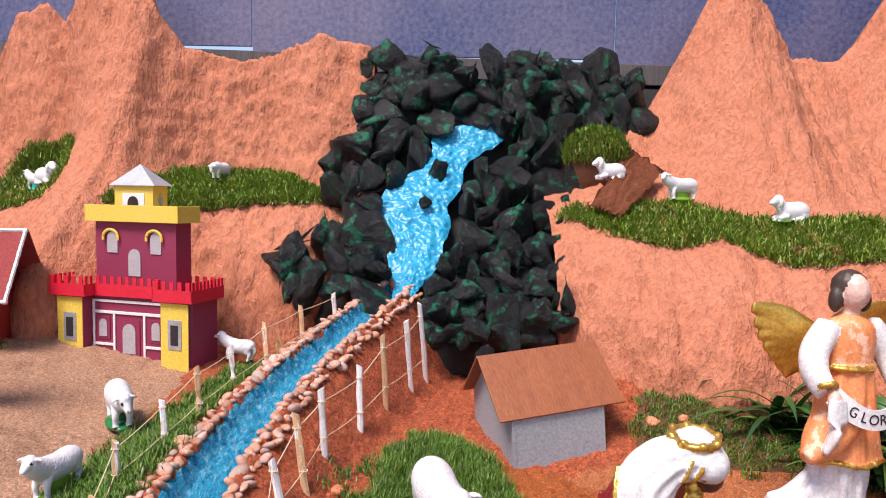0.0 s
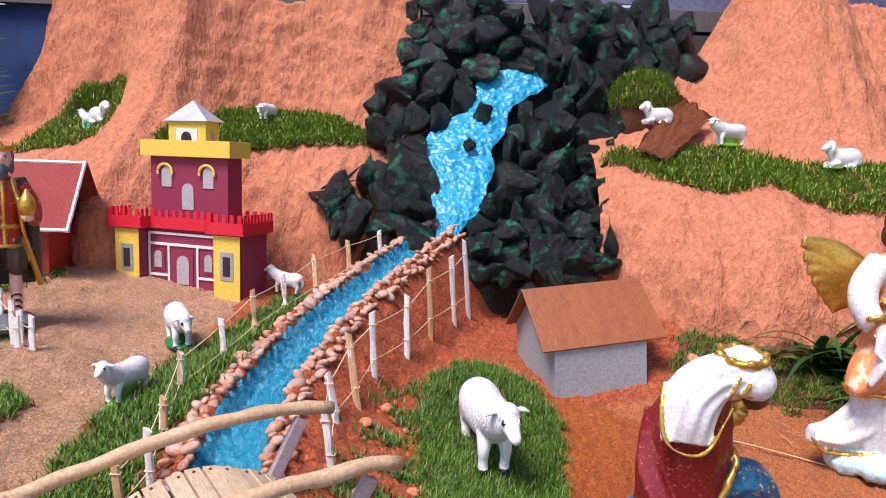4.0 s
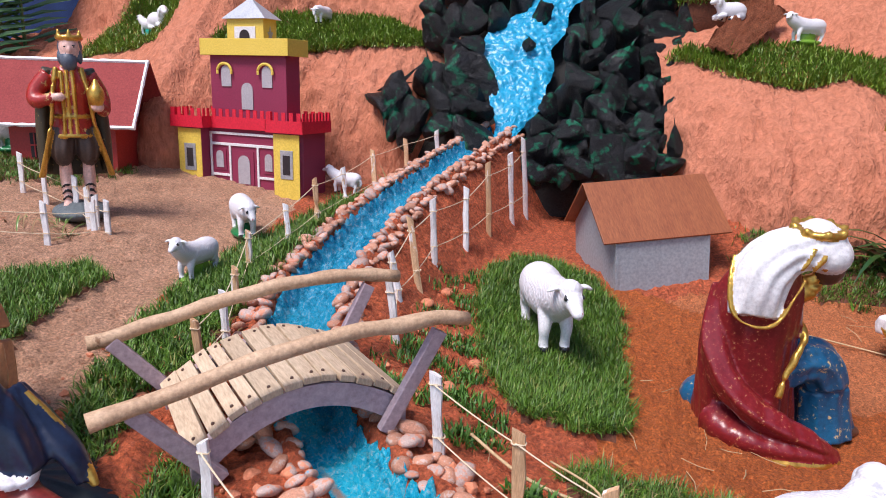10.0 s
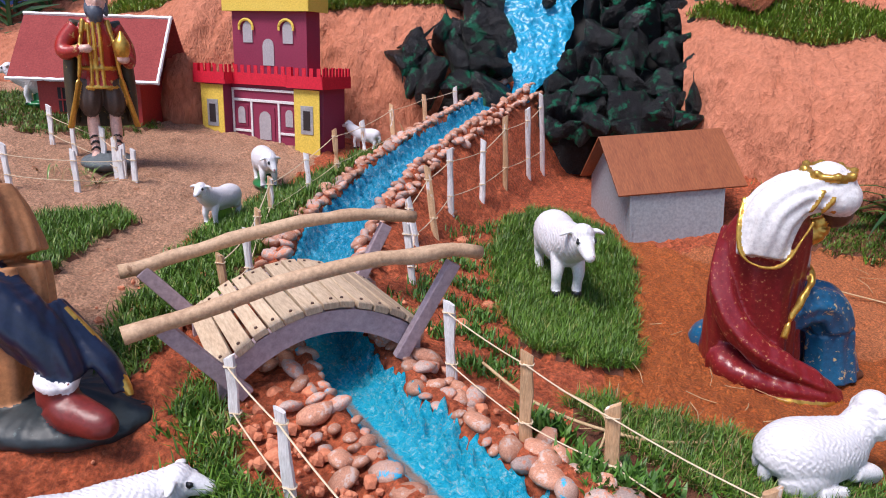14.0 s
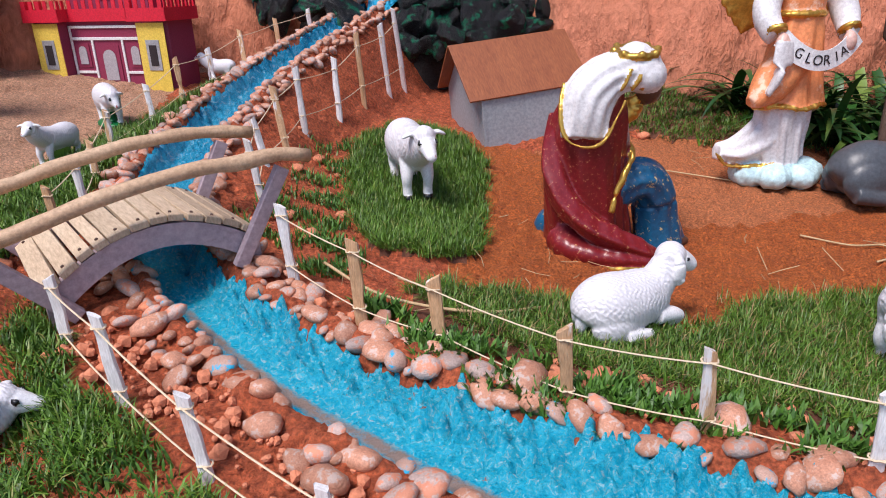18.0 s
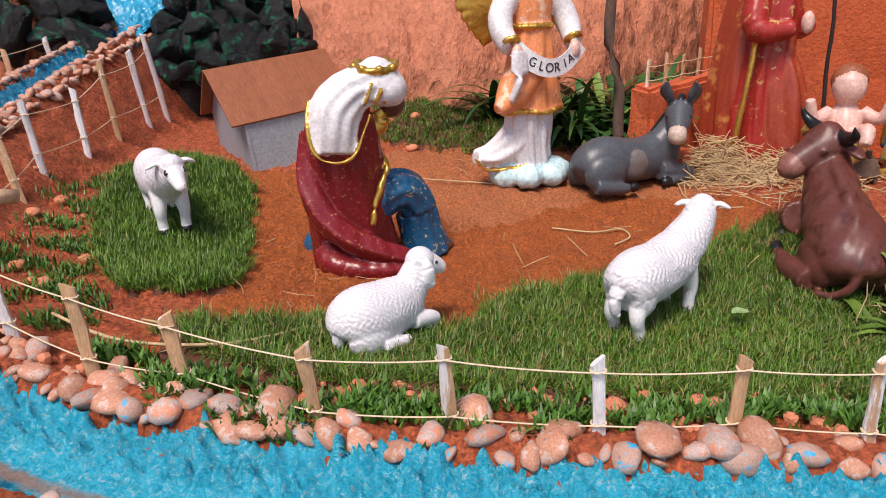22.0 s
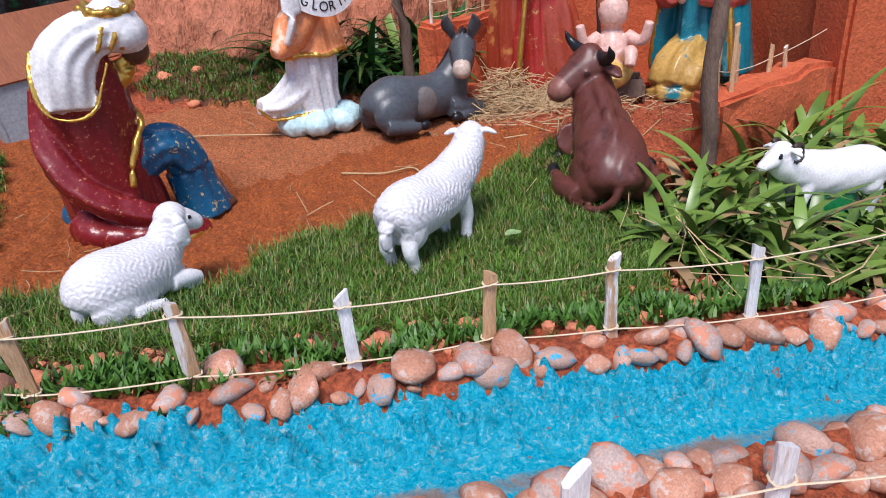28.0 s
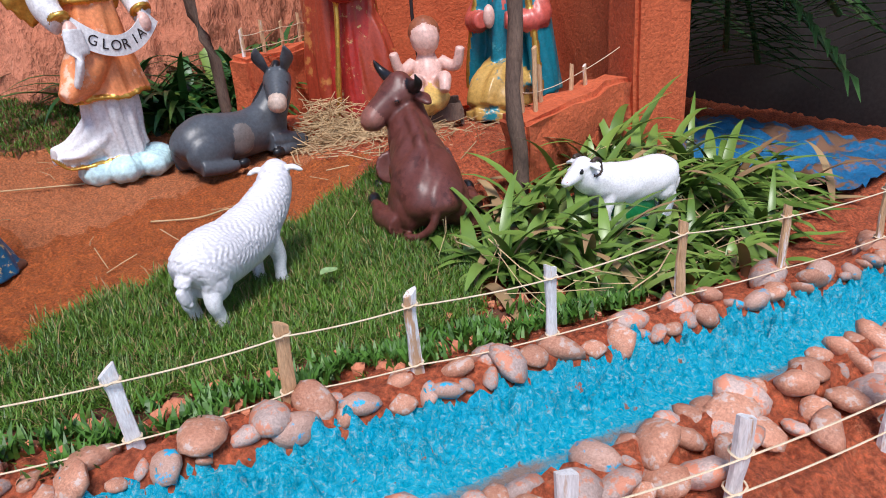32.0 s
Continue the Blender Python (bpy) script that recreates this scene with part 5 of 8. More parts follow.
# ---- arched footbridge ----
def bridge():
    c = thing("toy_bridge", pose(-0.393, 0.888, 0.0, 0, 0, 36.9), "arched wooden footbridge with branch handrails over the blue stream", "bridge")
    X0, X1, W = -0.178, 0.132, 0.112
    cx = (X0 + X1) / 2

    def deck(x):
        u = (x - cx) / ((X1 - X0) / 2)
        return 0.103 + 0.006 * u + 0.062 * (1 - u * u)
    for y in (-W, W - 0.018):
        bm = bmesh.new()
        rows = []
        for i in range(25):
            x = X0 + (X1 - X0) * i / 24
            u = (x - cx) / ((X1 - X0) / 2)
            top, low = deck(x) - 0.006, max(0.048, deck(x) - 0.040 - 0.012 * u * u)
            rows.append([bm.verts.new((x, y + dy, z)) for dy, z in ((0, low), (0.018, low), (0.018, top), (0, top))])
        for r0, r1 in zip(rows, rows[1:]):
            for k in range(4):
                bm.faces.new((r0[k], r0[(k + 1) % 4], r1[(k + 1) % 4], r1[k]))
        bm.faces.new(rows[0])
        bm.faces.new(list(reversed(rows[-1])))
        bmesh.ops.recalc_face_normals(bm, faces=bm.faces[:])
        part("arch_beam", bm, lilac_mat, c)
    edges = [0, 0.085, 0.165, 0.235, 0.30, 0.40, 0.49, 0.575, 0.655, 0.735, 0.815, 0.9, 1.0]
    rs = random.Random(3)
    for a, b in zip(edges, edges[1:]):
        x0, x1 = X0 + (X1 - X0) * a, X0 + (X1 - X0) * b - 0.0022
        xm = (x0 + x1) / 2
        tilt = math.degrees(math.atan2(deck(x1) - deck(x0), x1 - x0))
        m = Matrix.Translation((xm, rs.uniform(-0.003, 0.003), deck(xm) - 0.004 + rs.uniform(-0.0015, 0.0015))) @ turny(-tilt) @ turnz(rs.uniform(-1.5, 1.5))
        hw = (x1 - x0) / 2 / max(0.5, math.cos(radians(tilt)))
        p = part("plank", box(-hw, -W - 0.004, 0, hw, W + 0.004, 0.010, 0.0012, turn=m), plank_mat, c)
        for y in (-W + 0.012, W - 0.012):
            bm = bmesh.new()
            bmesh.ops.create_cone(bm, cap_ends=True, segments=8, radius1=0.0028, radius2=0.0022, depth=0.003)
            bmesh.ops.transform(bm, matrix=m @ Matrix.Translation((rs.uniform(-0.006, 0.006), y, 0.0108)), verts=bm.verts)
            part("screw", bm, screw_mat, p)
    for y, s in ((-W - 0.012, -1), (W + 0.002, 1)):
        for (x0, z0), (x1, z1) in (((-0.150, 0.066), (-0.246, 0.178)), ((0.098, 0.078), (0.176, 0.216))):
            a = math.degrees(math.atan2(z1 - z0, x1 - x0))
            ln = math.hypot(x1 - x0, z1 - z0)
            lean = turnx(-4 * s)
            m = Matrix.Translation((x0, y, z0)) @ lean @ turny(-a)
            part("strut", box(-0.012, -0.004, -0.011, ln, 0.010, 0.011, 0.0015, turn=m), lilac_mat, c)
        yy = y + s * 0.012 + 0.004
        r = rs.uniform(0, 9)
        xs = np.linspace(-0.278 if s > 0 else -0.292, 0.236 if s > 0 else 0.222, 22)
        pts = [(x, yy + 0.004 * noise.noise(Vector((x * 9, r, 0))), 0.178 + 0.045 * smooth01(-0.27, 0.2, x) + 0.026 * math.sin(math.pi * (x + 0.28) / 0.53) + 0.005 * noise.noise(Vector((x * 14, r, 2)))) for x in xs]
        bm = bmesh.new()
        loft(bm, pts, [0.0115 + 0.0022 * noise.noise(Vector((x * 24, r, 5))) for x in xs], 10)
        part("handrail", bm, rail_mat, c, "bent peeled branch", smooth=True)
    return c


bridge()


# ---- stick fences and string ----
def stake(parent, foot, head, r, mat, seed, square=False):
    rs = random.Random(seed)
    foot, head = Vector(foot), Vector(head)
    bm = bmesh.new()
    n = 5
    pts = [foot.lerp(head, i / n) + Vector((rs.uniform(-1, 1), rs.uniform(-1, 1), 0)) * r * 0.12 for i in range(n + 1)]
    loft(bm, pts, [(r * rs.uniform(0.88, 1.18), r * (rs.uniform(0.42, 0.62) if square else rs.uniform(0.6, 0.85))) for _ in pts], 8, power=4.0 if square else 2.6)
    tip = [v for v in bm.verts if (v.co - head).length < r * 1.6]
    cut = rs.choice((-1, 1))
    for v in tip:
        v.co.z += cut * 0.55 * (v.co.x - head.x) + rs.uniform(-0.0012, 0.0012)
    return part("post", bm, mat, parent)


def run_string(parent, pts, r=0.0011, sag=0.003):
    bm = bmesh.new()
    out = []
    for a, b in zip(pts, pts[1:]):
        a, b = Vector(a), Vector(b)
        for k in range(6):
            u = k / 6
            out.append(a.lerp(b, u) - Vector((0, 0, 4 * sag * u * (1 - u))))
    out.append(Vector(pts[-1]))
    loft(bm, out, r, 5)
    return part("string", bm, string_mat, parent)


def fence(rows, label, mat, r, strings, group="stick fences", square=False, tall=0.0):
    """Rows of head x, y, z and a lean towards the foot."""
    f = thing("stick_fence", pose(0, 0, 0), label, "fence", group)
    heads = []
    for i, (x, y, z, dx, dy) in enumerate(rows):
        fx, fy = x + dx, y + dy
        p = stake(f, (fx, fy, gz(fx, fy) - 0.02), (x, y, z + 0.006), r, mat[i % len(mat)] if isinstance(mat, list) else mat, i * 7 + len(rows), square)
        heads.append((Vector((fx, fy, gz(fx, fy))), Vector((x, y, z))))
        for u in strings:
            q = heads[-1][0].lerp(heads[-1][1], u)
            bm = bmesh.new()
            loft(bm, [q + Vector(((r + 0.001) * math.cos(a), (r * 0.8 + 0.001) * math.sin(a), 0.001 * math.sin(3 * a))) for a in np.linspace(0, 6.3, 12)], 0.0012, 5)
            part("knot", bm, string_mat, p)
    for u in strings:
        run_string(f, [h[0].lerp(h[1], u) + Vector((0, -r * 0.9, 0)) for h in heads])
    return f


S, W_ = stake_mat, white_stake_mat
fence([(-0.172, 0.838, 0.163, 0.010, 0.004), (-0.051, 0.722, 0.146, 0.006, 0.0), (0.058, 0.675, 0.106, 0.013, 0.002), (0.212, 0.552, 0.094, 0.008, 0.0), (0.364, 0.503, 0.088, 0.007, -0.002), (0.526, 0.440, 0.071, 0.004, 0.0),
       (0.692, 0.402, 0.060, -0.006, 0.004), (0.823, 0.342, 0.061, -0.001, 0.0), (0.986, 0.271, 0.053, 0.0, 0.0), (1.186, 0.211, 0.058, 0.001, 0.0), (1.371, 0.151, 0.035, 0.0, 0.0), (1.60, 0.09, 0.02, 0.0, 0.0), (1.86, 0.02, 0.0, 0.0, 0.0)],
      "split stick fence strung with jute along the lawn", [W_, S, S, S, S, W_, S, W_], 0.0083, (0.93, 0.25), square=True)
fence([(-0.432, 0.654, 0.133, 0.005, 0.002), (-0.314, 0.530, 0.138, 0.009, 0.004), (-0.184, 0.417, 0.105, 0.011, 0.005), (-0.035, 0.315, 0.075, 0.011, 0.0)],
      "whitewashed stick fence on the near clay bank", W_, 0.007, (0.92, 0.2), square=True)
fence([(0.57, 0.115, 0.045, 0.0, 0.0), (0.743, 0.060, 0.023, -0.002, 0.002), (0.906, -0.008, 0.017, -0.003, 0.004), (1.12, -0.07, 0.0, -0.003, 0.0), (1.4, -0.14, -0.025, 0.0, 0.0)],
      "whitewashed stick fence on the near side of the stream", W_, 0.0115, (0.70, 0.3), square=True)
fence([(-0.60, 0.975, 0.165, 0.01, 0.0), (-0.585, 1.055, 0.192, 0.004, 0.0), (-0.625, 1.20, 0.195, 0.0, 0.0), (-0.682, 1.41, 0.222, 0.0, 0.0), (-0.660, 1.598, 0.255, 0.02, -0.03), (-0.622, 1.723, 0.306, 0.02, -0.03), (-0.602, 1.937, 0.310, 0.02, -0.03), (-0.553, 2.118, 0.350, 0.02, -0.03), (-0.48, 2.312, 0.374, 0.02, -0.04), (-0.388, 2.443, 0.398, 0.01, 0.0)],
      "row of thin peeled sticks along the stream's bank", [S, W_, S, S, W_], 0.0075, (0.90, 0.3), tall=1)
fence([(-0.312, 1.20, 0.19, 0.02, 0.0), (-0.345, 1.38, 0.20, 0.03, -0.02), (-0.329, 1.53, 0.250, 0.04, -0.06), (-0.284, 1.612, 0.285, 0.006, 0.02), (-0.221, 1.85, 0.282, 0.006, -0.02), (-0.172, 2.01, 0.338, 0.014, 0.0), (-0.11, 2.158, 0.354, 0.018, 0.038), (-0.073, 2.255, 0.396, 0.028, 0.068)],
      "row of thin peeled sticks beside the shed's bank", [W_, W_, S], 0.0082, (0.85, 0.3))
pond = [(-1.62, 1.90, 0.30), (-1.50, 1.84, 0.30), (-1.36, 1.78, 0.28), (-1.27, 1.70, 0.27), (-1.20, 1.63, 0.235), (-1.15, 1.60, 0.25)]
fence([(x, y, gz(x, y) + 0.115, 0.0, 0.0) for x, y, z in pond], "white stick fence round a small clay pond", W_, 0.008, (0.8, 0.3), square=True)
fence([(x, y, gz(x, y) + 0.105, 0.004, 0.0) for x, y in ((-1.19, 1.60), (-1.27, 1.52), (-1.42, 1.46))], "white stick fence on the pond's near side", W_, 0.008, (0.8, 0.3), square=True)

# ---- painted plaster figures, each one fused mesh ----
def skin(bm, pts, radii, segs=12, mat=0, **kw):
    return loft(bm, pts, radii, segs, mat, fine=len(pts) > 2 and len(pts) < 13, **kw)


def at(x, y, heading, scale=1.0, dz=0.0):
    return Matrix.Translation((x, y, gz(x, y) + dz)) @ turnz(heading) @ Matrix.Scale(scale, 4)


def folds(depth, count):
    """Relief of hanging folds: ripples round the figure, fading with height."""
    def f(co):
        a = np.arctan2(co[:, 1], co[:, 0])
        n = np.sin(a * count + 9 * co[:, 2] + 2 * np.sin(14 * co[:, 2] + a)) + 0.5 * np.sin(a * count * 2.3 + 31 * co[:, 2])
        return depth * n * np.clip(1.25 - co[:, 2] / 0.45, 0.2, 1)
    return f


def curls(depth, size):
    def f(co):
        p = co / size
        return depth * (np.sin(p[:, 0] + 1.7 * np.sin(p[:, 2])) * np.sin(p[:, 1] * 1.2 + np.sin(p[:, 0])) + 0.6 * np.sin(p[:, 2] * 1.6 + p[:, 0]))
    return f


def combed(depth, pitch, low, reach):
    """Rows of combed locks across the body, each row broken into short waves; legs and face stay smooth."""
    def f(co):
        x, y, z = co.T
        a = np.arctan2(y, z - 0.085)
        w = x / pitch + 0.55 * np.sin(5.5 * a + 2.1 * x / pitch * 0.31) + 0.25 * np.sin(13 * a + 1.3)
        saw = w - np.floor(w)
        ridge = np.clip(1 - saw * 1.25, 0, 1) * 1.6 - 0.6
        body = np.clip((z - low - 0.022 * (x < -0.045)) / 0.02, 0, 1) * np.clip((reach - x) / 0.02, 0, 1)
        return depth * ridge * body
    return f


def sheep_standing(bm, head=(0.148, 0.0, 0.168), nose=(0.200, 0.0, 0.150), horns=False):
    """A standing sheep about 0.3 m long: plump body, thick neck, drooping flat ears, short smooth legs."""
    W, F, B, P = 0, 1, 2, 3
    h, n = Vector(head), Vector(nose)
    skin(bm, [(-0.108, 0, 0.092), (-0.098, 0, 0.096), (-0.06, 0, 0.101), (0.0, 0, 0.099), (0.05, 0, 0.104), (0.080, 0, 0.114), (0.096, 0, 0.122)], [0.014, (0.036, 0.040), (0.045, 0.050), (0.044, 0.048), (0.041, 0.049), (0.034, 0.043), 0.018], 18, W)
    mid = Vector((0.085, 0, 0.115)).lerp(h, 0.5) + Vector((0.006, 0, -0.004))
    skin(bm, [(0.060, 0, 0.108), mid, h], [(0.039, 0.044), (0.032, 0.037), (0.026, 0.028)], 14, W)
    f = (n - h).normalized()
    side = f.cross(Vector((0, 0, 1))).normalized()
    top = side.cross(f)
    ball(bm, h + top * 0.002, (0.026, 0.025, 0.025), W)
    skin(bm, [h, h.lerp(n, 0.35), h.lerp(n, 0.75), n, n + f * 0.006], [(0.022, 0.0225), (0.0185, 0.0195), (0.0135, 0.0135), (0.0105, 0.0090), (0.005, 0.004)], 14, F)
    for s in (-1, 1):
        e = h + side * s * 0.019 + top * 0.008 - f * 0.004
        skin(bm, [e, e + side * s * 0.010 + Vector((0, 0, 0.002)), e + side * s * 0.020 + Vector((0, 0, -0.002)), e + side * s * 0.028 + Vector((0, 0, -0.006))], [(0.005, 0.005), (0.0085, 0.0045), (0.007, 0.004), (0.002, 0.002)], 10, F)
        eye = h.lerp(n, 0.40) + side * s * 0.0185 + top * 0.008
        ball(bm, eye, (0.0036, 0.0036, 0.0032), B, sub=2)
        skin(bm, [eye - f * 0.006 + top * 0.004, eye + top * 0.0055, eye + f * 0.005 + top * 0.003], 0.0013, 6, B)
        ball(bm, n + side * s * 0.006 + top * 0.006, 0.0023, P, sub=1)
        for x in (-0.080, 0.078):
            k = 0.010 if x < 0 else -0.003
            if x < 0:
                ball(bm, (x + 0.008, s * 0.022, 0.082), (0.030, 0.020, 0.036), W)
            skin(bm, [(x + (0.008 if x < 0 else -0.012), s * 0.017, 0.096), (x - k, s * 0.0225, 0.054), (x - k * 0.4, s * 0.0225, 0.030), (x, s * 0.022, 0.012)], [0.020, 0.0130, 0.0100, 0.0108], 12, F, up=(0, 1, 0))
            ball(bm, (x + 0.003, s * 0.022, 0.006), (0.0135, 0.0115, 0.0085), B, sub=2)
    skin(bm, [(-0.103, 0, 0.112), (-0.118, 0, 0.090), (-0.116, 0, 0.064), (-0.110, 0, 0.052)], [(0.012, 0.008), (0.013, 0.009), (0.010, 0.007), 0.003], 10, W)
    m = n + f * 0.004 - top * 0.005
    skin(bm, [m - side * 0.007 - f * 0.004, m + f * 0.0015, m + side * 0.007 - f * 0.004], 0.0016, 6, P)
    if horns:
        for s in (-1, 1):
            c = h + side * s * 0.024 - f * 0.012
            pts = [c + f * (0.017 * math.cos(a)) + top * (0.019 * math.sin(a)) + side * s * 0.0012 * a for a in np.linspace(1.2, 5.6, 13)]
            skin(bm, pts, [0.0055 - 0.0003 * i for i in range(13)], 8, 5)
    return bm


def sheep(x, y, heading, label, scale=1.0, base=None, voxel=0.003, dz=0.0, at_=None, hoof=None, relief=None, name="sheep_figurine", **kw):
    bm = sheep_standing(bmesh.new(), **kw)
    mats = [white_mat if kw.get("horns") else wool_mat, white_mat, black_mat, redlip_mat, base or white_mat, hair_mat]
    if hoof:
        for f in bm.faces:
            if f.material_index == 2 and f.calc_center_median().z < 0.03:
                f.material_index = 1
    if base:
        ball(bm, (0.0, 0, 0.004), (0.105, 0.050, 0.018), 4, sub=3)
        ball(bm, (0.0, 0, 0.034), (0.062, 0.030, 0.040), 4, sub=3)
    reach = kw.get("head", (0.148, 0, 0.168))[0] - 0.006
    return sculpt(name, bm, mats, at_ or at(x, y, heading, scale, dz), voxel, label, "figurine", "sheep figurines", relief or combed(0.0012, 0.0090, 0.072, reach), 1)


sheep(0.002, 1.402, -77, "white plaster sheep figurine with black hooves, standing on turf", 1.04, dz=0.014, voxel=0.0026, head=(0.143, 0.004, 0.146), nose=(0.190, 0.010, 0.114))
sheep(0.802, 0.746, 27, "white plaster sheep figurine with combed wool, looking up at the crib", 1.0, dz=0.004, voxel=0.0022, hoof="white", head=(0.146, 0.0, 0.170), nose=(0.192, 0.020, 0.156))
sheep(-0.535, 0.466, 33, "white plaster sheep figurine on a green painted base, near the fence", 0.78, greenbase_mat, dz=-0.006, voxel=0.0026, head=(0.143, 0.0, 0.138), nose=(0.192, -0.016, 0.122))
sheep(-0.872, 1.83, -58, "white grazing sheep figurine on a green base beside the castle", 0.74, greenbase_mat, 0.004, dz=0.012, head=(0.128, 0.0, 0.118), nose=(0.160, 0.012, 0.082))
sheep(-0.815, 1.425, 262, "white sheep figurine on a lime green base beside the path", 0.58, lime_mat, 0.004, dz=0.012, head=(0.138, 0.004, 0.165), nose=(0.185, 0.012, 0.146))
sheep(-0.705, 2.375, 160, "small white sheep figurine behind the stick fence", 0.52, None, 0.0045, dz=0.02)
sheep(-1.93, 2.30, 205, "white sheep figurine on a green base beside the red house", 0.8, greenbase_mat, 0.005, dz=0.02)


def on_ledge(co, r, x):
    j = int(np.argmin(np.abs(co[0, :, 0] - x)))
    return co[r, j]


def on_hill(co, x, y):
    """Height of a hill's ledge under x, y."""
    j = int(np.argmin(np.abs(co[0, :, 0] - x)))
    rows_ = co[25:33, j]
    return float(np.interp(y, rows_[:, 1], rows_[:, 2]))


p = on_ledge(west_co, 29, -1.01)
sheep(0, 0, 0, "cream sheep figurine grazing on the turf ledge", 1, None, 0.0045, at_=Matrix.Translation((p[0], p[1], p[2] + 0.012)) @ turnz(256) @ Matrix.Scale(0.52, 4), head=(0.135, 0.0, 0.105), nose=(0.150, 0.0, 0.060))
sheep(0, 0, 0, "white sheep figurine with a lime base on the turf ledge", 1, lime_mat, 0.0045, at_=Matrix.Translation((0.965, 2.78, on_hill(east_co, 0.965, 2.78) + 0.020)) @ turnz(200) @ Matrix.Scale(0.60, 4), head=(0.140, 0.0, 0.160), nose=(0.180, 0.025, 0.142))


def sheep_lying(x, y, heading, label, scale=1.0, at_=None, voxel=0.003, base=None):
    """A resting sheep: round body on folded legs, upright neck, long hanging ears."""
    bm = bmesh.new()
    skin(bm, [(-0.112, 0, 0.042), (-0.104, 0, 0.048), (-0.070, 0, 0.060), (-0.02, 0, 0.060), (0.025, 0, 0.062), (0.055, 0, 0.064), (0.068, 0, 0.064)], [0.014, (0.040, 0.042), (0.053, 0.058), (0.052, 0.056), (0.042, 0.052), (0.030, 0.044), 0.014], 18, 0)
    for s in (-1, 1):
        ball(bm, (-0.062, s * 0.030, 0.036), (0.048, 0.026, 0.036), 0, sub=3)
    skin(bm, [(0.030, 0, 0.066), (0.054, 0, 0.092), (0.066, 0, 0.114), (0.074, 0, 0.126)], [(0.036, 0.042), (0.030, 0.034), (0.026, 0.029), (0.022, 0.023)], 14, 0)
    h, n = Vector((0.074, 0.0, 0.130)), Vector((0.120, -0.006, 0.106))
    f = (n - h).normalized()
    side = f.cross(Vector((0, 0, 1))).normalized()
    top = side.cross(f)
    ball(bm, h, (0.028, 0.027, 0.027), 0, sub=3)
    skin(bm, [h, h.lerp(n, 0.4), h.lerp(n, 0.8), n, n + f * 0.007], [0.024, 0.0215, 0.0165, (0.0135, 0.012), 0.005], 14, 1)
    for s in (-1, 1):
        e = h + side * s * 0.022 + top * 0.006 - f * 0.004
        skin(bm, [e, e + side * s * 0.010 + Vector((0, 0, -0.016)), e + side * s * 0.009 + Vector((0.002, 0, -0.040)), e + side * s * 0.005 + Vector((0.004, 0, -0.054))], [(0.006, 0.006), (0.012, 0.006), (0.012, 0.0055), (0.004, 0.003)], 10, 1)
        ball(bm, h.lerp(n, 0.42) + side * s * 0.0195 + top * 0.008, (0.0038, 0.0034, 0.0030), 2, sub=2)
        skin(bm, [(0.030, s * 0.026, 0.034), (0.066, s * 0.026, 0.028), (0.086, s * 0.025, 0.019)], [0.018, 0.0145, 0.011], 10, 1)
        skin(bm, [(0.084, s * 0.025, 0.016), (0.056, s * 0.022, 0.010)], [0.011, 0.009], 8, 1)
        ball(bm, (0.052, s * 0.024, 0.008), (0.011, 0.009, 0.008), 2, sub=2)
        skin(bm, [(-0.055, s * 0.048, 0.020), (0.005, s * 0.046, 0.012)], [0.016, 0.010], 8, 1)
        ball(bm, (0.014, s * 0.045, 0.009), (0.011, 0.008, 0.008), 2, sub=2)
    ball(bm, (-0.113, 0, 0.038), (0.012, 0.011, 0.022), 0)
    if base:
        ball(bm, (0, 0, 0.006), (0.11, 0.05, 0.012), 4)
    return sculpt("sheep_figurine", bm, [wool_mat, white_mat, black_mat, redlip_mat, base or white_mat], at_ or at(x, y, heading, scale, 0.004), voxel, label, "figurine", "sheep figurines", combed(0.0008, 0.0088, 0.035, 0.060), 1)


sheep_lying(0.362, 0.785, 24, "white plaster sheep figurine lying on the lawn, head raised", 0.85, voxel=0.0022)
for x, y, z, hd, sc, lab, bs in ((-1.84, 3.20, on_hill(west_co, -1.84, 3.20) + 0.012, -40, 0.72, "white sheep figurine lying on the high turf ledge", None), (1.30, 2.575, on_hill(east_co, 1.30, 2.575) + 0.014, 195, 0.66, "white sheep figurine lying on the turf ledge", lime_mat),
                                  (0.672, 2.80, 0.835, 200, 0.60, "white sheep figurine behind the upturned sod", None)):
    sheep_lying(0, 0, 0, lab, 1, Matrix.Translation((x, y, z)) @ turnz(hd) @ Matrix.Scale(sc, 4), 0.0042, base=bs)
sheep(0, 0, 0, "small sheep figurine with a turquoise base on the high turf ledge", 1, glazed("turquoise base paint", (0.03, 0.42, 0.34), 0.4), 0.005, at_=Matrix.Translation((-1.915, 3.24, on_hill(west_co, -1.915, 3.24) + 0.012)) @ turnz(150) @ Matrix.Scale(0.52, 4))
sheep(1.520, 0.502, 158, "white ram figurine with brown curled horns on a green base", 0.87, greenbase_mat, 0.003, dz=0.030, name="ram_figurine", horns=True, relief=curls(0.0007, 0.012), head=(0.132, 0.010, 0.158), nose=(0.186, 0.028, 0.138))


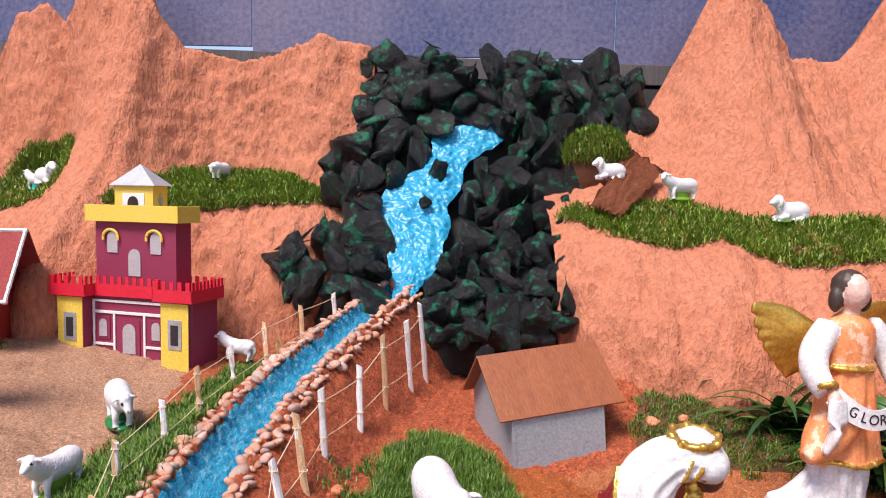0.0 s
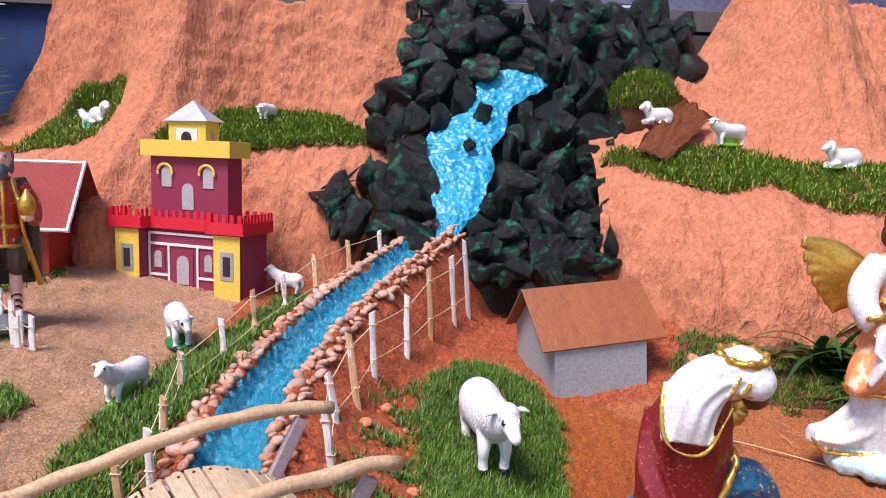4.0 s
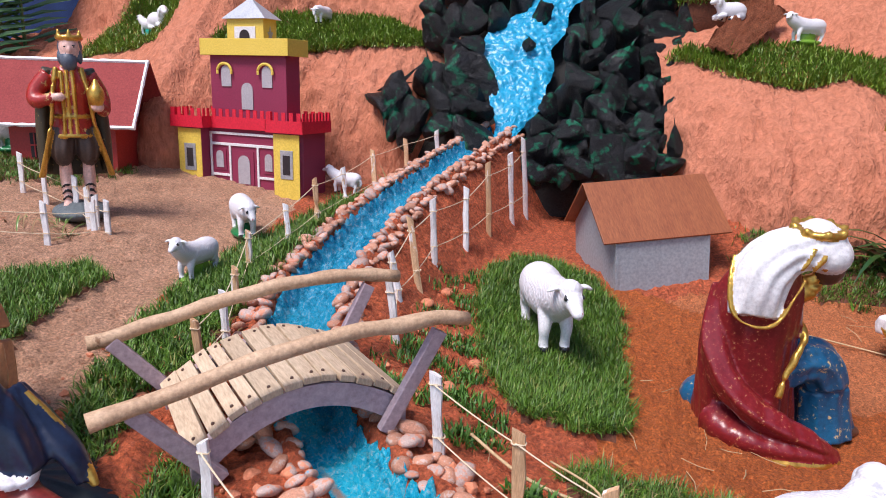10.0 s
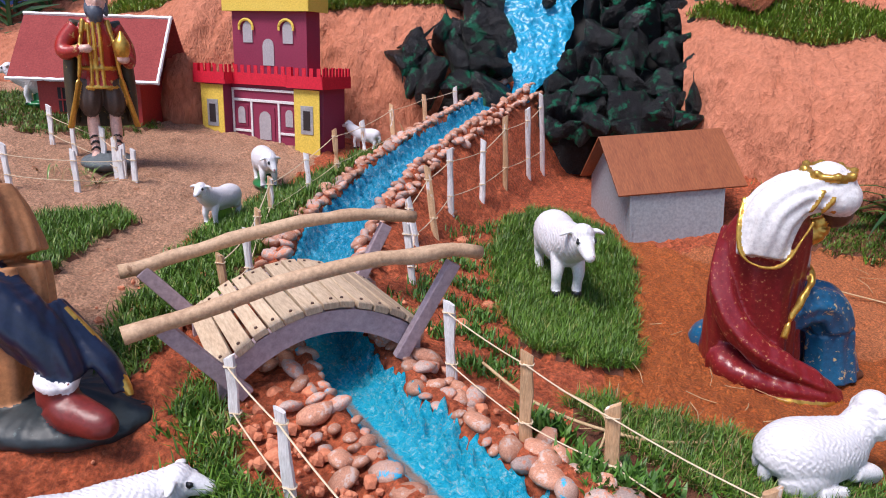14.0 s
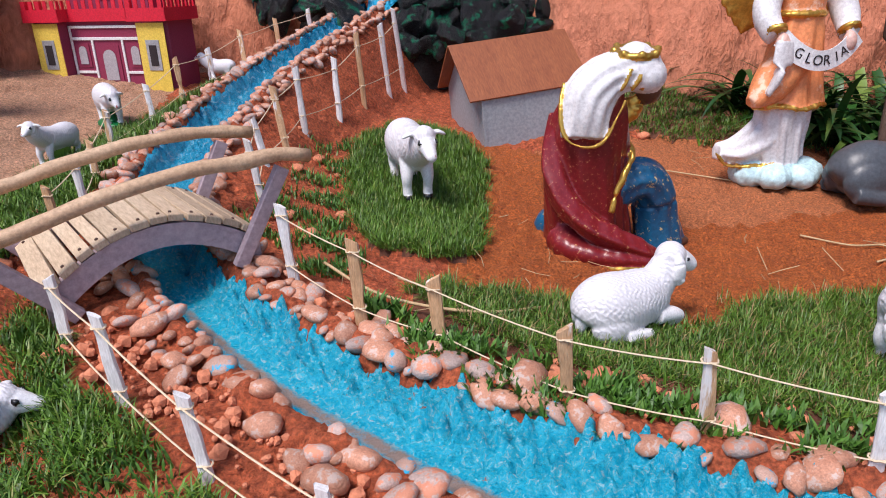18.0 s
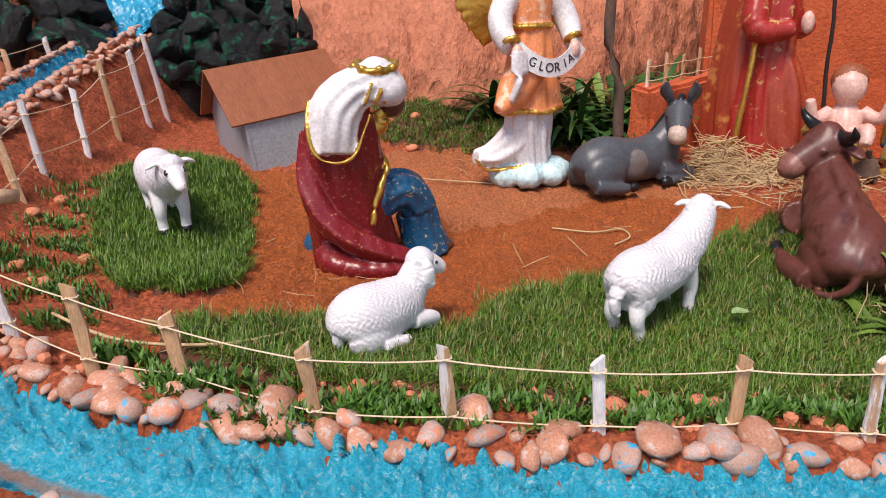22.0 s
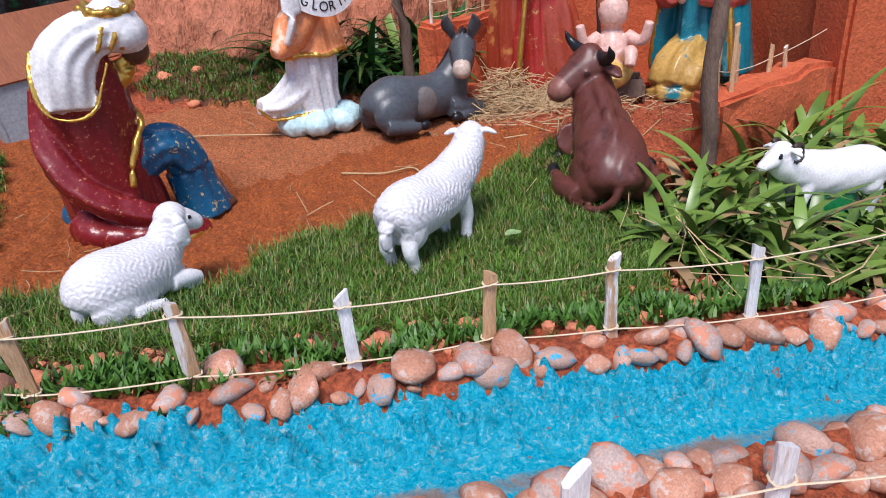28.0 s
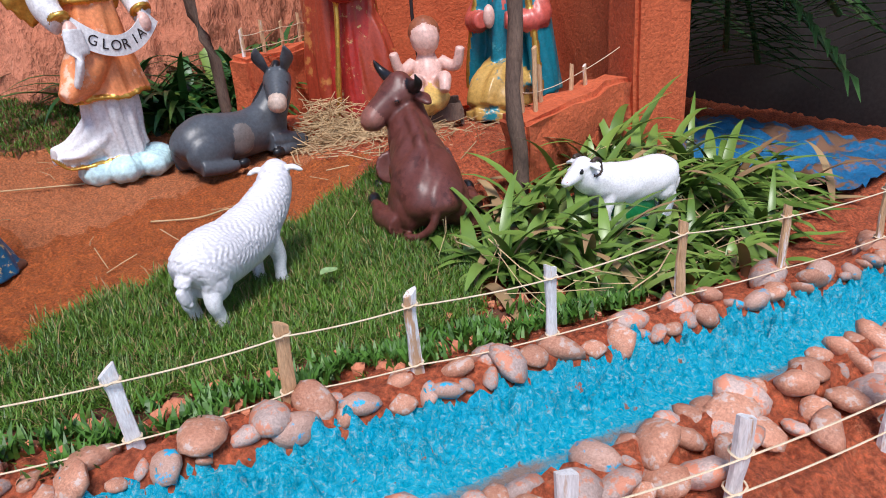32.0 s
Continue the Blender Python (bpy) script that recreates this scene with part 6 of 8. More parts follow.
def donkey():
    bm = bmesh.new()
    skin(bm, [(-0.142, 0, 0.045), (-0.13, 0, 0.052), (-0.085, 0, 0.062), (-0.03, 0, 0.060), (0.02, 0, 0.058), (0.06, 0, 0.062), (0.10, 0, 0.062), (0.115, 0, 0.06)], [0.015, (0.042, 0.042), (0.052, 0.058), (0.050, 0.053), (0.048, 0.050), (0.045, 0.052), (0.036, 0.044), 0.015], 18, 0)
    skin(bm, [(0.072, 0, 0.078), (0.100, -0.006, 0.115), (0.114, -0.012, 0.150)], [(0.042, 0.044), (0.032, 0.036), (0.026, 0.028)], 14, 0)
    h, n = Vector((0.110, -0.018, 0.160)), Vector((0.058, -0.078, 0.112))
    f = (n - h).normalized()
    side = f.cross(Vector((0, 0, 1))).normalized()
    top = side.cross(f)
    skin(bm, [h - f * 0.022, h, h.lerp(n, 0.40), h.lerp(n, 0.75)], [0.018, 0.031, 0.026, 0.020], 14, 0)
    skin(bm, [h.lerp(n, 0.72), h.lerp(n, 0.92), n, n + f * 0.008], [0.0200, 0.0205, 0.016, 0.006], 14, 1)
    for s in (-1, 1):
        e = h + side * s * 0.019 + top * 0.020 - f * 0.006
        skin(bm, [e, e + side * s * 0.010 + top * 0.024, e + side * s * 0.013 + top * 0.046, e + side * s * 0.010 + top * 0.062], [(0.009, 0.007), (0.016, 0.007), (0.011, 0.005), 0.002], 10, 0)
        eye = h.lerp(n, 0.32) + side * s * 0.0235 + top * 0.010
        ball(bm, eye, (0.0048, 0.0048, 0.004), 2, sub=2)
        ball(bm, n + side * s * 0.008 + top * 0.008, 0.003, 2, sub=1)
        skin(bm, [(0.05, s * 0.034, 0.036), (0.118, s * 0.038, 0.024), (0.142, s * 0.038, 0.015)], [0.024, 0.019, 0.013], 10, 0)
        skin(bm, [(0.138, s * 0.040, 0.015), (0.065, s * 0.056, 0.012)], [0.014, 0.012], 8, 0)
        ball(bm, (0.054, s * 0.058, 0.013), (0.015, 0.011, 0.012), 2, sub=2)
        ball(bm, (-0.092, s * 0.036, 0.044), (0.052, 0.026, 0.044), 0, sub=3)
        skin(bm, [(-0.125, s * 0.048, 0.022), (-0.075, s * 0.058, 0.015), (-0.05, s * 0.060, 0.013)], [0.018, 0.014, 0.011], 8, 0)
        ball(bm, (-0.036, s * 0.062, 0.013), (0.016, 0.011, 0.012), 2, sub=2)
        ball(bm, (-0.020, s * 0.038, 0.058), (0.036, 0.016, 0.034), 3, sub=3)
    skin(bm, [h + top * 0.026 - f * 0.004, h + top * 0.020 - f * 0.024, (0.085, 0.008, 0.140), (0.055, 0.006, 0.116)], [0.007, 0.010, 0.009, 0.006], 8, 2)
    sculpt("donkey_figurine", bm, [donkey_mat, muzzle_mat, black_mat, glazed("taupe flank paint", (0.16, 0.14, 0.13), 0.45)], at(1.165, 1.415, 4, 1.16, 0.004), 0.0032, "grey plaster donkey figurine lying on the sand", "figurine", "", curls(0.0005, 0.016), 2)


donkey()


def ox():
    bm = bmesh.new()
    skin(bm, [(-0.142, 0, 0.040), (-0.130, 0, 0.048), (-0.085, 0, 0.060), (-0.02, 0, 0.068), (0.040, 0, 0.078), (0.078, 0, 0.086), (0.095, 0, 0.086)], [0.014, (0.042, 0.036), (0.055, 0.050), (0.050, 0.056), (0.040, 0.056), (0.031, 0.048), 0.014], 20, 0)
    skin(bm, [(-0.12, 0, 0.090), (-0.05, 0, 0.118), (0.03, 0, 0.132), (0.075, 0, 0.140)], [0.008, 0.011, 0.012, 0.014], 10, 0)
    skin(bm, [(0.050, 0, 0.092), (0.080, 0.002, 0.118), (0.096, 0.004, 0.140)], [(0.042, 0.048), (0.035, 0.040), (0.030, 0.034)], 14, 0)
    h, n = Vector((0.094, 0.006, 0.160)), Vector((0.064, 0.068, 0.126))
    f = (n - h).normalized()
    side = f.cross(Vector((0, 0, 1))).normalized()
    top = side.cross(f)
    skin(bm, [h - f * 0.024, h, h.lerp(n, 0.45), h.lerp(n, 0.80)], [0.020, (0.034, 0.033), (0.027, 0.027), (0.022, 0.021)], 14, 0)
    skin(bm, [h.lerp(n, 0.78), n, n + f * 0.012], [(0.0225, 0.0215), (0.021, 0.018), 0.008], 14, 1)
    ball(bm, h + top * 0.016 - f * 0.004, (0.024, 0.022, 0.020), 0)
    for s in (-1, 1):
        e = h + side * s * 0.026 + top * 0.012 - f * 0.010
        skin(bm, [e - side * s * 0.006, e + side * s * 0.014 + top * 0.004, e + side * s * 0.030 + top * 0.016, e + side * s * 0.034 + top * 0.034], [0.0115, 0.0105, 0.0075, 0.002], 10, 2)
        e2 = h + side * s * 0.026 - top * 0.004 - f * 0.006
        skin(bm, [e2, e2 + side * s * 0.018 - f * 0.003, e2 + side * s * 0.036 - top * 0.004, e2 + side * s * 0.044 - top * 0.006], [(0.006, 0.006), (0.013, 0.006), (0.010, 0.005), 0.003], 10, 0)
        ball(bm, h.lerp(n, 0.34) + side * s * 0.0275 + top * 0.010, (0.0050, 0.0050, 0.0044), 0, sub=2)
        ball(bm, h.lerp(n, 0.36) + side * s * 0.0290 + top * 0.010, (0.0036, 0.0036, 0.0030), 2, sub=2)
        ball(bm, n + side * s * 0.010 + top * 0.010 + f * 0.003, 0.0035, 2, sub=1)
        ball(bm, (-0.080, s * 0.036, 0.038), (0.054, 0.026, 0.040), 0, sub=3)
        skin(bm, [(-0.120, s * 0.052, 0.022), (-0.06, s * 0.072, 0.016), (-0.02, s * 0.076, 0.014)], [0.020, 0.016, 0.011], 10, 0)
        ball(bm, (-0.004, s * 0.078, 0.016), (0.018, 0.011, 0.015), 2, sub=2)
        skin(bm, [(0.045, s * 0.040, 0.05), (0.092, s * 0.046, 0.026), (0.065, s * 0.060, 0.015)], [0.028, 0.018, 0.013], 10, 0)
        ball(bm, (0.050, s * 0.064, 0.015), (0.016, 0.012, 0.014), 2, sub=2)
    skin(bm, [(-0.138, 0.0, 0.068), (-0.152, 0.006, 0.040), (-0.146, 0.028, 0.016), (-0.128, 0.05, 0.010)], [0.008, 0.007, 0.006, 0.006], 8, 0)
    m = at(1.284, 0.862, 58, 1.28, -0.012) @ turny(-7)
    sculpt("ox_figurine", bm, [ox_mat, oxmuzzle_mat, black_mat], m, 0.0032, "brown plaster ox figurine with dark horns lying on the turf", "figurine", "", lambda co: curls(0.0006, 0.012)(co) + 0.0012 * np.sin(co[:, 0] * 120 + 5 * np.sin(co[:, 1] * 45)) * np.clip((0.02 - co[:, 0]) / 0.05, 0, 1), 2)


ox()


def kneeling_king():
    """Seen from behind: one knee up under a blue robe, cape swept along the ground, short white veil, bowed crowned head."""
    bm = bmesh.new()
    R, B, Wt, G, D = 0, 1, 2, 3, 4
    skin(bm, [(-0.035, 0.010, 0.0), (-0.038, 0.005, 0.05), (-0.048, -0.008, 0.12), (-0.054, -0.022, 0.20), (-0.054, -0.038, 0.26), (-0.048, -0.055, 0.32), (-0.03, -0.06, 0.365)], [(0.090, 0.088), (0.090, 0.086), (0.084, 0.078), (0.081, 0.070), (0.080, 0.060), (0.064, 0.048), (0.036, 0.034)], 28, R, flute=(9, 0.03, 0.25), up=(0, 1, 0))
    # cape thrown from the shoulder down across the back and forward along the ground
    skin(bm, [(-0.112, -0.030, 0.30), (-0.122, -0.055, 0.235), (-0.118, -0.074, 0.175), (-0.092, -0.092, 0.122), (-0.045, -0.104, 0.085), (0.010, -0.108, 0.058), (0.060, -0.106, 0.036), (0.098, -0.098, 0.016)], [(0.018, 0.014), (0.024, 0.018), (0.029, 0.022), (0.034, 0.024), (0.034, 0.024), (0.030, 0.022), (0.024, 0.016), (0.010, 0.006)], 18, R, flute=(5, 0.07, 0.3))
    skin(bm, [(-0.112, -0.045, 0.045), (-0.085, -0.085, 0.035), (-0.035, -0.108, 0.028), (0.020, -0.116, 0.024), (0.070, -0.112, 0.016), (0.100, -0.104, 0.008)], [(0.028, 0.040), (0.030, 0.036), (0.028, 0.030), (0.024, 0.026), (0.018, 0.018), (0.010, 0.008)], 16, R, flute=(4, 0.08, 0.35))
    skin(bm, [(-0.070, -0.118, 0.016), (-0.010, -0.138, 0.010), (0.045, -0.136, 0.008), (0.098, -0.114, 0.008)], [0.003, 0.006, 0.007, 0.007], 8, G)
    skin(bm, [(0.026, -0.030, 0.245), (0.030, -0.058, 0.222), (0.014, -0.082, 0.195), (-0.004, -0.092, 0.160), (-0.014, -0.098, 0.115)], [0.005, 0.006, 0.0065, 0.0065, 0.006], 8, G)
    # trailing foot and raised knee under the blue robe
    skin(bm, [(-0.060, 0.040, 0.05), (-0.105, 0.070, 0.034), (-0.125, 0.085, 0.018)], [0.05, 0.042, 0.022], 14, B)
    skin(bm, [(-0.005, -0.020, 0.130), (0.045, -0.010, 0.158), (0.078, 0.000, 0.152), (0.098, 0.006, 0.120), (0.108, 0.010, 0.070), (0.116, 0.010, 0.030), (0.120, 0.010, 0.0)], [(0.040, 0.040), (0.046, 0.042), (0.048, 0.042), (0.046, 0.040), (0.046, 0.038), (0.050, 0.040), (0.054, 0.044)], 28, B, flute=(9, 0.05, 0.3))
    ball(bm, (0.150, 0.010, 0.012), (0.034, 0.024, 0.014), D)
    # white veil over head and back
    skin(bm, [(0.040, -0.075, 0.388), (0.000, -0.074, 0.384), (-0.035, -0.076, 0.372), (-0.064, -0.084, 0.342), (-0.073, -0.094, 0.302), (-0.076, -0.104, 0.266)], [(0.034, 0.036), (0.038, 0.042), (0.042, 0.046), (0.048, 0.046), (0.045, 0.036), (0.044, 0.016)], 32, Wt, flute=(11, 0.055, 0.2), up=(0, 1, 0))
    skin(bm, [(-0.112, -0.070, 0.366), (-0.122, -0.096, 0.330), (-0.120, -0.112, 0.285), (-0.104, -0.124, 0.262), (-0.070, -0.130, 0.254), (-0.040, -0.122, 0.266), (-0.022, -0.116, 0.300), (-0.004, -0.110, 0.336)], 0.0034, 8, G)
    ball(bm, (0.026, -0.076, 0.386), (0.042, 0.042, 0.042), Wt, sub=3)
    ball(bm, (0.040, -0.082, 0.376), (0.034, 0.038, 0.034), Wt, sub=3)
    for k in range(3):
        skin(bm, [(0.000 + 0.020 * k, -0.116 + 0.004 * k, 0.392), (-0.006 + 0.022 * k, -0.120 + 0.004 * k, 0.372), (-0.016 + 0.020 * k, -0.116 + 0.006 * k, 0.352)], 0.003, 6, G)
    ball(bm, (0.048, -0.066, 0.348), (0.024, 0.030, 0.028), D, sub=3)
    skin(bm, [(0.020, -0.060, 0.335), (0.026, -0.064, 0.31), (0.012, -0.062, 0.29)], [0.012, 0.015, 0.010], 10, G)
    ring = [(0.018 + 0.038 * math.cos(a), -0.074 + 0.038 * math.sin(a), 0.418 + 0.006 * math.sin(a)) for a in np.linspace(0, 2 * math.pi, 33)]
    skin(bm, ring, 0.0065, 8, G)
    for i in range(0, 32, 4):
        q = Vector(ring[i])
        out = Vector((q.x - 0.018, q.y + 0.074, 0)).normalized()
        skin(bm, [q, q + out * 0.003 + Vector((0, 0, 0.006)), q + out * 0.004 + Vector((0, 0, 0.010))], [0.0085, 0.007, 0.004], 8, G)
    ball(bm, (0.018, -0.074, 0.412), (0.032, 0.032, 0.024), Wt, sub=3)
    sculpt("kneeling_king_statue", bm, [robe_mat, teal_mat, robewhite_mat, gold_mat, darkskin_mat], Matrix.Translation((0.42, 1.22, -0.068)), 0.0032, "kneeling crowned king statue in maroon cape and white veil", "statue", "nativity statues", folds(0.0013, 14), 1)


kneeling_king()


def standing_king():
    bm = bmesh.new()
    C, V, G, S, H, T, K = 0, 1, 2, 3, 4, 5, 6
    ball(bm, (0, 0, 0.010), (0.105, 0.088, 0.030), K, sub=3)
    for s in (-1, 1):
        skin(bm, [(0.0, s * 0.028, 0.255), (0.006, s * 0.036, 0.20), (0.004, s * 0.036, 0.170), (0.0, s * 0.034, 0.158)], [0.034, 0.036, 0.030, 0.020], 14, T, flute=(8, 0.06, 0.3))
        skin(bm, [(0.0, s * 0.034, 0.165), (-0.004, s * 0.034, 0.11), (0.0, s * 0.034, 0.04)], [0.017, 0.019, 0.012], 12, S)
        skin(bm, [(0.0, s * 0.034, 0.048), (0.0, s * 0.034, 0.032), (0.038, s * 0.042, 0.026)], [0.014, 0.0145, 0.010], 9, S)
        for z in (0.052, 0.070, 0.088):
            skin(bm, [(0.016 * math.cos(a), s * 0.034 + 0.016 * math.sin(a), z + 0.006 * math.cos(2 * a)) for a in np.linspace(0, 6.283, 14)], 0.0022, 6, 7)
        skin(bm, [(-0.012, s * 0.054, 0.425), (-0.026, s * 0.080, 0.33), (-0.034, s * 0.088, 0.22), (-0.036, s * 0.094, 0.125)], [(0.026, 0.02), (0.034, 0.022), (0.036, 0.022), (0.030, 0.016)], 12, C)
        skin(bm, [(0.028, s * 0.036, 0.43), (0.042, s * 0.050, 0.36), (0.036, s * 0.062, 0.27), (0.016, s * 0.084, 0.18), (0.000, s * 0.104, 0.115)], [(0.008, 0.006), (0.010, 0.006), (0.011, 0.006), (0.012, 0.007), (0.014, 0.008)], 8, G)
    skin(bm, [(-0.035, 0, 0.42), (-0.05, 0, 0.30), (-0.06, 0, 0.2), (-0.064, 0, 0.115)], [(0.06, 0.02), (0.078, 0.022), (0.09, 0.024), (0.096, 0.022)], 16, C, up=(1, 0, 0))
    skin(bm, [(0, 0, 0.235), (0, 0, 0.26), (0, 0, 0.30), (0, 0, 0.36), (0, 0, 0.415), (0, 0, 0.438)], [(0.060, 0.046), (0.058, 0.044), (0.052, 0.040), (0.058, 0.042), (0.050, 0.034), (0.022, 0.02)], 20, V, up=(1, 0, 0))
    skin(bm, [(0.046 * math.cos(a), 0.060 * math.sin(a), 0.236) for a in np.linspace(0, 6.283, 25)], 0.0055, 7, G)
    skin(bm, [(0.043 * math.cos(a), 0.056 * math.sin(a), 0.292) for a in np.linspace(0, 6.283, 25)], 0.0042, 7, G)
    for y in (-0.024, -0.008, 0.010):
        skin(bm, [(0.044, y * 1.1, 0.245), (0.041, y, 0.30), (0.043, y, 0.36), (0.034, y * 0.9, 0.42)], [(0.0055, 0.004)] * 4, 7, G)
    # hand on the belt, and a hand that holds the golden jar
    skin(bm, [(0.0, -0.058, 0.408), (0.002, -0.094, 0.365), (0.020, -0.098, 0.335), (0.050, -0.050, 0.345)], [0.024, 0.025, 0.022, 0.014], 12, V)
    ball(bm, (0.056, -0.034, 0.347), (0.014, 0.020, 0.013), S)
    skin(bm, [(0.0, 0.058, 0.408), (-0.002, 0.086, 0.355), (0.016, 0.092, 0.312), (0.048, 0.078, 0.318)], [0.024, 0.025, 0.022, 0.014], 12, V)
    ball(bm, (0.062, 0.074, 0.320), (0.018, 0.020, 0.014), S)
    skin(bm, [(0.064, 0.072, 0.322), (0.064, 0.072, 0.340), (0.064, 0.072, 0.365), (0.064, 0.072, 0.385), (0.064, 0.072, 0.400)], [0.012, 0.024, 0.024, 0.012, 0.004], 14, G)
    skin(bm, [(0, 0, 0.42), (0.006, 0.004, 0.452)], 0.019, 10, S)
    ball(bm, (0.012, 0.008, 0.482), (0.033, 0.030, 0.040), S, sub=3)
    ball(bm, (0.042, 0.008, 0.478), (0.008, 0.006, 0.010), S)
    ball(bm, (-0.008, 0.010, 0.486), (0.036, 0.036, 0.036), H, sub=3)
    ball(bm, (0.032, 0.004, 0.446), (0.018, 0.024, 0.026), H, sub=3)
    for s in (-1, 1):
        ball(bm, (0.040, 0.008 + s * 0.012, 0.488), (0.004, 0.005, 0.003), 7, sub=1)
        ball(bm, (0.016, 0.008 + s * 0.028, 0.458), (0.014, 0.009, 0.020), H)
    ring = [(0.004 + 0.034 * math.cos(a), 0.010 + 0.034 * math.sin(a), 0.512) for a in np.linspace(0, 6.283, 25)]
    skin(bm, ring, 0.0075, 7, G)
    for i in range(0, 24, 4):
        q = Vector(ring[i])
        skin(bm, [q, q + Vector((0, 0, 0.012)), q + Vector((0, 0, 0.024))], [0.008, 0.006, 0.002], 7, G)
    sculpt("standing_king_statue", bm, [olive_mat, scarlet_mat, gold_mat, skin_mat, greybeard_mat, breeches_mat, stone_mat, black_mat], at(-1.36, 1.80, -55, 0.98, 0.005) @ Matrix.Diagonal((1, 0.90, 1, 1)), 0.0036, "standing crowned king statue in red and gold tunic and olive cloak", "statue", "nativity statues", folds(0.0006, 15), 1)


standing_king()


def bearer_king():
    bm = bmesh.new()
    N, T, G, D, B, K, Tr = 0, 1, 2, 3, 4, 5, 6
    ball(bm, (-0.03, 0, 0.004), (0.165, 0.110, 0.036), K, sub=3)
    skin(bm, [(-0.085, -0.020, 0.03), (-0.080, -0.020, 0.09), (-0.085, -0.010, 0.17), (-0.10, 0, 0.24), (-0.12, 0.01, 0.30)], [(0.070, 0.075), (0.066, 0.070), (0.070, 0.068), (0.066, 0.062), (0.05, 0.05)], 26, T, flute=(9, 0.09, 0.3))
    # dark cloak over the thigh, leg and boot
    skin(bm, [(-0.14, -0.030, 0.205), (-0.09, -0.046, 0.195), (-0.035, -0.052, 0.172), (0.010, -0.050, 0.138), (0.040, -0.046, 0.105), (0.060, -0.046, 0.075)], [0.036, 0.042, 0.040, 0.034, 0.028, 0.022], 18, N, flute=(6, 0.07, 0.35))
    skin(bm, [(0.005, -0.010, 0.16), (0.045, -0.008, 0.12), (0.088, -0.010, 0.085), (0.105, -0.012, 0.050)], [(0.022, 0.014), (0.024, 0.014), (0.020, 0.012), (0.012, 0.008)], 12, N)
    skin(bm, [(0.024, -0.004, 0.155), (0.062, 0.000, 0.118), (0.100, -0.004, 0.074), (0.118, -0.010, 0.045)], 0.0055, 8, G)
    skin(bm, [(-0.120, -0.076, 0.200), (-0.060, -0.090, 0.182), (-0.010, -0.088, 0.155)], 0.006, 8, G)
    skin(bm, [(0.050, -0.060, 0.078), (0.052, -0.060, 0.086)], 0.027, 14, Tr)
    skin(bm, [(0.050, -0.060, 0.082), (0.052, -0.060, 0.050), (0.085, -0.066, 0.040), (0.125, -0.070, 0.034), (0.140, -0.072, 0.032)], [0.024, 0.026, 0.024, 0.019, 0.008], 14, B)
    # the upper figure and its golden vessel
    o = Vector((-0.24, 0.03, -0.02))
    skin(bm, [o + Vector(p) for p in ((0.02, 0, 0.24), (-0.01, 0, 0.28), (-0.008, 0, 0.33), (-0.005, 0, 0.37), (0, 0, 0.39))], [(0.070, 0.062), (0.062, 0.055), (0.064, 0.055), (0.052, 0.044), (0.024, 0.022)], 18, N, up=(0, 1, 0))
    for s in (-1, 1):
        skin(bm, [o + Vector(p) for p in ((0, s * 0.055, 0.355), (0.03, s * 0.080, 0.30), (0.085, s * 0.035, 0.285))], [0.027, 0.026, 0.018], 10, T)
        ball(bm, o + Vector((0.10, s * 0.020, 0.288)), (0.018, 0.014, 0.014), D)
    v = o + Vector((0.105, -0.004, 0.29))
    skin(bm, [v, v + Vector((0, 0, 0.012)), v + Vector((0, 0, 0.030)), v + Vector((0, 0, 0.046)), v + Vector((0, 0, 0.056)), v + Vector((0, 0, 0.072))], [0.016, 0.028, 0.033, 0.026, 0.010, 0.004], 20, G)
    skin(bm, [v + Vector((0, 0, 0.030)), v + Vector((0, 0, 0.035))], 0.036, 20, G)
    ball(bm, o + Vector((0.01, 0, 0.43)), (0.036, 0.032, 0.044), D)
    ball(bm, o + Vector((-0.004, 0, 0.452)), (0.044, 0.044, 0.034), Tr)
    sculpt("bearer_king_statue", bm, [navy_mat, tan_mat, gold_mat, darkskin_mat, shoe_mat, darkstone_mat, robewhite_mat], at(-0.664, 0.640, -6, 0.96, -0.006), 0.0034, "king statue in navy and tan robes holding a golden vessel", "statue", "nativity statues", folds(0.0009, 12), 1)


bearer_king()


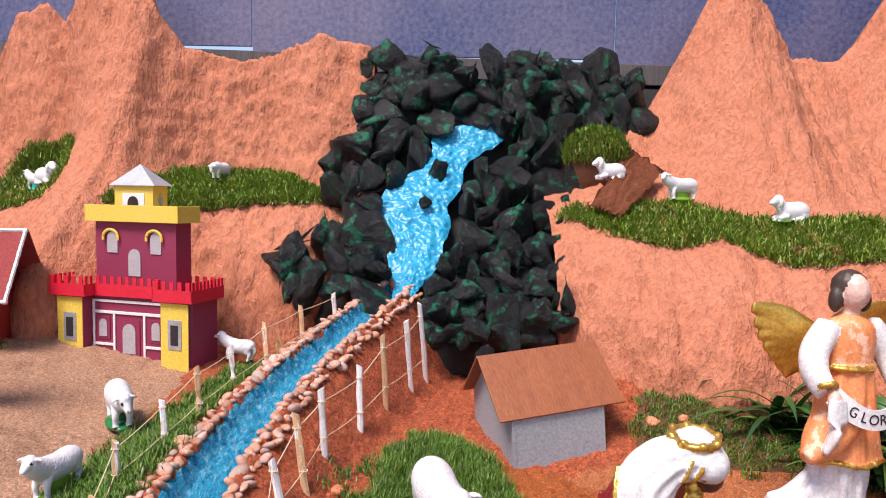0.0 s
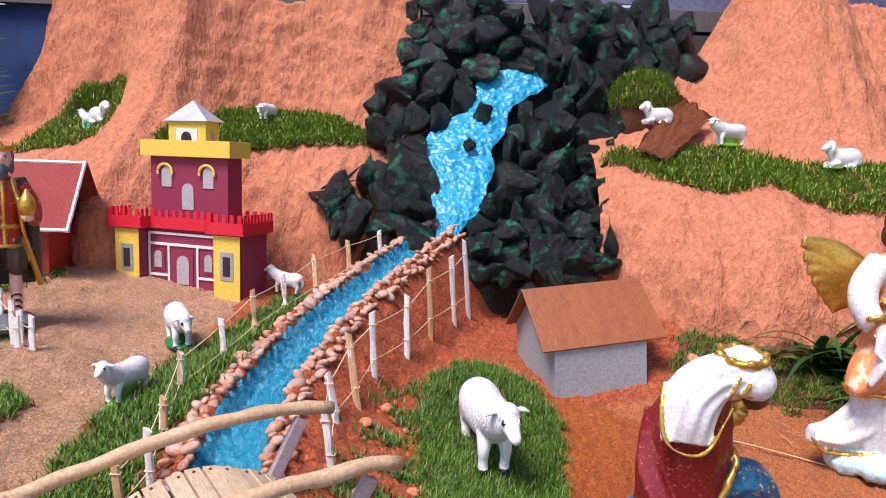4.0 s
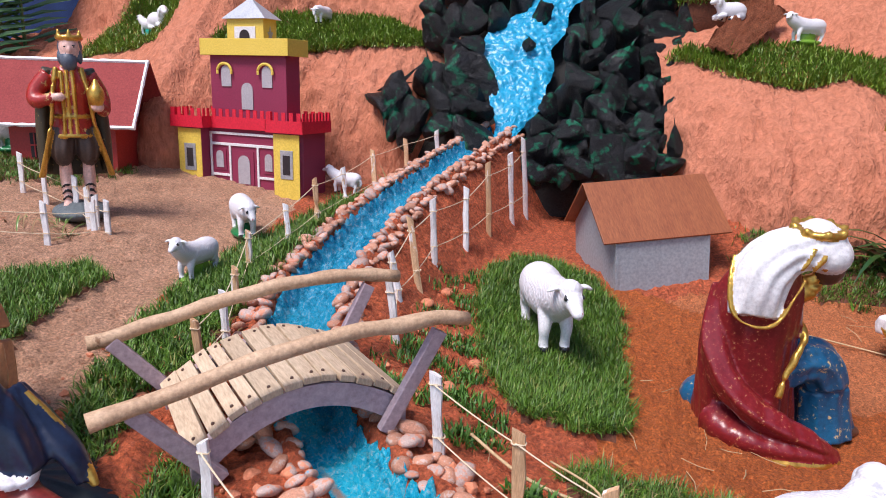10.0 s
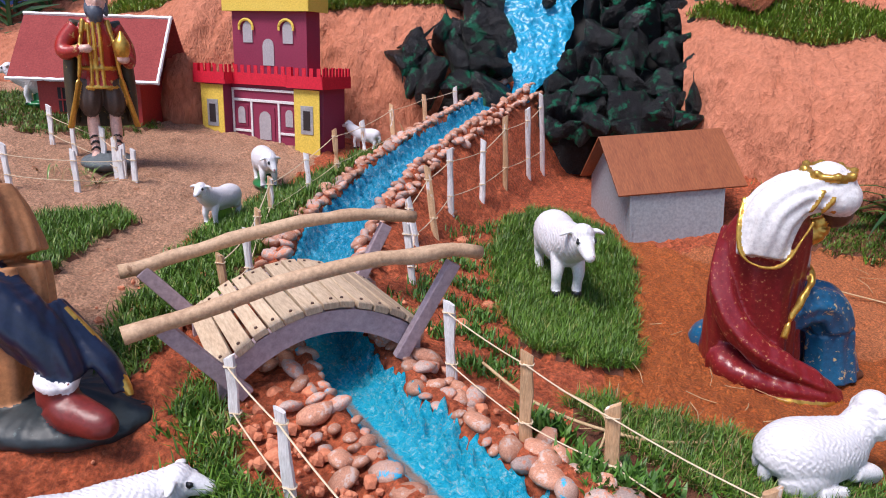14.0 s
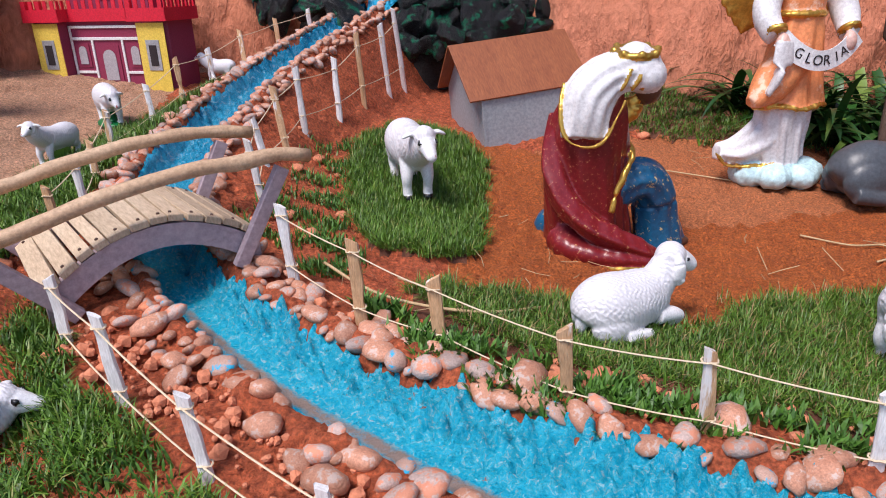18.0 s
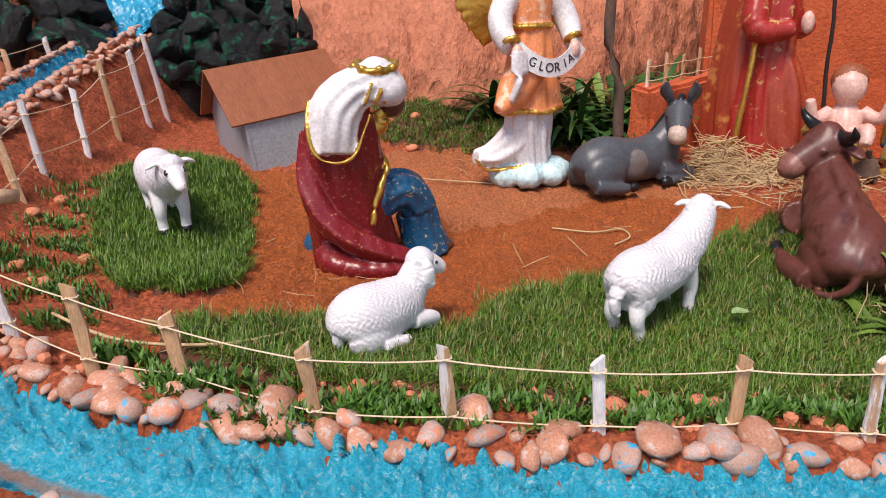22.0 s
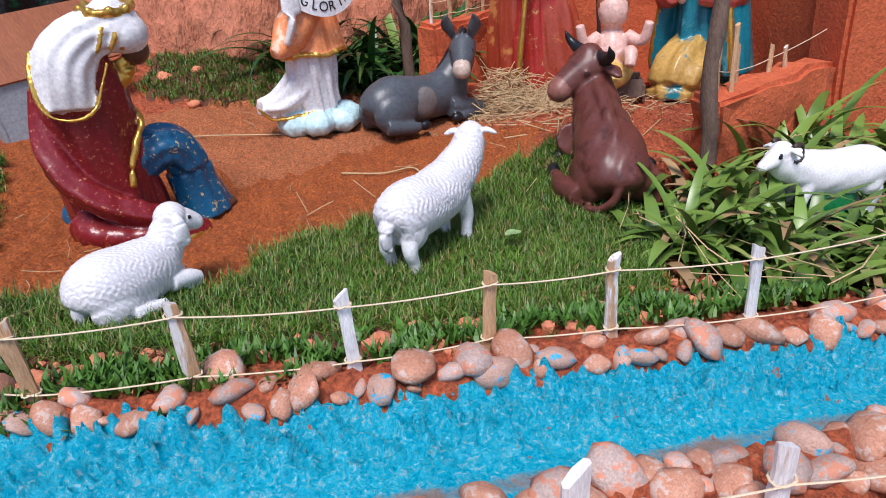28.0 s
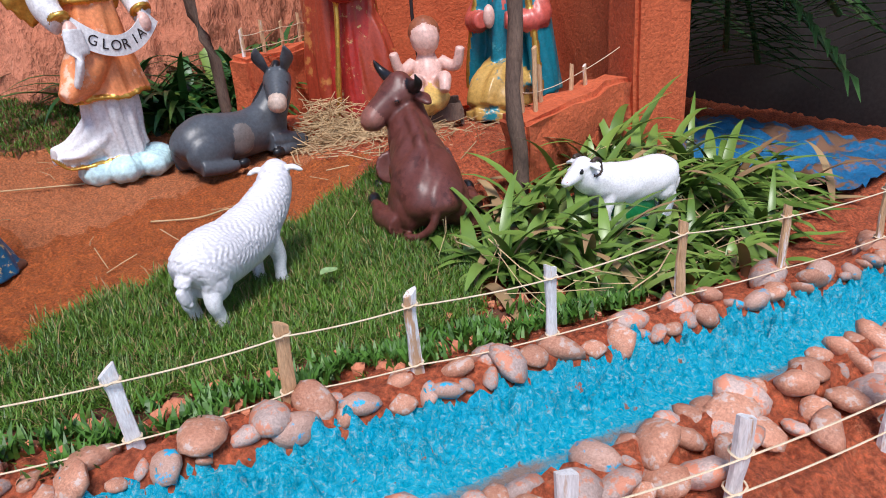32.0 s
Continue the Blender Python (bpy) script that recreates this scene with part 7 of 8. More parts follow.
def angel():
    bm = bmesh.new()
    P, Wt, G, S, H, C = 0, 1, 2, 3, 4, 5
    for x, y, z, r in ((0, 0, 0.030, 0.052), (0.055, -0.01, 0.026, 0.042), (-0.055, 0.012, 0.026, 0.044), (0.03, -0.045, 0.024, 0.036), (-0.03, -0.04, 0.026, 0.036), (0.0, 0.05, 0.026, 0.042)):
        ball(bm, (x * 1.1, y, z), (r * 1.15, r * 1.1, r * 0.85), C)
    # white underskirt streaming back, peach tunic, white sleeves
    skin(bm, [(0.0, 0.0, 0.055), (-0.01, 0, 0.10), (-0.008, 0, 0.16), (0, 0, 0.21)], [(0.052, 0.046), (0.058, 0.048), (0.062, 0.050), (0.058, 0.046)], 20, Wt, flute=(9, 0.08, 0.3), up=(0, 1, 0))
    skin(bm, [(-0.01, 0.0, 0.15), (-0.05, 0.012, 0.105), (-0.10, 0.022, 0.078), (-0.145, 0.026, 0.078)], [(0.045, 0.042), (0.045, 0.040), (0.038, 0.030), (0.022, 0.018)], 16, Wt, flute=(6, 0.10, 0.4))
    skin(bm, [(-0.160, 0.004, 0.082), (-0.13, 0.0, 0.050), (-0.07, -0.02, 0.050), (-0.01, -0.040, 0.058)], 0.0038, 8, G)
    skin(bm, [(0.0, 0, 0.185), (0.0, 0, 0.20), (0.002, 0, 0.26), (0.004, 0, 0.315), (0.002, 0, 0.335)], [(0.086, 0.062), (0.084, 0.060), (0.066, 0.050), (0.052, 0.042), (0.048, 0.04)], 22, P, flute=(8, 0.06, 0.35), up=(0, 1, 0))
    skin(bm, [(-0.02, -0.02, 0.265), (-0.070, -0.030, 0.225), (-0.118, -0.040, 0.198)], [(0.050, 0.036), (0.044, 0.030), (0.016, 0.012)], 14, P)
    skin(bm, [(0.086 * math.cos(a), 0.064 * math.sin(a), 0.186 + 0.004 * math.sin(5 * a)) for a in np.linspace(0, 6.283, 31)], 0.005, 7, G)
    skin(bm, [(0.002, 0, 0.325), (0.0, 0, 0.37), (0, 0, 0.415), (0, 0, 0.44)], [(0.050, 0.040), (0.054, 0.042), (0.050, 0.038), (0.022, 0.020)], 18, P, up=(0, 1, 0))
    skin(bm, [(0.054 * math.cos(a), 0.044 * math.sin(a), 0.328) for a in np.linspace(0, 6.283, 25)], 0.006, 7, G)
    for s in (-1, 1):
        skin(bm, [(s * 0.046, 0, 0.415), (s * 0.084, -0.008, 0.365), (s * 0.095, -0.024, 0.325), (s * 0.088, -0.052, 0.296)], [0.026, 0.029, 0.028, 0.020], 12, Wt)
        skin(bm, [(s * 0.088, -0.050, 0.305), (s * 0.088, -0.054, 0.298)], 0.023, 12, G)
        ball(bm, (s * 0.080, -0.068, 0.284), (0.016, 0.014, 0.016), S)
        # gilt wing: a fan of feathers
        for k in range(7):
            a = 0.42 - 0.13 * k
            ln = 0.175 - 0.017 * k
            q = Vector((s * 0.034, 0.040, 0.378 - 0.009 * k))
            e = q + Vector((s * ln * 0.9 * math.cos(a), 0.035, ln * math.sin(a) * 0.9))
            skin(bm, [q, q.lerp(e, 0.5) + Vector((0, 0.01, 0.012)), e], [(0.022, 0.008), (0.026, 0.007), (0.013, 0.005)], 8, G, up=(0, 1, 0))
    skin(bm, [(-0.080, -0.075, 0.288), (-0.082, -0.078, 0.25), (-0.10, -0.070, 0.215)], [(0.020, 0.008), (0.024, 0.008), (0.010, 0.006)], 10, Wt)
    skin(bm, [(0, 0, 0.43), (0, -0.004, 0.455)], 0.018, 10, S)
    ball(bm, (0, -0.010, 0.486), (0.030, 0.032, 0.040), S)
    ball(bm, (0, 0.006, 0.494), (0.038, 0.036, 0.040), H)
    for s in (-1, 1):
        ball(bm, (s * 0.034, 0.002, 0.468), (0.014, 0.016, 0.028), H)
    for v in bm.verts:
        v.co.z += 0.055 * smooth01(0.186, 0.33, v.co.z)
    m = at(0.925, 1.535, 10, 1.07, 0.0)
    ob = sculpt("angel_statue", bm, [peach_mat, robewhite_mat, gold_mat, skin_mat, hair_mat, cloud_mat], m, 0.0036, "angel statue in peach tunic with gilt wings on a cloud", "statue", "nativity statues", folds(0.0012, 14), 1)
    # the lettered ribbon between its hands
    b = thing("ribbon_banner", m @ Matrix.Translation((0.008, -0.084, 0.288)), "white ribbon banner lettered GLORIA held by the angel", "banner")
    rb = bmesh.new()
    rows = []
    for i in range(25):
        u = i / 24 * 2 - 1
        x, z, y = 0.092 * u, 0.050 * u * u, 0.018 * u * u
        n = Vector((-1.05 * u * 0.092 / 0.092 * 0.9, 0, 1)).normalized()
        rows.append([rb.verts.new(Vector((x, y, z)) + n * h + Vector((0, dy, 0))) for h, dy in ((-0.020, 0), (0.022, 0), (0.022, 0.003), (-0.020, 0.003))])
    for r0, r1 in zip(rows, rows[1:]):
        for k in range(4):
            rb.faces.new((r0[k], r1[k], r1[(k + 1) % 4], r0[(k + 1) % 4]))
    bmesh.ops.recalc_face_normals(rb, faces=rb.faces[:])
    part("cloth", rb, robewhite_mat, b, smooth=False)
    for i, ch in enumerate("GLORIA"):
        u = (-0.62 + 1.24 * i / 5) * 0.94 + (0.03 if ch == "I" else 0)
        cu = bpy.data.curves.new("letter", "FONT")
        cu.body, cu.size, cu.extrude, cu.align_x, cu.align_y = ch, 0.030, 0.0004, "CENTER", "CENTER"
        tmp = new("letter", cu)
        dg = bpy.context.evaluated_depsgraph_get()
        me = bpy.data.meshes.new_from_object(tmp.evaluated_get(dg))
        bpy.data.objects.remove(tmp)
        me.materials.clear()
        me.materials.append(dark_mat)
        lo = new("letter", me)
        lo.parent = b
        lo.matrix_basis = Matrix.Translation((0.092 * u, 0.018 * u * u - 0.0012, 0.050 * u * u + 0.001)) @ turny(-math.degrees(math.atan(1.0 * u * 0.9))) @ turnx(90)
    return ob


angel()


def robed(name, x, y, heading, label, scale, body, cloak, trim, kneel, dz=0.0):
    """A robed statue, standing or kneeling, hands joined."""
    bm = bmesh.new()
    k, q = (0.72, 0.76) if kneel else (1.0, 1.0)
    skin(bm, [(0, 0, 0), (0, 0, 0.05), (-0.004, 0, 0.16 * k), (0, 0, 0.28 * k), (0, 0, 0.38 * k), (0, 0, 0.44 * k), (0, 0, 0.46 * k)], [(a * q, b * q) for a, b in ((0.095, 0.085), (0.09, 0.08), (0.075, 0.068), (0.062, 0.056), (0.066, 0.052), (0.048, 0.04), (0.02, 0.02))], 24, 0, flute=(9, 0.07, 0.3), up=(0, 1, 0))
    skin(bm, [(-0.035, 0, 0.02), (-0.038, 0, 0.16 * k), (-0.030, 0, 0.30 * k), (-0.022, 0, 0.42 * k), (-0.012, 0, 0.47 * k + 0.01)], [(0.112, 0.075), (0.104, 0.068), (0.094, 0.056), (0.074, 0.046), (0.03, 0.028)], 20, 1, up=(0, 1, 0), flute=(8, 0.06, 0.3))
    if kneel:
        for s in (-1, 1):
            skin(bm, [(-0.004, s * 0.020, 0.47 * k + 0.06), (0.0, s * 0.050, 0.47 * k), (0.004, s * 0.078, 0.28 * k), (0.0, s * 0.092, 0.08)], [(0.030, 0.024), (0.034, 0.026), (0.044, 0.026), (0.05, 0.026)], 14, 1)
            skin(bm, [(0.030, s * 0.026, 0.47 * k + 0.07), (0.034, s * 0.056, 0.47 * k), (0.044, s * 0.086, 0.28 * k), (0.046, s * 0.10, 0.09)], 0.006, 8, 2)
        skin(bm, [(0.02, 0, 0.10), (0.085, 0, 0.085), (0.105, 0, 0.03)], [0.07, 0.062, 0.055], 16, 3, flute=(7, 0.10, 0.5))
    else:
        skin(bm, [(0.035, 0, 0.0), (0.040, 0, 0.10), (0.034, 0, 0.20), (0.018, 0, 0.27)], [(0.086, 0.060), (0.078, 0.052), (0.066, 0.042), (0.05, 0.03)], 20, 3, flute=(7, 0.10, 0.5), up=(0, 1, 0))
    for s in (-1, 1):
        skin(bm, [(0, s * 0.055, 0.415 * k), (0.02, s * 0.082, 0.34 * k), (0.075, s * 0.030, 0.33 * k + 0.01)], [0.028, 0.028, 0.018], 12, 0)
        skin(bm, [(0.012, s * 0.062, 0.42 * k), (0.018, s * 0.085, 0.27 * k), (0.006, s * 0.098, 0.12 * k), (-0.01, s * 0.10, 0.03)], 0.007, 8, 2)
    ball(bm, (0.09, 0, 0.33 * k + 0.02), (0.014, 0.014, 0.026), 4)
    z = 0.47 * k
    skin(bm, [(0, 0, z - 0.03), (0.008, 0, z + 0.02)], 0.018, 10, 4)
    ball(bm, (0.014, 0, z + 0.045), (0.032, 0.030, 0.040), 4)
    ball(bm, (-0.008, 0, z + 0.052), (0.042, 0.042, 0.050), 1 if kneel else 5)
    return sculpt(name, bm, [body, cloak, gold_mat, trim, skin_mat, hair_mat], at(x, y, heading, scale, dz), 0.0042, label, "statue", "nativity statues", folds(0.0014, 13), 1)


robed("bearded_father_statue", 1.56, 1.42, -70, "standing robed statue in russet cloak with gold trim and scarlet tunic", 1.15, scarlet_mat, rust_mat, rust_mat, False)
robed("mother_statue", 1.90, 1.14, 190, "kneeling statue in pink robe and turquoise veil with gilt hem", 1.22, pinkrobe_mat, marian_mat, gilthem_mat, True)


def infant():
    bm = bmesh.new()
    ball(bm, (0.02, -0.02, 0.035), (0.075, 0.065, 0.038), 1)
    skin(bm, [(0.0, -0.05, 0.06), (-0.015, -0.04, 0.09)], [0.032, 0.02], 12, 1)
    skin(bm, [(0.0, 0, 0.055), (-0.005, 0, 0.09), (-0.01, 0, 0.125)], [0.033, 0.034, 0.020], 12, 0)
    ball(bm, (0.0, 0, 0.160), (0.033, 0.033, 0.038), 0)
    ball(bm, (-0.012, 0, 0.172), (0.034, 0.036, 0.036), 2)
    for s in (-1, 1):
        skin(bm, [(0.0, s * 0.030, 0.11), (0.025, s * 0.060, 0.10), (0.035, s * 0.072, 0.14)], [0.014, 0.012, 0.010], 9, 0)
        skin(bm, [(0.02, s * 0.018, 0.055), (0.075, s * 0.030, 0.085), (0.10, s * 0.026, 0.06)], [0.018, 0.015, 0.011], 9, 0)
    sculpt("infant_statue", bm, [skin_mat, glazed("straw yellow paint", (0.62, 0.42, 0.12), 0.4), glazed("auburn hair paint", (0.28, 0.09, 0.04), 0.4)], at(1.615, 1.185, -128, 1.2, 0.03), 0.0035, "small infant statue on a straw-coloured cloth in the crib", "statue", "nativity statues")


infant()

# ---- clay stable and planting ----
def clay_block(name, pts, z0, z1, label, rough=0.012, seed=0.0):
    """A hand-plastered clay wall on a footprint."""
    bm = prism(pts, z0, z1)
    bmesh.ops.bevel(bm, geom=bm.edges[:], offset=0.012, segments=2, affect="EDGES")
    bmesh.ops.triangulate(bm, faces=bm.faces[:])
    for lim in (0.3, 0.15, 0.08):
        bmesh.ops.subdivide_edges(bm, edges=[e for e in bm.edges if e.calc_length() > lim], cuts=1)
        bmesh.ops.triangulate(bm, faces=bm.faces[:])
    for v in bm.verts:
        v.co += Vector((noise.noise(v.co * 14), noise.noise(v.co * 14 + Vector((9, 0, 0))), noise.noise(v.co * 14 + Vector((0, 9, 0))))) * rough
    return tagged(part(name, bm, wallclay_mat, smooth=False), label, "wall", kind="structure")


clay_block("wall_crib_west", [(1.29, 1.53), (1.70, 1.72), (1.66, 1.80), (1.26, 1.61)], -0.1, 0.20, "low plastered clay wall of the stable")
clay_block("wall_crib_back", [(1.66, 1.80), (2.35, 1.42), (2.40, 1.50), (1.70, 1.90)], -0.1, 0.95, "orange plastered clay back wall of the stable")
clay_block("wall_crib_side", [(2.02, 0.86), (2.20, 0.84), (2.42, 1.46), (2.28, 1.50)], -0.15, 0.95, "orange plastered clay side wall of the stable")
clay_block("wall_crib_pillar", [(1.90, 0.74), (2.09, 0.70), (2.16, 0.84), (1.98, 0.88)], -0.2, 0.95, "square orange clay pillar of the stable", 0.006)
clay_block("wall_crib_sill", [(1.44, 0.70), (1.93, 0.76), (1.92, 0.85), (1.47, 0.80)], -0.15, 0.092, "low crumbling clay sill of the stable", 0.016)
clay_block("clay_step", [(1.30, 1.42), (1.42, 1.40), (1.44, 1.52), (1.30, 1.54)], -0.1, 0.03, "rough clay footing beside the donkey", 0.018)


def pole(name, a, b, r, label, mat=bark_mat, seed=0):
    bm = bmesh.new()
    a, b = Vector(a), Vector(b)
    n = 14
    pts = [a.lerp(b, i / n) + Vector((noise.noise(Vector((i * 0.4, seed, 0))), noise.noise(Vector((i * 0.4, seed, 5))), 0)) * r * 1.1 for i in range(n + 1)]
    loft(bm, pts, [r * (1 - 0.15 * i / n) * (1 + 0.16 * noise.noise(Vector((i * 1.1, seed, 9)))) for i in range(n + 1)], 10)
    return tagged(part(name, bm, mat, smooth=True), label, "pole", "stable poles")


pole("branch_pole", (1.43, 0.715, gz(1.43, 0.715) - 0.02), (1.47, 0.74, 0.80), 0.017, "upright bark-covered branch pole of the stable", bark_mat, 1)
pole("branch_pole", (1.245, 1.60, gz(1.245, 1.60) - 0.02), (1.17, 1.64, 0.80), 0.016, "upright bark-covered branch pole at the low wall", bark_mat, 2)
pole("dark_staff", (1.82, 1.45, gz(1.82, 1.45) - 0.02), (1.80, 1.46, 0.62), 0.006, "thin dark staff leaning by the back wall", dark_mat, 3)
f = thing("little_fence", pose(0, 0, 0), "tiny twig fence on top of the low wall", "fence", "stick fences")
tops = []
for i in range(5):
    x, y = 1.30 + 0.085 * i, 1.575 + 0.04 * i
    stake(f, (x, y, 0.17), (x + 0.004, y, 0.275 + 0.012 * (i % 2)), 0.0055, stake_mat, 80 + i)
    tops.append((x, y, 0.27))
for h in (-0.012, -0.05):
    run_string(f, [(x, y - 0.006, z + h) for x, y, z in tops], 0.0012)
g = thing("twig_fence", pose(0, 0, 0), "broken twig fence along the clay sill", "fence", "stick fences")
for i, (x, y, h) in enumerate(((1.50, 0.76, 0.20), (1.52, 0.74, 0.22), (1.60, 0.79, 0.17), (1.72, 0.80, 0.15), (1.78, 0.80, 0.14))):
    stake(g, (x, y, 0.05), (x + 0.012 * math.sin(i * 3), y, h), 0.0055, stake_mat, 90 + i)
run_string(g, [(1.50, 0.755, 0.13), (1.60, 0.785, 0.115), (1.72, 0.80, 0.12), (1.92, 0.80, 0.16)], 0.001)


def ribbon(bm, pts, widths, thick=0.0006, mat=0, fold=0.25):
    """A leaf blade along pts, creased along its middle."""
    rows = []
    for i, p in enumerate(pts):
        d = (pts[min(i + 1, len(pts) - 1)] - pts[max(i - 1, 0)]).normalized()
        s = d.cross(Vector((0, 0, 1)))
        s = s.normalized() if s.length > 1e-4 else Vector((1, 0, 0))
        n = s.cross(d).normalized()
        w = widths[i]
        rows.append([bm.verts.new(p - s * w + n * w * fold), bm.verts.new(p), bm.verts.new(p + s * w + n * w * fold)])
    for r0, r1 in zip(rows, rows[1:]):
        for k in range(2):
            f = bm.faces.new((r0[k], r0[k + 1], r1[k + 1], r1[k]))
            f.material_index = mat
    return bm


def clump(name, x, y, n, length, width, label, mats, seed, spread_=0.03, upright=0.5, dry=0.12):
    rs = random.Random(seed)
    bm = bmesh.new()
    for _ in range(n):
        a = rs.uniform(0, 2 * math.pi)
        b = Vector((rs.gauss(0, spread_), rs.gauss(0, spread_), 0))
        ln = length * rs.uniform(0.5, 1.15)
        el = rs.uniform(upright, 1.35)
        p, pts = Vector(b), []
        d = Vector((math.cos(a) * math.cos(el), math.sin(a) * math.cos(el), math.sin(el)))
        bend = rs.uniform(0.12, 0.30)
        m = 8
        for i in range(m + 1):
            pts.append(Vector(p))
            p = p + d * ln / m
            d = (d + Vector((math.cos(a) * 0.05, math.sin(a) * 0.05, -bend))).normalized()
            if p.z < 0.006:
                p.z = 0.006
        w = width * rs.uniform(0.6, 1.2)
        ws = [w * min(1.0, 0.45 + 0.5 * i / 2) * (1 - (i / m) ** 2.5) + 0.0004 for i in range(m + 1)]
        ribbon(bm, pts, ws, mat=1 if rs.random() < dry else 0)
    ob = part(name, bm, mats, smooth=True)
    ob.matrix_basis = pose(x, y, gz(x, y) - 0.004)
    return tagged(ob, label, "plant", "grass clumps")


BROAD = [broad_mat, dry_mat]
rs_ = random.Random(21)
for i, (x, y, n, ln, w) in enumerate(((1.22, 0.56, 34, 0.19, 0.0085), (1.30, 0.48, 34, 0.19, 0.009), (1.34, 0.62, 30, 0.20, 0.009), (1.42, 0.60, 26, 0.18, 0.009), (1.27, 0.40, 24, 0.15, 0.008), (1.44, 0.40, 30, 0.17, 0.008),
                                      (1.58, 0.42, 30, 0.19, 0.009), (1.66, 0.56, 34, 0.22, 0.009), (1.72, 0.68, 30, 0.26, 0.009), (1.60, 0.66, 26, 0.2, 0.009), (1.80, 0.48, 30, 0.22, 0.009), (1.86, 0.64, 26, 0.26, 0.010), (1.96, 0.54, 30, 0.24, 0.009),
                                      (1.74, 0.36, 26, 0.17, 0.008), (1.55, 0.33, 24, 0.14, 0.007), (1.38, 0.33, 20, 0.12, 0.007), (2.05, 0.42, 26, 0.2, 0.009))):
    clump("broad_grass_clump", x, y, int(n * 1.9), ln * 1.08, w * 1.6, "clump of broad-bladed grass with some dry leaves", BROAD, 100 + i, 0.04, 0.25, 0.16)
for i, (x, y) in enumerate(((1.16, 1.78), (1.28, 1.74), (1.40, 1.78), (1.10, 1.90), (1.24, 1.92), (1.38, 1.95), (1.52, 1.92), (1.62, 2.0), (1.02, 1.98), (1.74, 1.98))):
    clump("shade_plant", x, y, 34, 0.30, 0.016, "dark green leafy plant growing behind the clay wall", [plant_mat, broad_mat], 140 + i, 0.035, 0.7, 0.12)
clump("tall_grass_blade", 1.88, 0.63, 3, 0.52, 0.010, "single tall arching grass blades by the pillar", BROAD, 171, 0.01, 1.2, 0.0)
clump("dry_grass_tuft", -0.52, 2.42, 46, 0.16, 0.0016, "tuft of thin dry grass among the rocks", [dry_mat, broad_mat], 172, 0.05, 0.3, 0.3)
clump("pond_reeds", -1.36, 1.66, 26, 0.09, 0.002, "yellowing reeds in the fenced pond", [dry_mat, broad_mat], 173, 0.05, 0.8, 0.5)
clump("pond_reeds", -1.26, 1.60, 18, 0.08, 0.002, "yellowing reeds in the fenced pond", [dry_mat, broad_mat], 174, 0.03, 0.8, 0.5)


# ---- straw ----
def straws(name, n, place, length, r, label, seed):
    rs = random.Random(seed)
    bm = bmesh.new()
    for _ in range(n):
        x, y, z = place(rs)
        a, e = rs.uniform(0, 6.283), rs.gauss(0.0, 0.35)
        ln = length * rs.uniform(0.4, 1.2)
        d = Vector((math.cos(a) * math.cos(e), math.sin(a) * math.cos(e), math.sin(e)))
        c = Vector((x, y, z))
        k = d.cross(Vector((0, 0, 1))) * rs.uniform(-0.15, 0.15) * ln
        loft(bm, [c - d * ln / 2, c + k, c + d * ln / 2], r * rs.uniform(0.6, 1.3), 4)
    return tagged(part(name, bm, straw_mat), label, "straw", kind="stuff")


def crib_bed(rs):
    x, y = rs.gauss(1.52, 0.10), rs.gauss(1.24, 0.10)
    return x, y, gz(x, y) + rs.uniform(0.0, 0.05) * math.exp(-((x - 1.5) ** 2 + (y - 1.28) ** 2) / 0.02)


def heap(rs):
    x, y = rs.gauss(1.40, 0.05), rs.gauss(1.36, 0.07)
    return x, y, gz(x, y) + rs.uniform(0.0, 0.11) * math.exp(-((x - 1.42) ** 2 + (y - 1.40) ** 2) / 0.01)


def litter(rs):
    x, y = rs.uniform(-0.1, 1.2), rs.uniform(0.72, 1.75)
    return x, y, gz(x, y) + 0.012


def edge_litter(rs):
    x, y = rs.uniform(1.1, 2.0), rs.uniform(0.32, 0.7)
    return x, y, gz(x, y) + rs.uniform(0.01, 0.06)


straws("crib_straw", 700, crib_bed, 0.12, 0.0012, "loose straw bedding under the infant", 1)
straws("straw_heap", 420, heap, 0.13, 0.0013, "heap of dry straw beside the low wall", 2)
straws("loose_straw", 60, litter, 0.07, 0.0007, "stray straws lying on sand and turf", 3)
straws("dead_stalks", 90, edge_litter, 0.14, 0.0011, "dead stalks among the broad grass", 4)


def twig(pts, r, label, mat=straw_mat):
    bm = bmesh.new()
    p = spline([(*q, 0) for q in pts], 6)
    loft(bm, [Vector(q[:3]) for q in p], r, 6)
    return tagged(part("dry_stalk", bm, mat, smooth=True), label, "stalk", "dry stalks")


def down(x, y, h=0.006):
    return (x, y, gz(x, y) + h)


twig([down(0.84, 1.22), down(0.92, 1.17), down(0.99, 1.17), down(0.985, 1.12), down(0.93, 1.09)], 0.0022, "bent dry stalk lying on the damp sand")
twig([down(0.48, 1.60), down(0.60, 1.62), down(0.74, 1.58), down(0.85, 1.52)], 0.002, "long dry vine lying across the sand")
twig([down(-0.12, 0.88, 0.03), down(-0.02, 0.80, 0.02), down(0.12, 0.78, 0.02), down(0.24, 0.83, 0.012)], 0.0026, "long curved dry stalk beside the fence")
twig([down(0.05, 0.70, 0.02), down(0.06, 0.76, 0.05), down(0.0, 0.86, 0.03)], 0.0018, "thin dry stalk leaning on the fence")
twig([(1.20, 0.80, gz(1.2, 0.8) + 0.02), (1.27, 0.84, 0.06), (1.32, 0.90, 0.10)], 0.002, "pale dry blade draped over the ox")
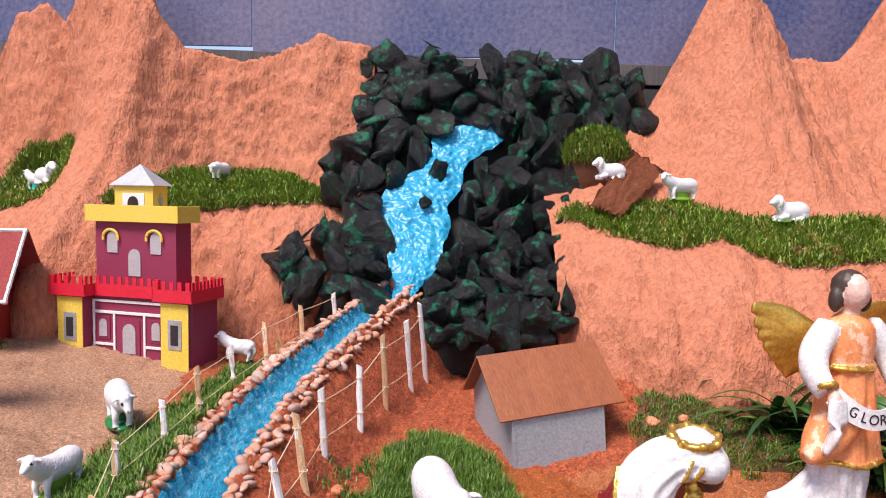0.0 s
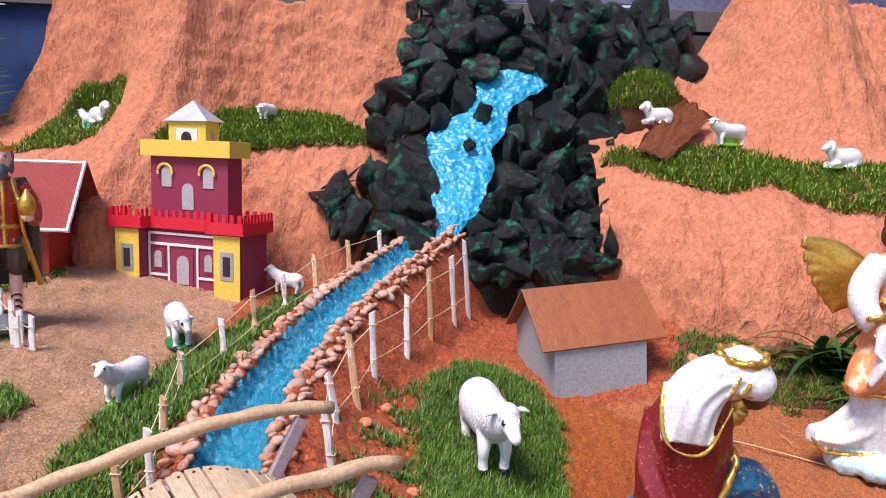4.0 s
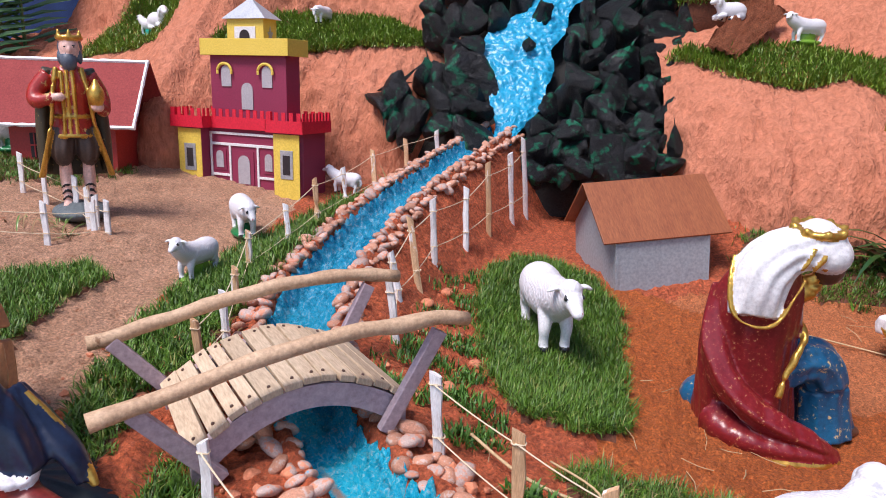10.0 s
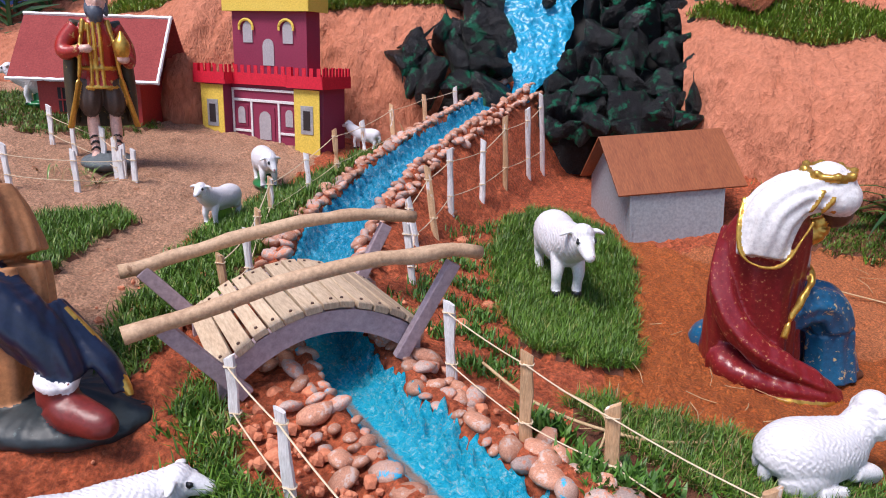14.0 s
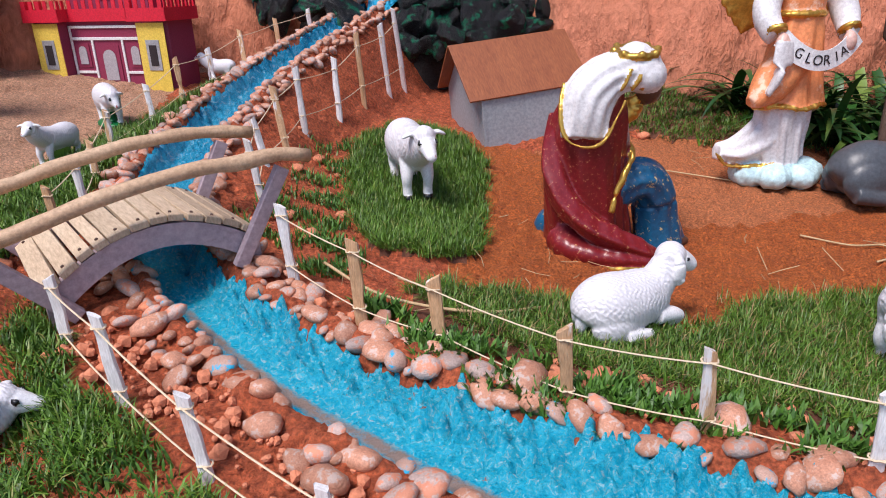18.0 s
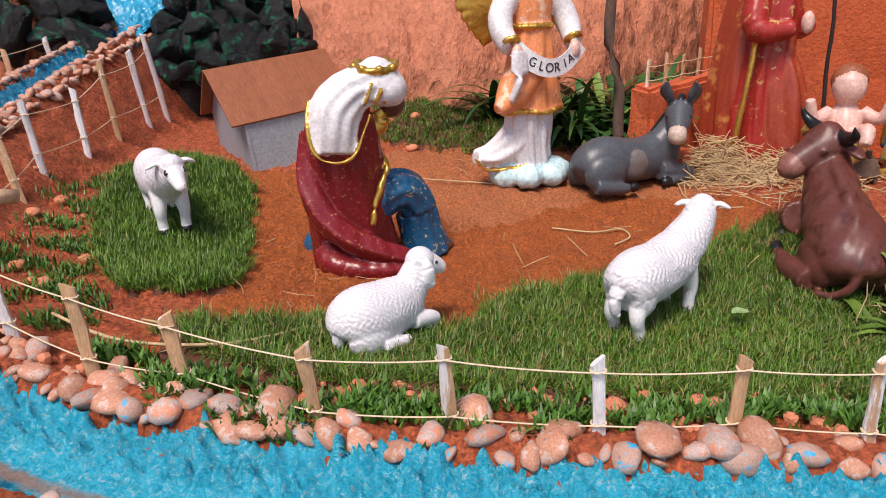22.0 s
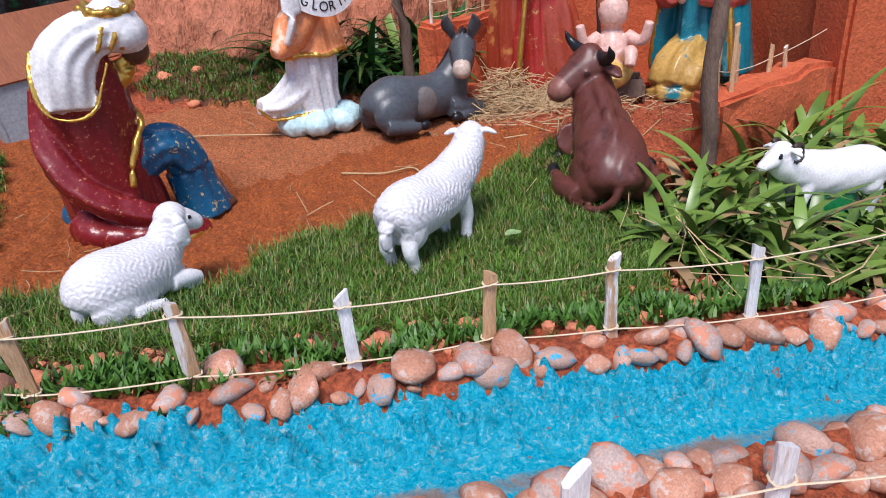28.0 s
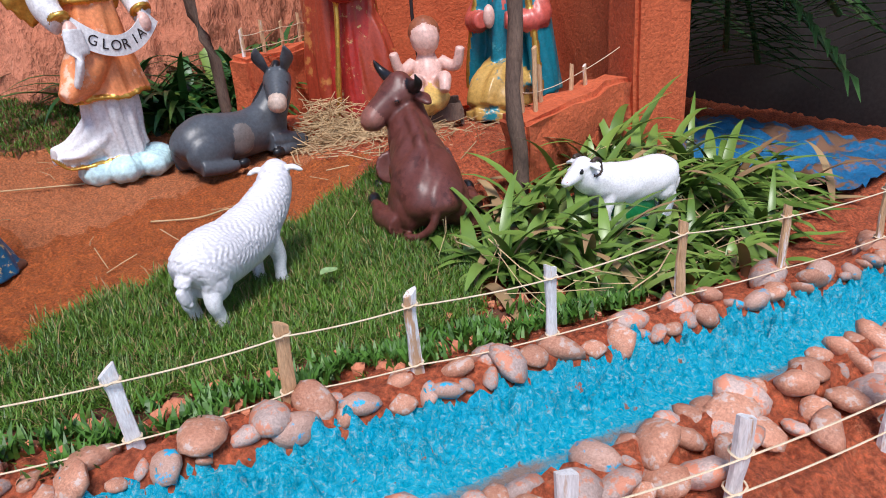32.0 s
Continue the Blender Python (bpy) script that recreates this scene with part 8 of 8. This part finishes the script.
leaf = ribbon(bmesh.new(), [Vector((0.018 * (i / 6 - 0.5) * 2, 0.002 * math.sin(i), 0.002)) for i in range(7)], [0.001 + 0.009 * math.sin(math.pi * i / 6) for i in range(7)])
lf = part("fallen_leaf", leaf, glazed("pale leaf", (0.24, 0.36, 0.15), 0.6))
lf.matrix_basis = pose(0.93, 0.69, gz(0.93, 0.69) + 0.042, 6, 4, 10)
tagged(lf, "pale green fallen leaf on the lawn", "leaf")
for x, y, r, m, lab in ((1.10, 2.05, 0.022, white_mat, "pale grey stone at the foot of the hill"), (1.02, 2.00, 0.017, clod_mat, "small reddish stone on the back turf"), (0.95, 1.93, 0.014, clod_mat, "small reddish stone on the back turf")):
    b = bmesh.new()
    bmesh.ops.create_icosphere(b, subdivisions=2, radius=r)
    for v in b.verts:
        v.co *= 1 + 0.3 * noise.noise(v.co * 50)
    ob = part("stone", b, m, smooth=True)
    ob.matrix_basis = pose(x, y, gz(x, y) + r * 0.6)
    tagged(ob, lab, "stone", "stones by the hill")
crib = thing("manger", pose(1.60, 1.20, gz(1.60, 1.20), 0, 0, -40), "low wooden manger filled with straw", "manger")
for y in (-0.06, 0.06):
    part("side_board", box(-0.10, y - 0.004, 0.0, 0.10, y + 0.004, 0.045, 0.001, turn=turnx(-12 if y < 0 else 12)), bark_mat, crib)
for x in (-0.10, 0.10):
    part("end_board", box(x - 0.004, -0.06, 0.0, x + 0.004, 0.06, 0.042, 0.001), bark_mat, crib)

# ---- beyond the stable: tarpaulin, palm leaves, added dark walls ----
tarp = bmesh.new()
rows = [[tarp.verts.new((2.14 + 0.028 * i, 0.30 + 0.026 * j, gz(2.14 + 0.028 * i, 0.30 + 0.026 * j) + 0.035 + 0.035 * noise.fractal(Vector((i * 0.35, j * 0.35, 1)), 1, 2, 3))) for i in range(24)] for j in range(26)]
for r0, r1 in zip(rows, rows[1:]):
    for a, b, c, d in zip(r0, r0[1:], r1[1:], r1):
        tarp.faces.new((a, b, c, d))
tagged(part("blue_tarpaulin", tarp, tarp_mat, smooth=True), "crumpled blue plastic tarpaulin with brown mud stains", "tarpaulin")


def palm(x, y, z, heading, tilt, label, seed, n=26, length=0.9):
    rs = random.Random(seed)
    bm = bmesh.new()
    for i in range(n):
        u = i / n
        c = Vector((u * length, 0, 0.25 * length * math.sin(2.2 * u)))
        for s in (-1, 1):
            ln = 0.34 * length * (1 - 0.6 * u) * rs.uniform(0.8, 1.1)
            d = Vector((0.55, s, -0.25 - 0.2 * rs.random())).normalized()
            ribbon(bm, [c, c + d * ln * 0.5 + Vector((0, 0, 0.02)), c + d * ln], [0.006, 0.012, 0.001], fold=0.35)
    loft(bm, [(u * length, 0, 0.25 * length * math.sin(2.2 * u)) for u in np.linspace(0, 1, 12)], [0.012 * (1 - 0.8 * u) for u in np.linspace(0, 1, 12)], 6)
    ob = part("palm_frond", bm, palm_mat)
    ob.matrix_basis = pose(x, y, z, 0, tilt, heading)
    return tagged(ob, label, "palm frond", "palm fronds")


for i, (x, y, z, h, t) in enumerate(((2.95, 0.9, -0.05, 195, -12), (3.1, 0.7, 0.1, 175, -4), (3.0, 1.2, 0.1, 200, 0), (3.1, 0.4, 0.0, 165, -8), (2.9, 1.4, 0.1, 215, -15), (3.1, 1.0, 0.35, 185, 14), (3.1, 0.8, 0.25, 165, 8), (2.9, 0.6, -0.05, 150, -20), (3.1, 1.2, 0.3, 190, 16), (3.1, 0.55, 0.2, 178, 6), (2.9, 1.0, 0.0, 205, -6), (3.1, 1.5, 0.3, 210, 10))):
    palm(x, y, z, h, t, "dark green drooping palm frond beside the stable", 60 + i)
for i, (x, y, z, h, t) in enumerate(((-2.85, 3.3, 0.55, 60, -55), (-2.75, 3.15, 0.5, 85, -62), (-3.1, 3.2, 0.5, 40, -50), (-2.7, 3.4, 0.6, 100, -65), (-2.95, 3.0, 0.4, 70, -70), (-2.9, 3.2, 0.7, 30, -62), (-2.8, 3.35, 0.75, 140, -70))):
    palm(x, y, z, h, t, "dark palm frond standing behind the hill", 80 + i)
# added walls: their dark colour paints in the gloom behind palms and hill
tagged(part("wall_east", box(3.2, -0.6, -0.4, 3.3, 4.2, 3.2), gloom_mat), "added near-black wall standing in for the gloom beyond the palms", "wall", kind="structure")
tagged(part("wall_west", box(-4.2, 1.0, -0.4, -4.1, 4.2, 2.0), gloom_mat), "added near-black wall standing in for the gloom beyond the hill", "wall", kind="structure")
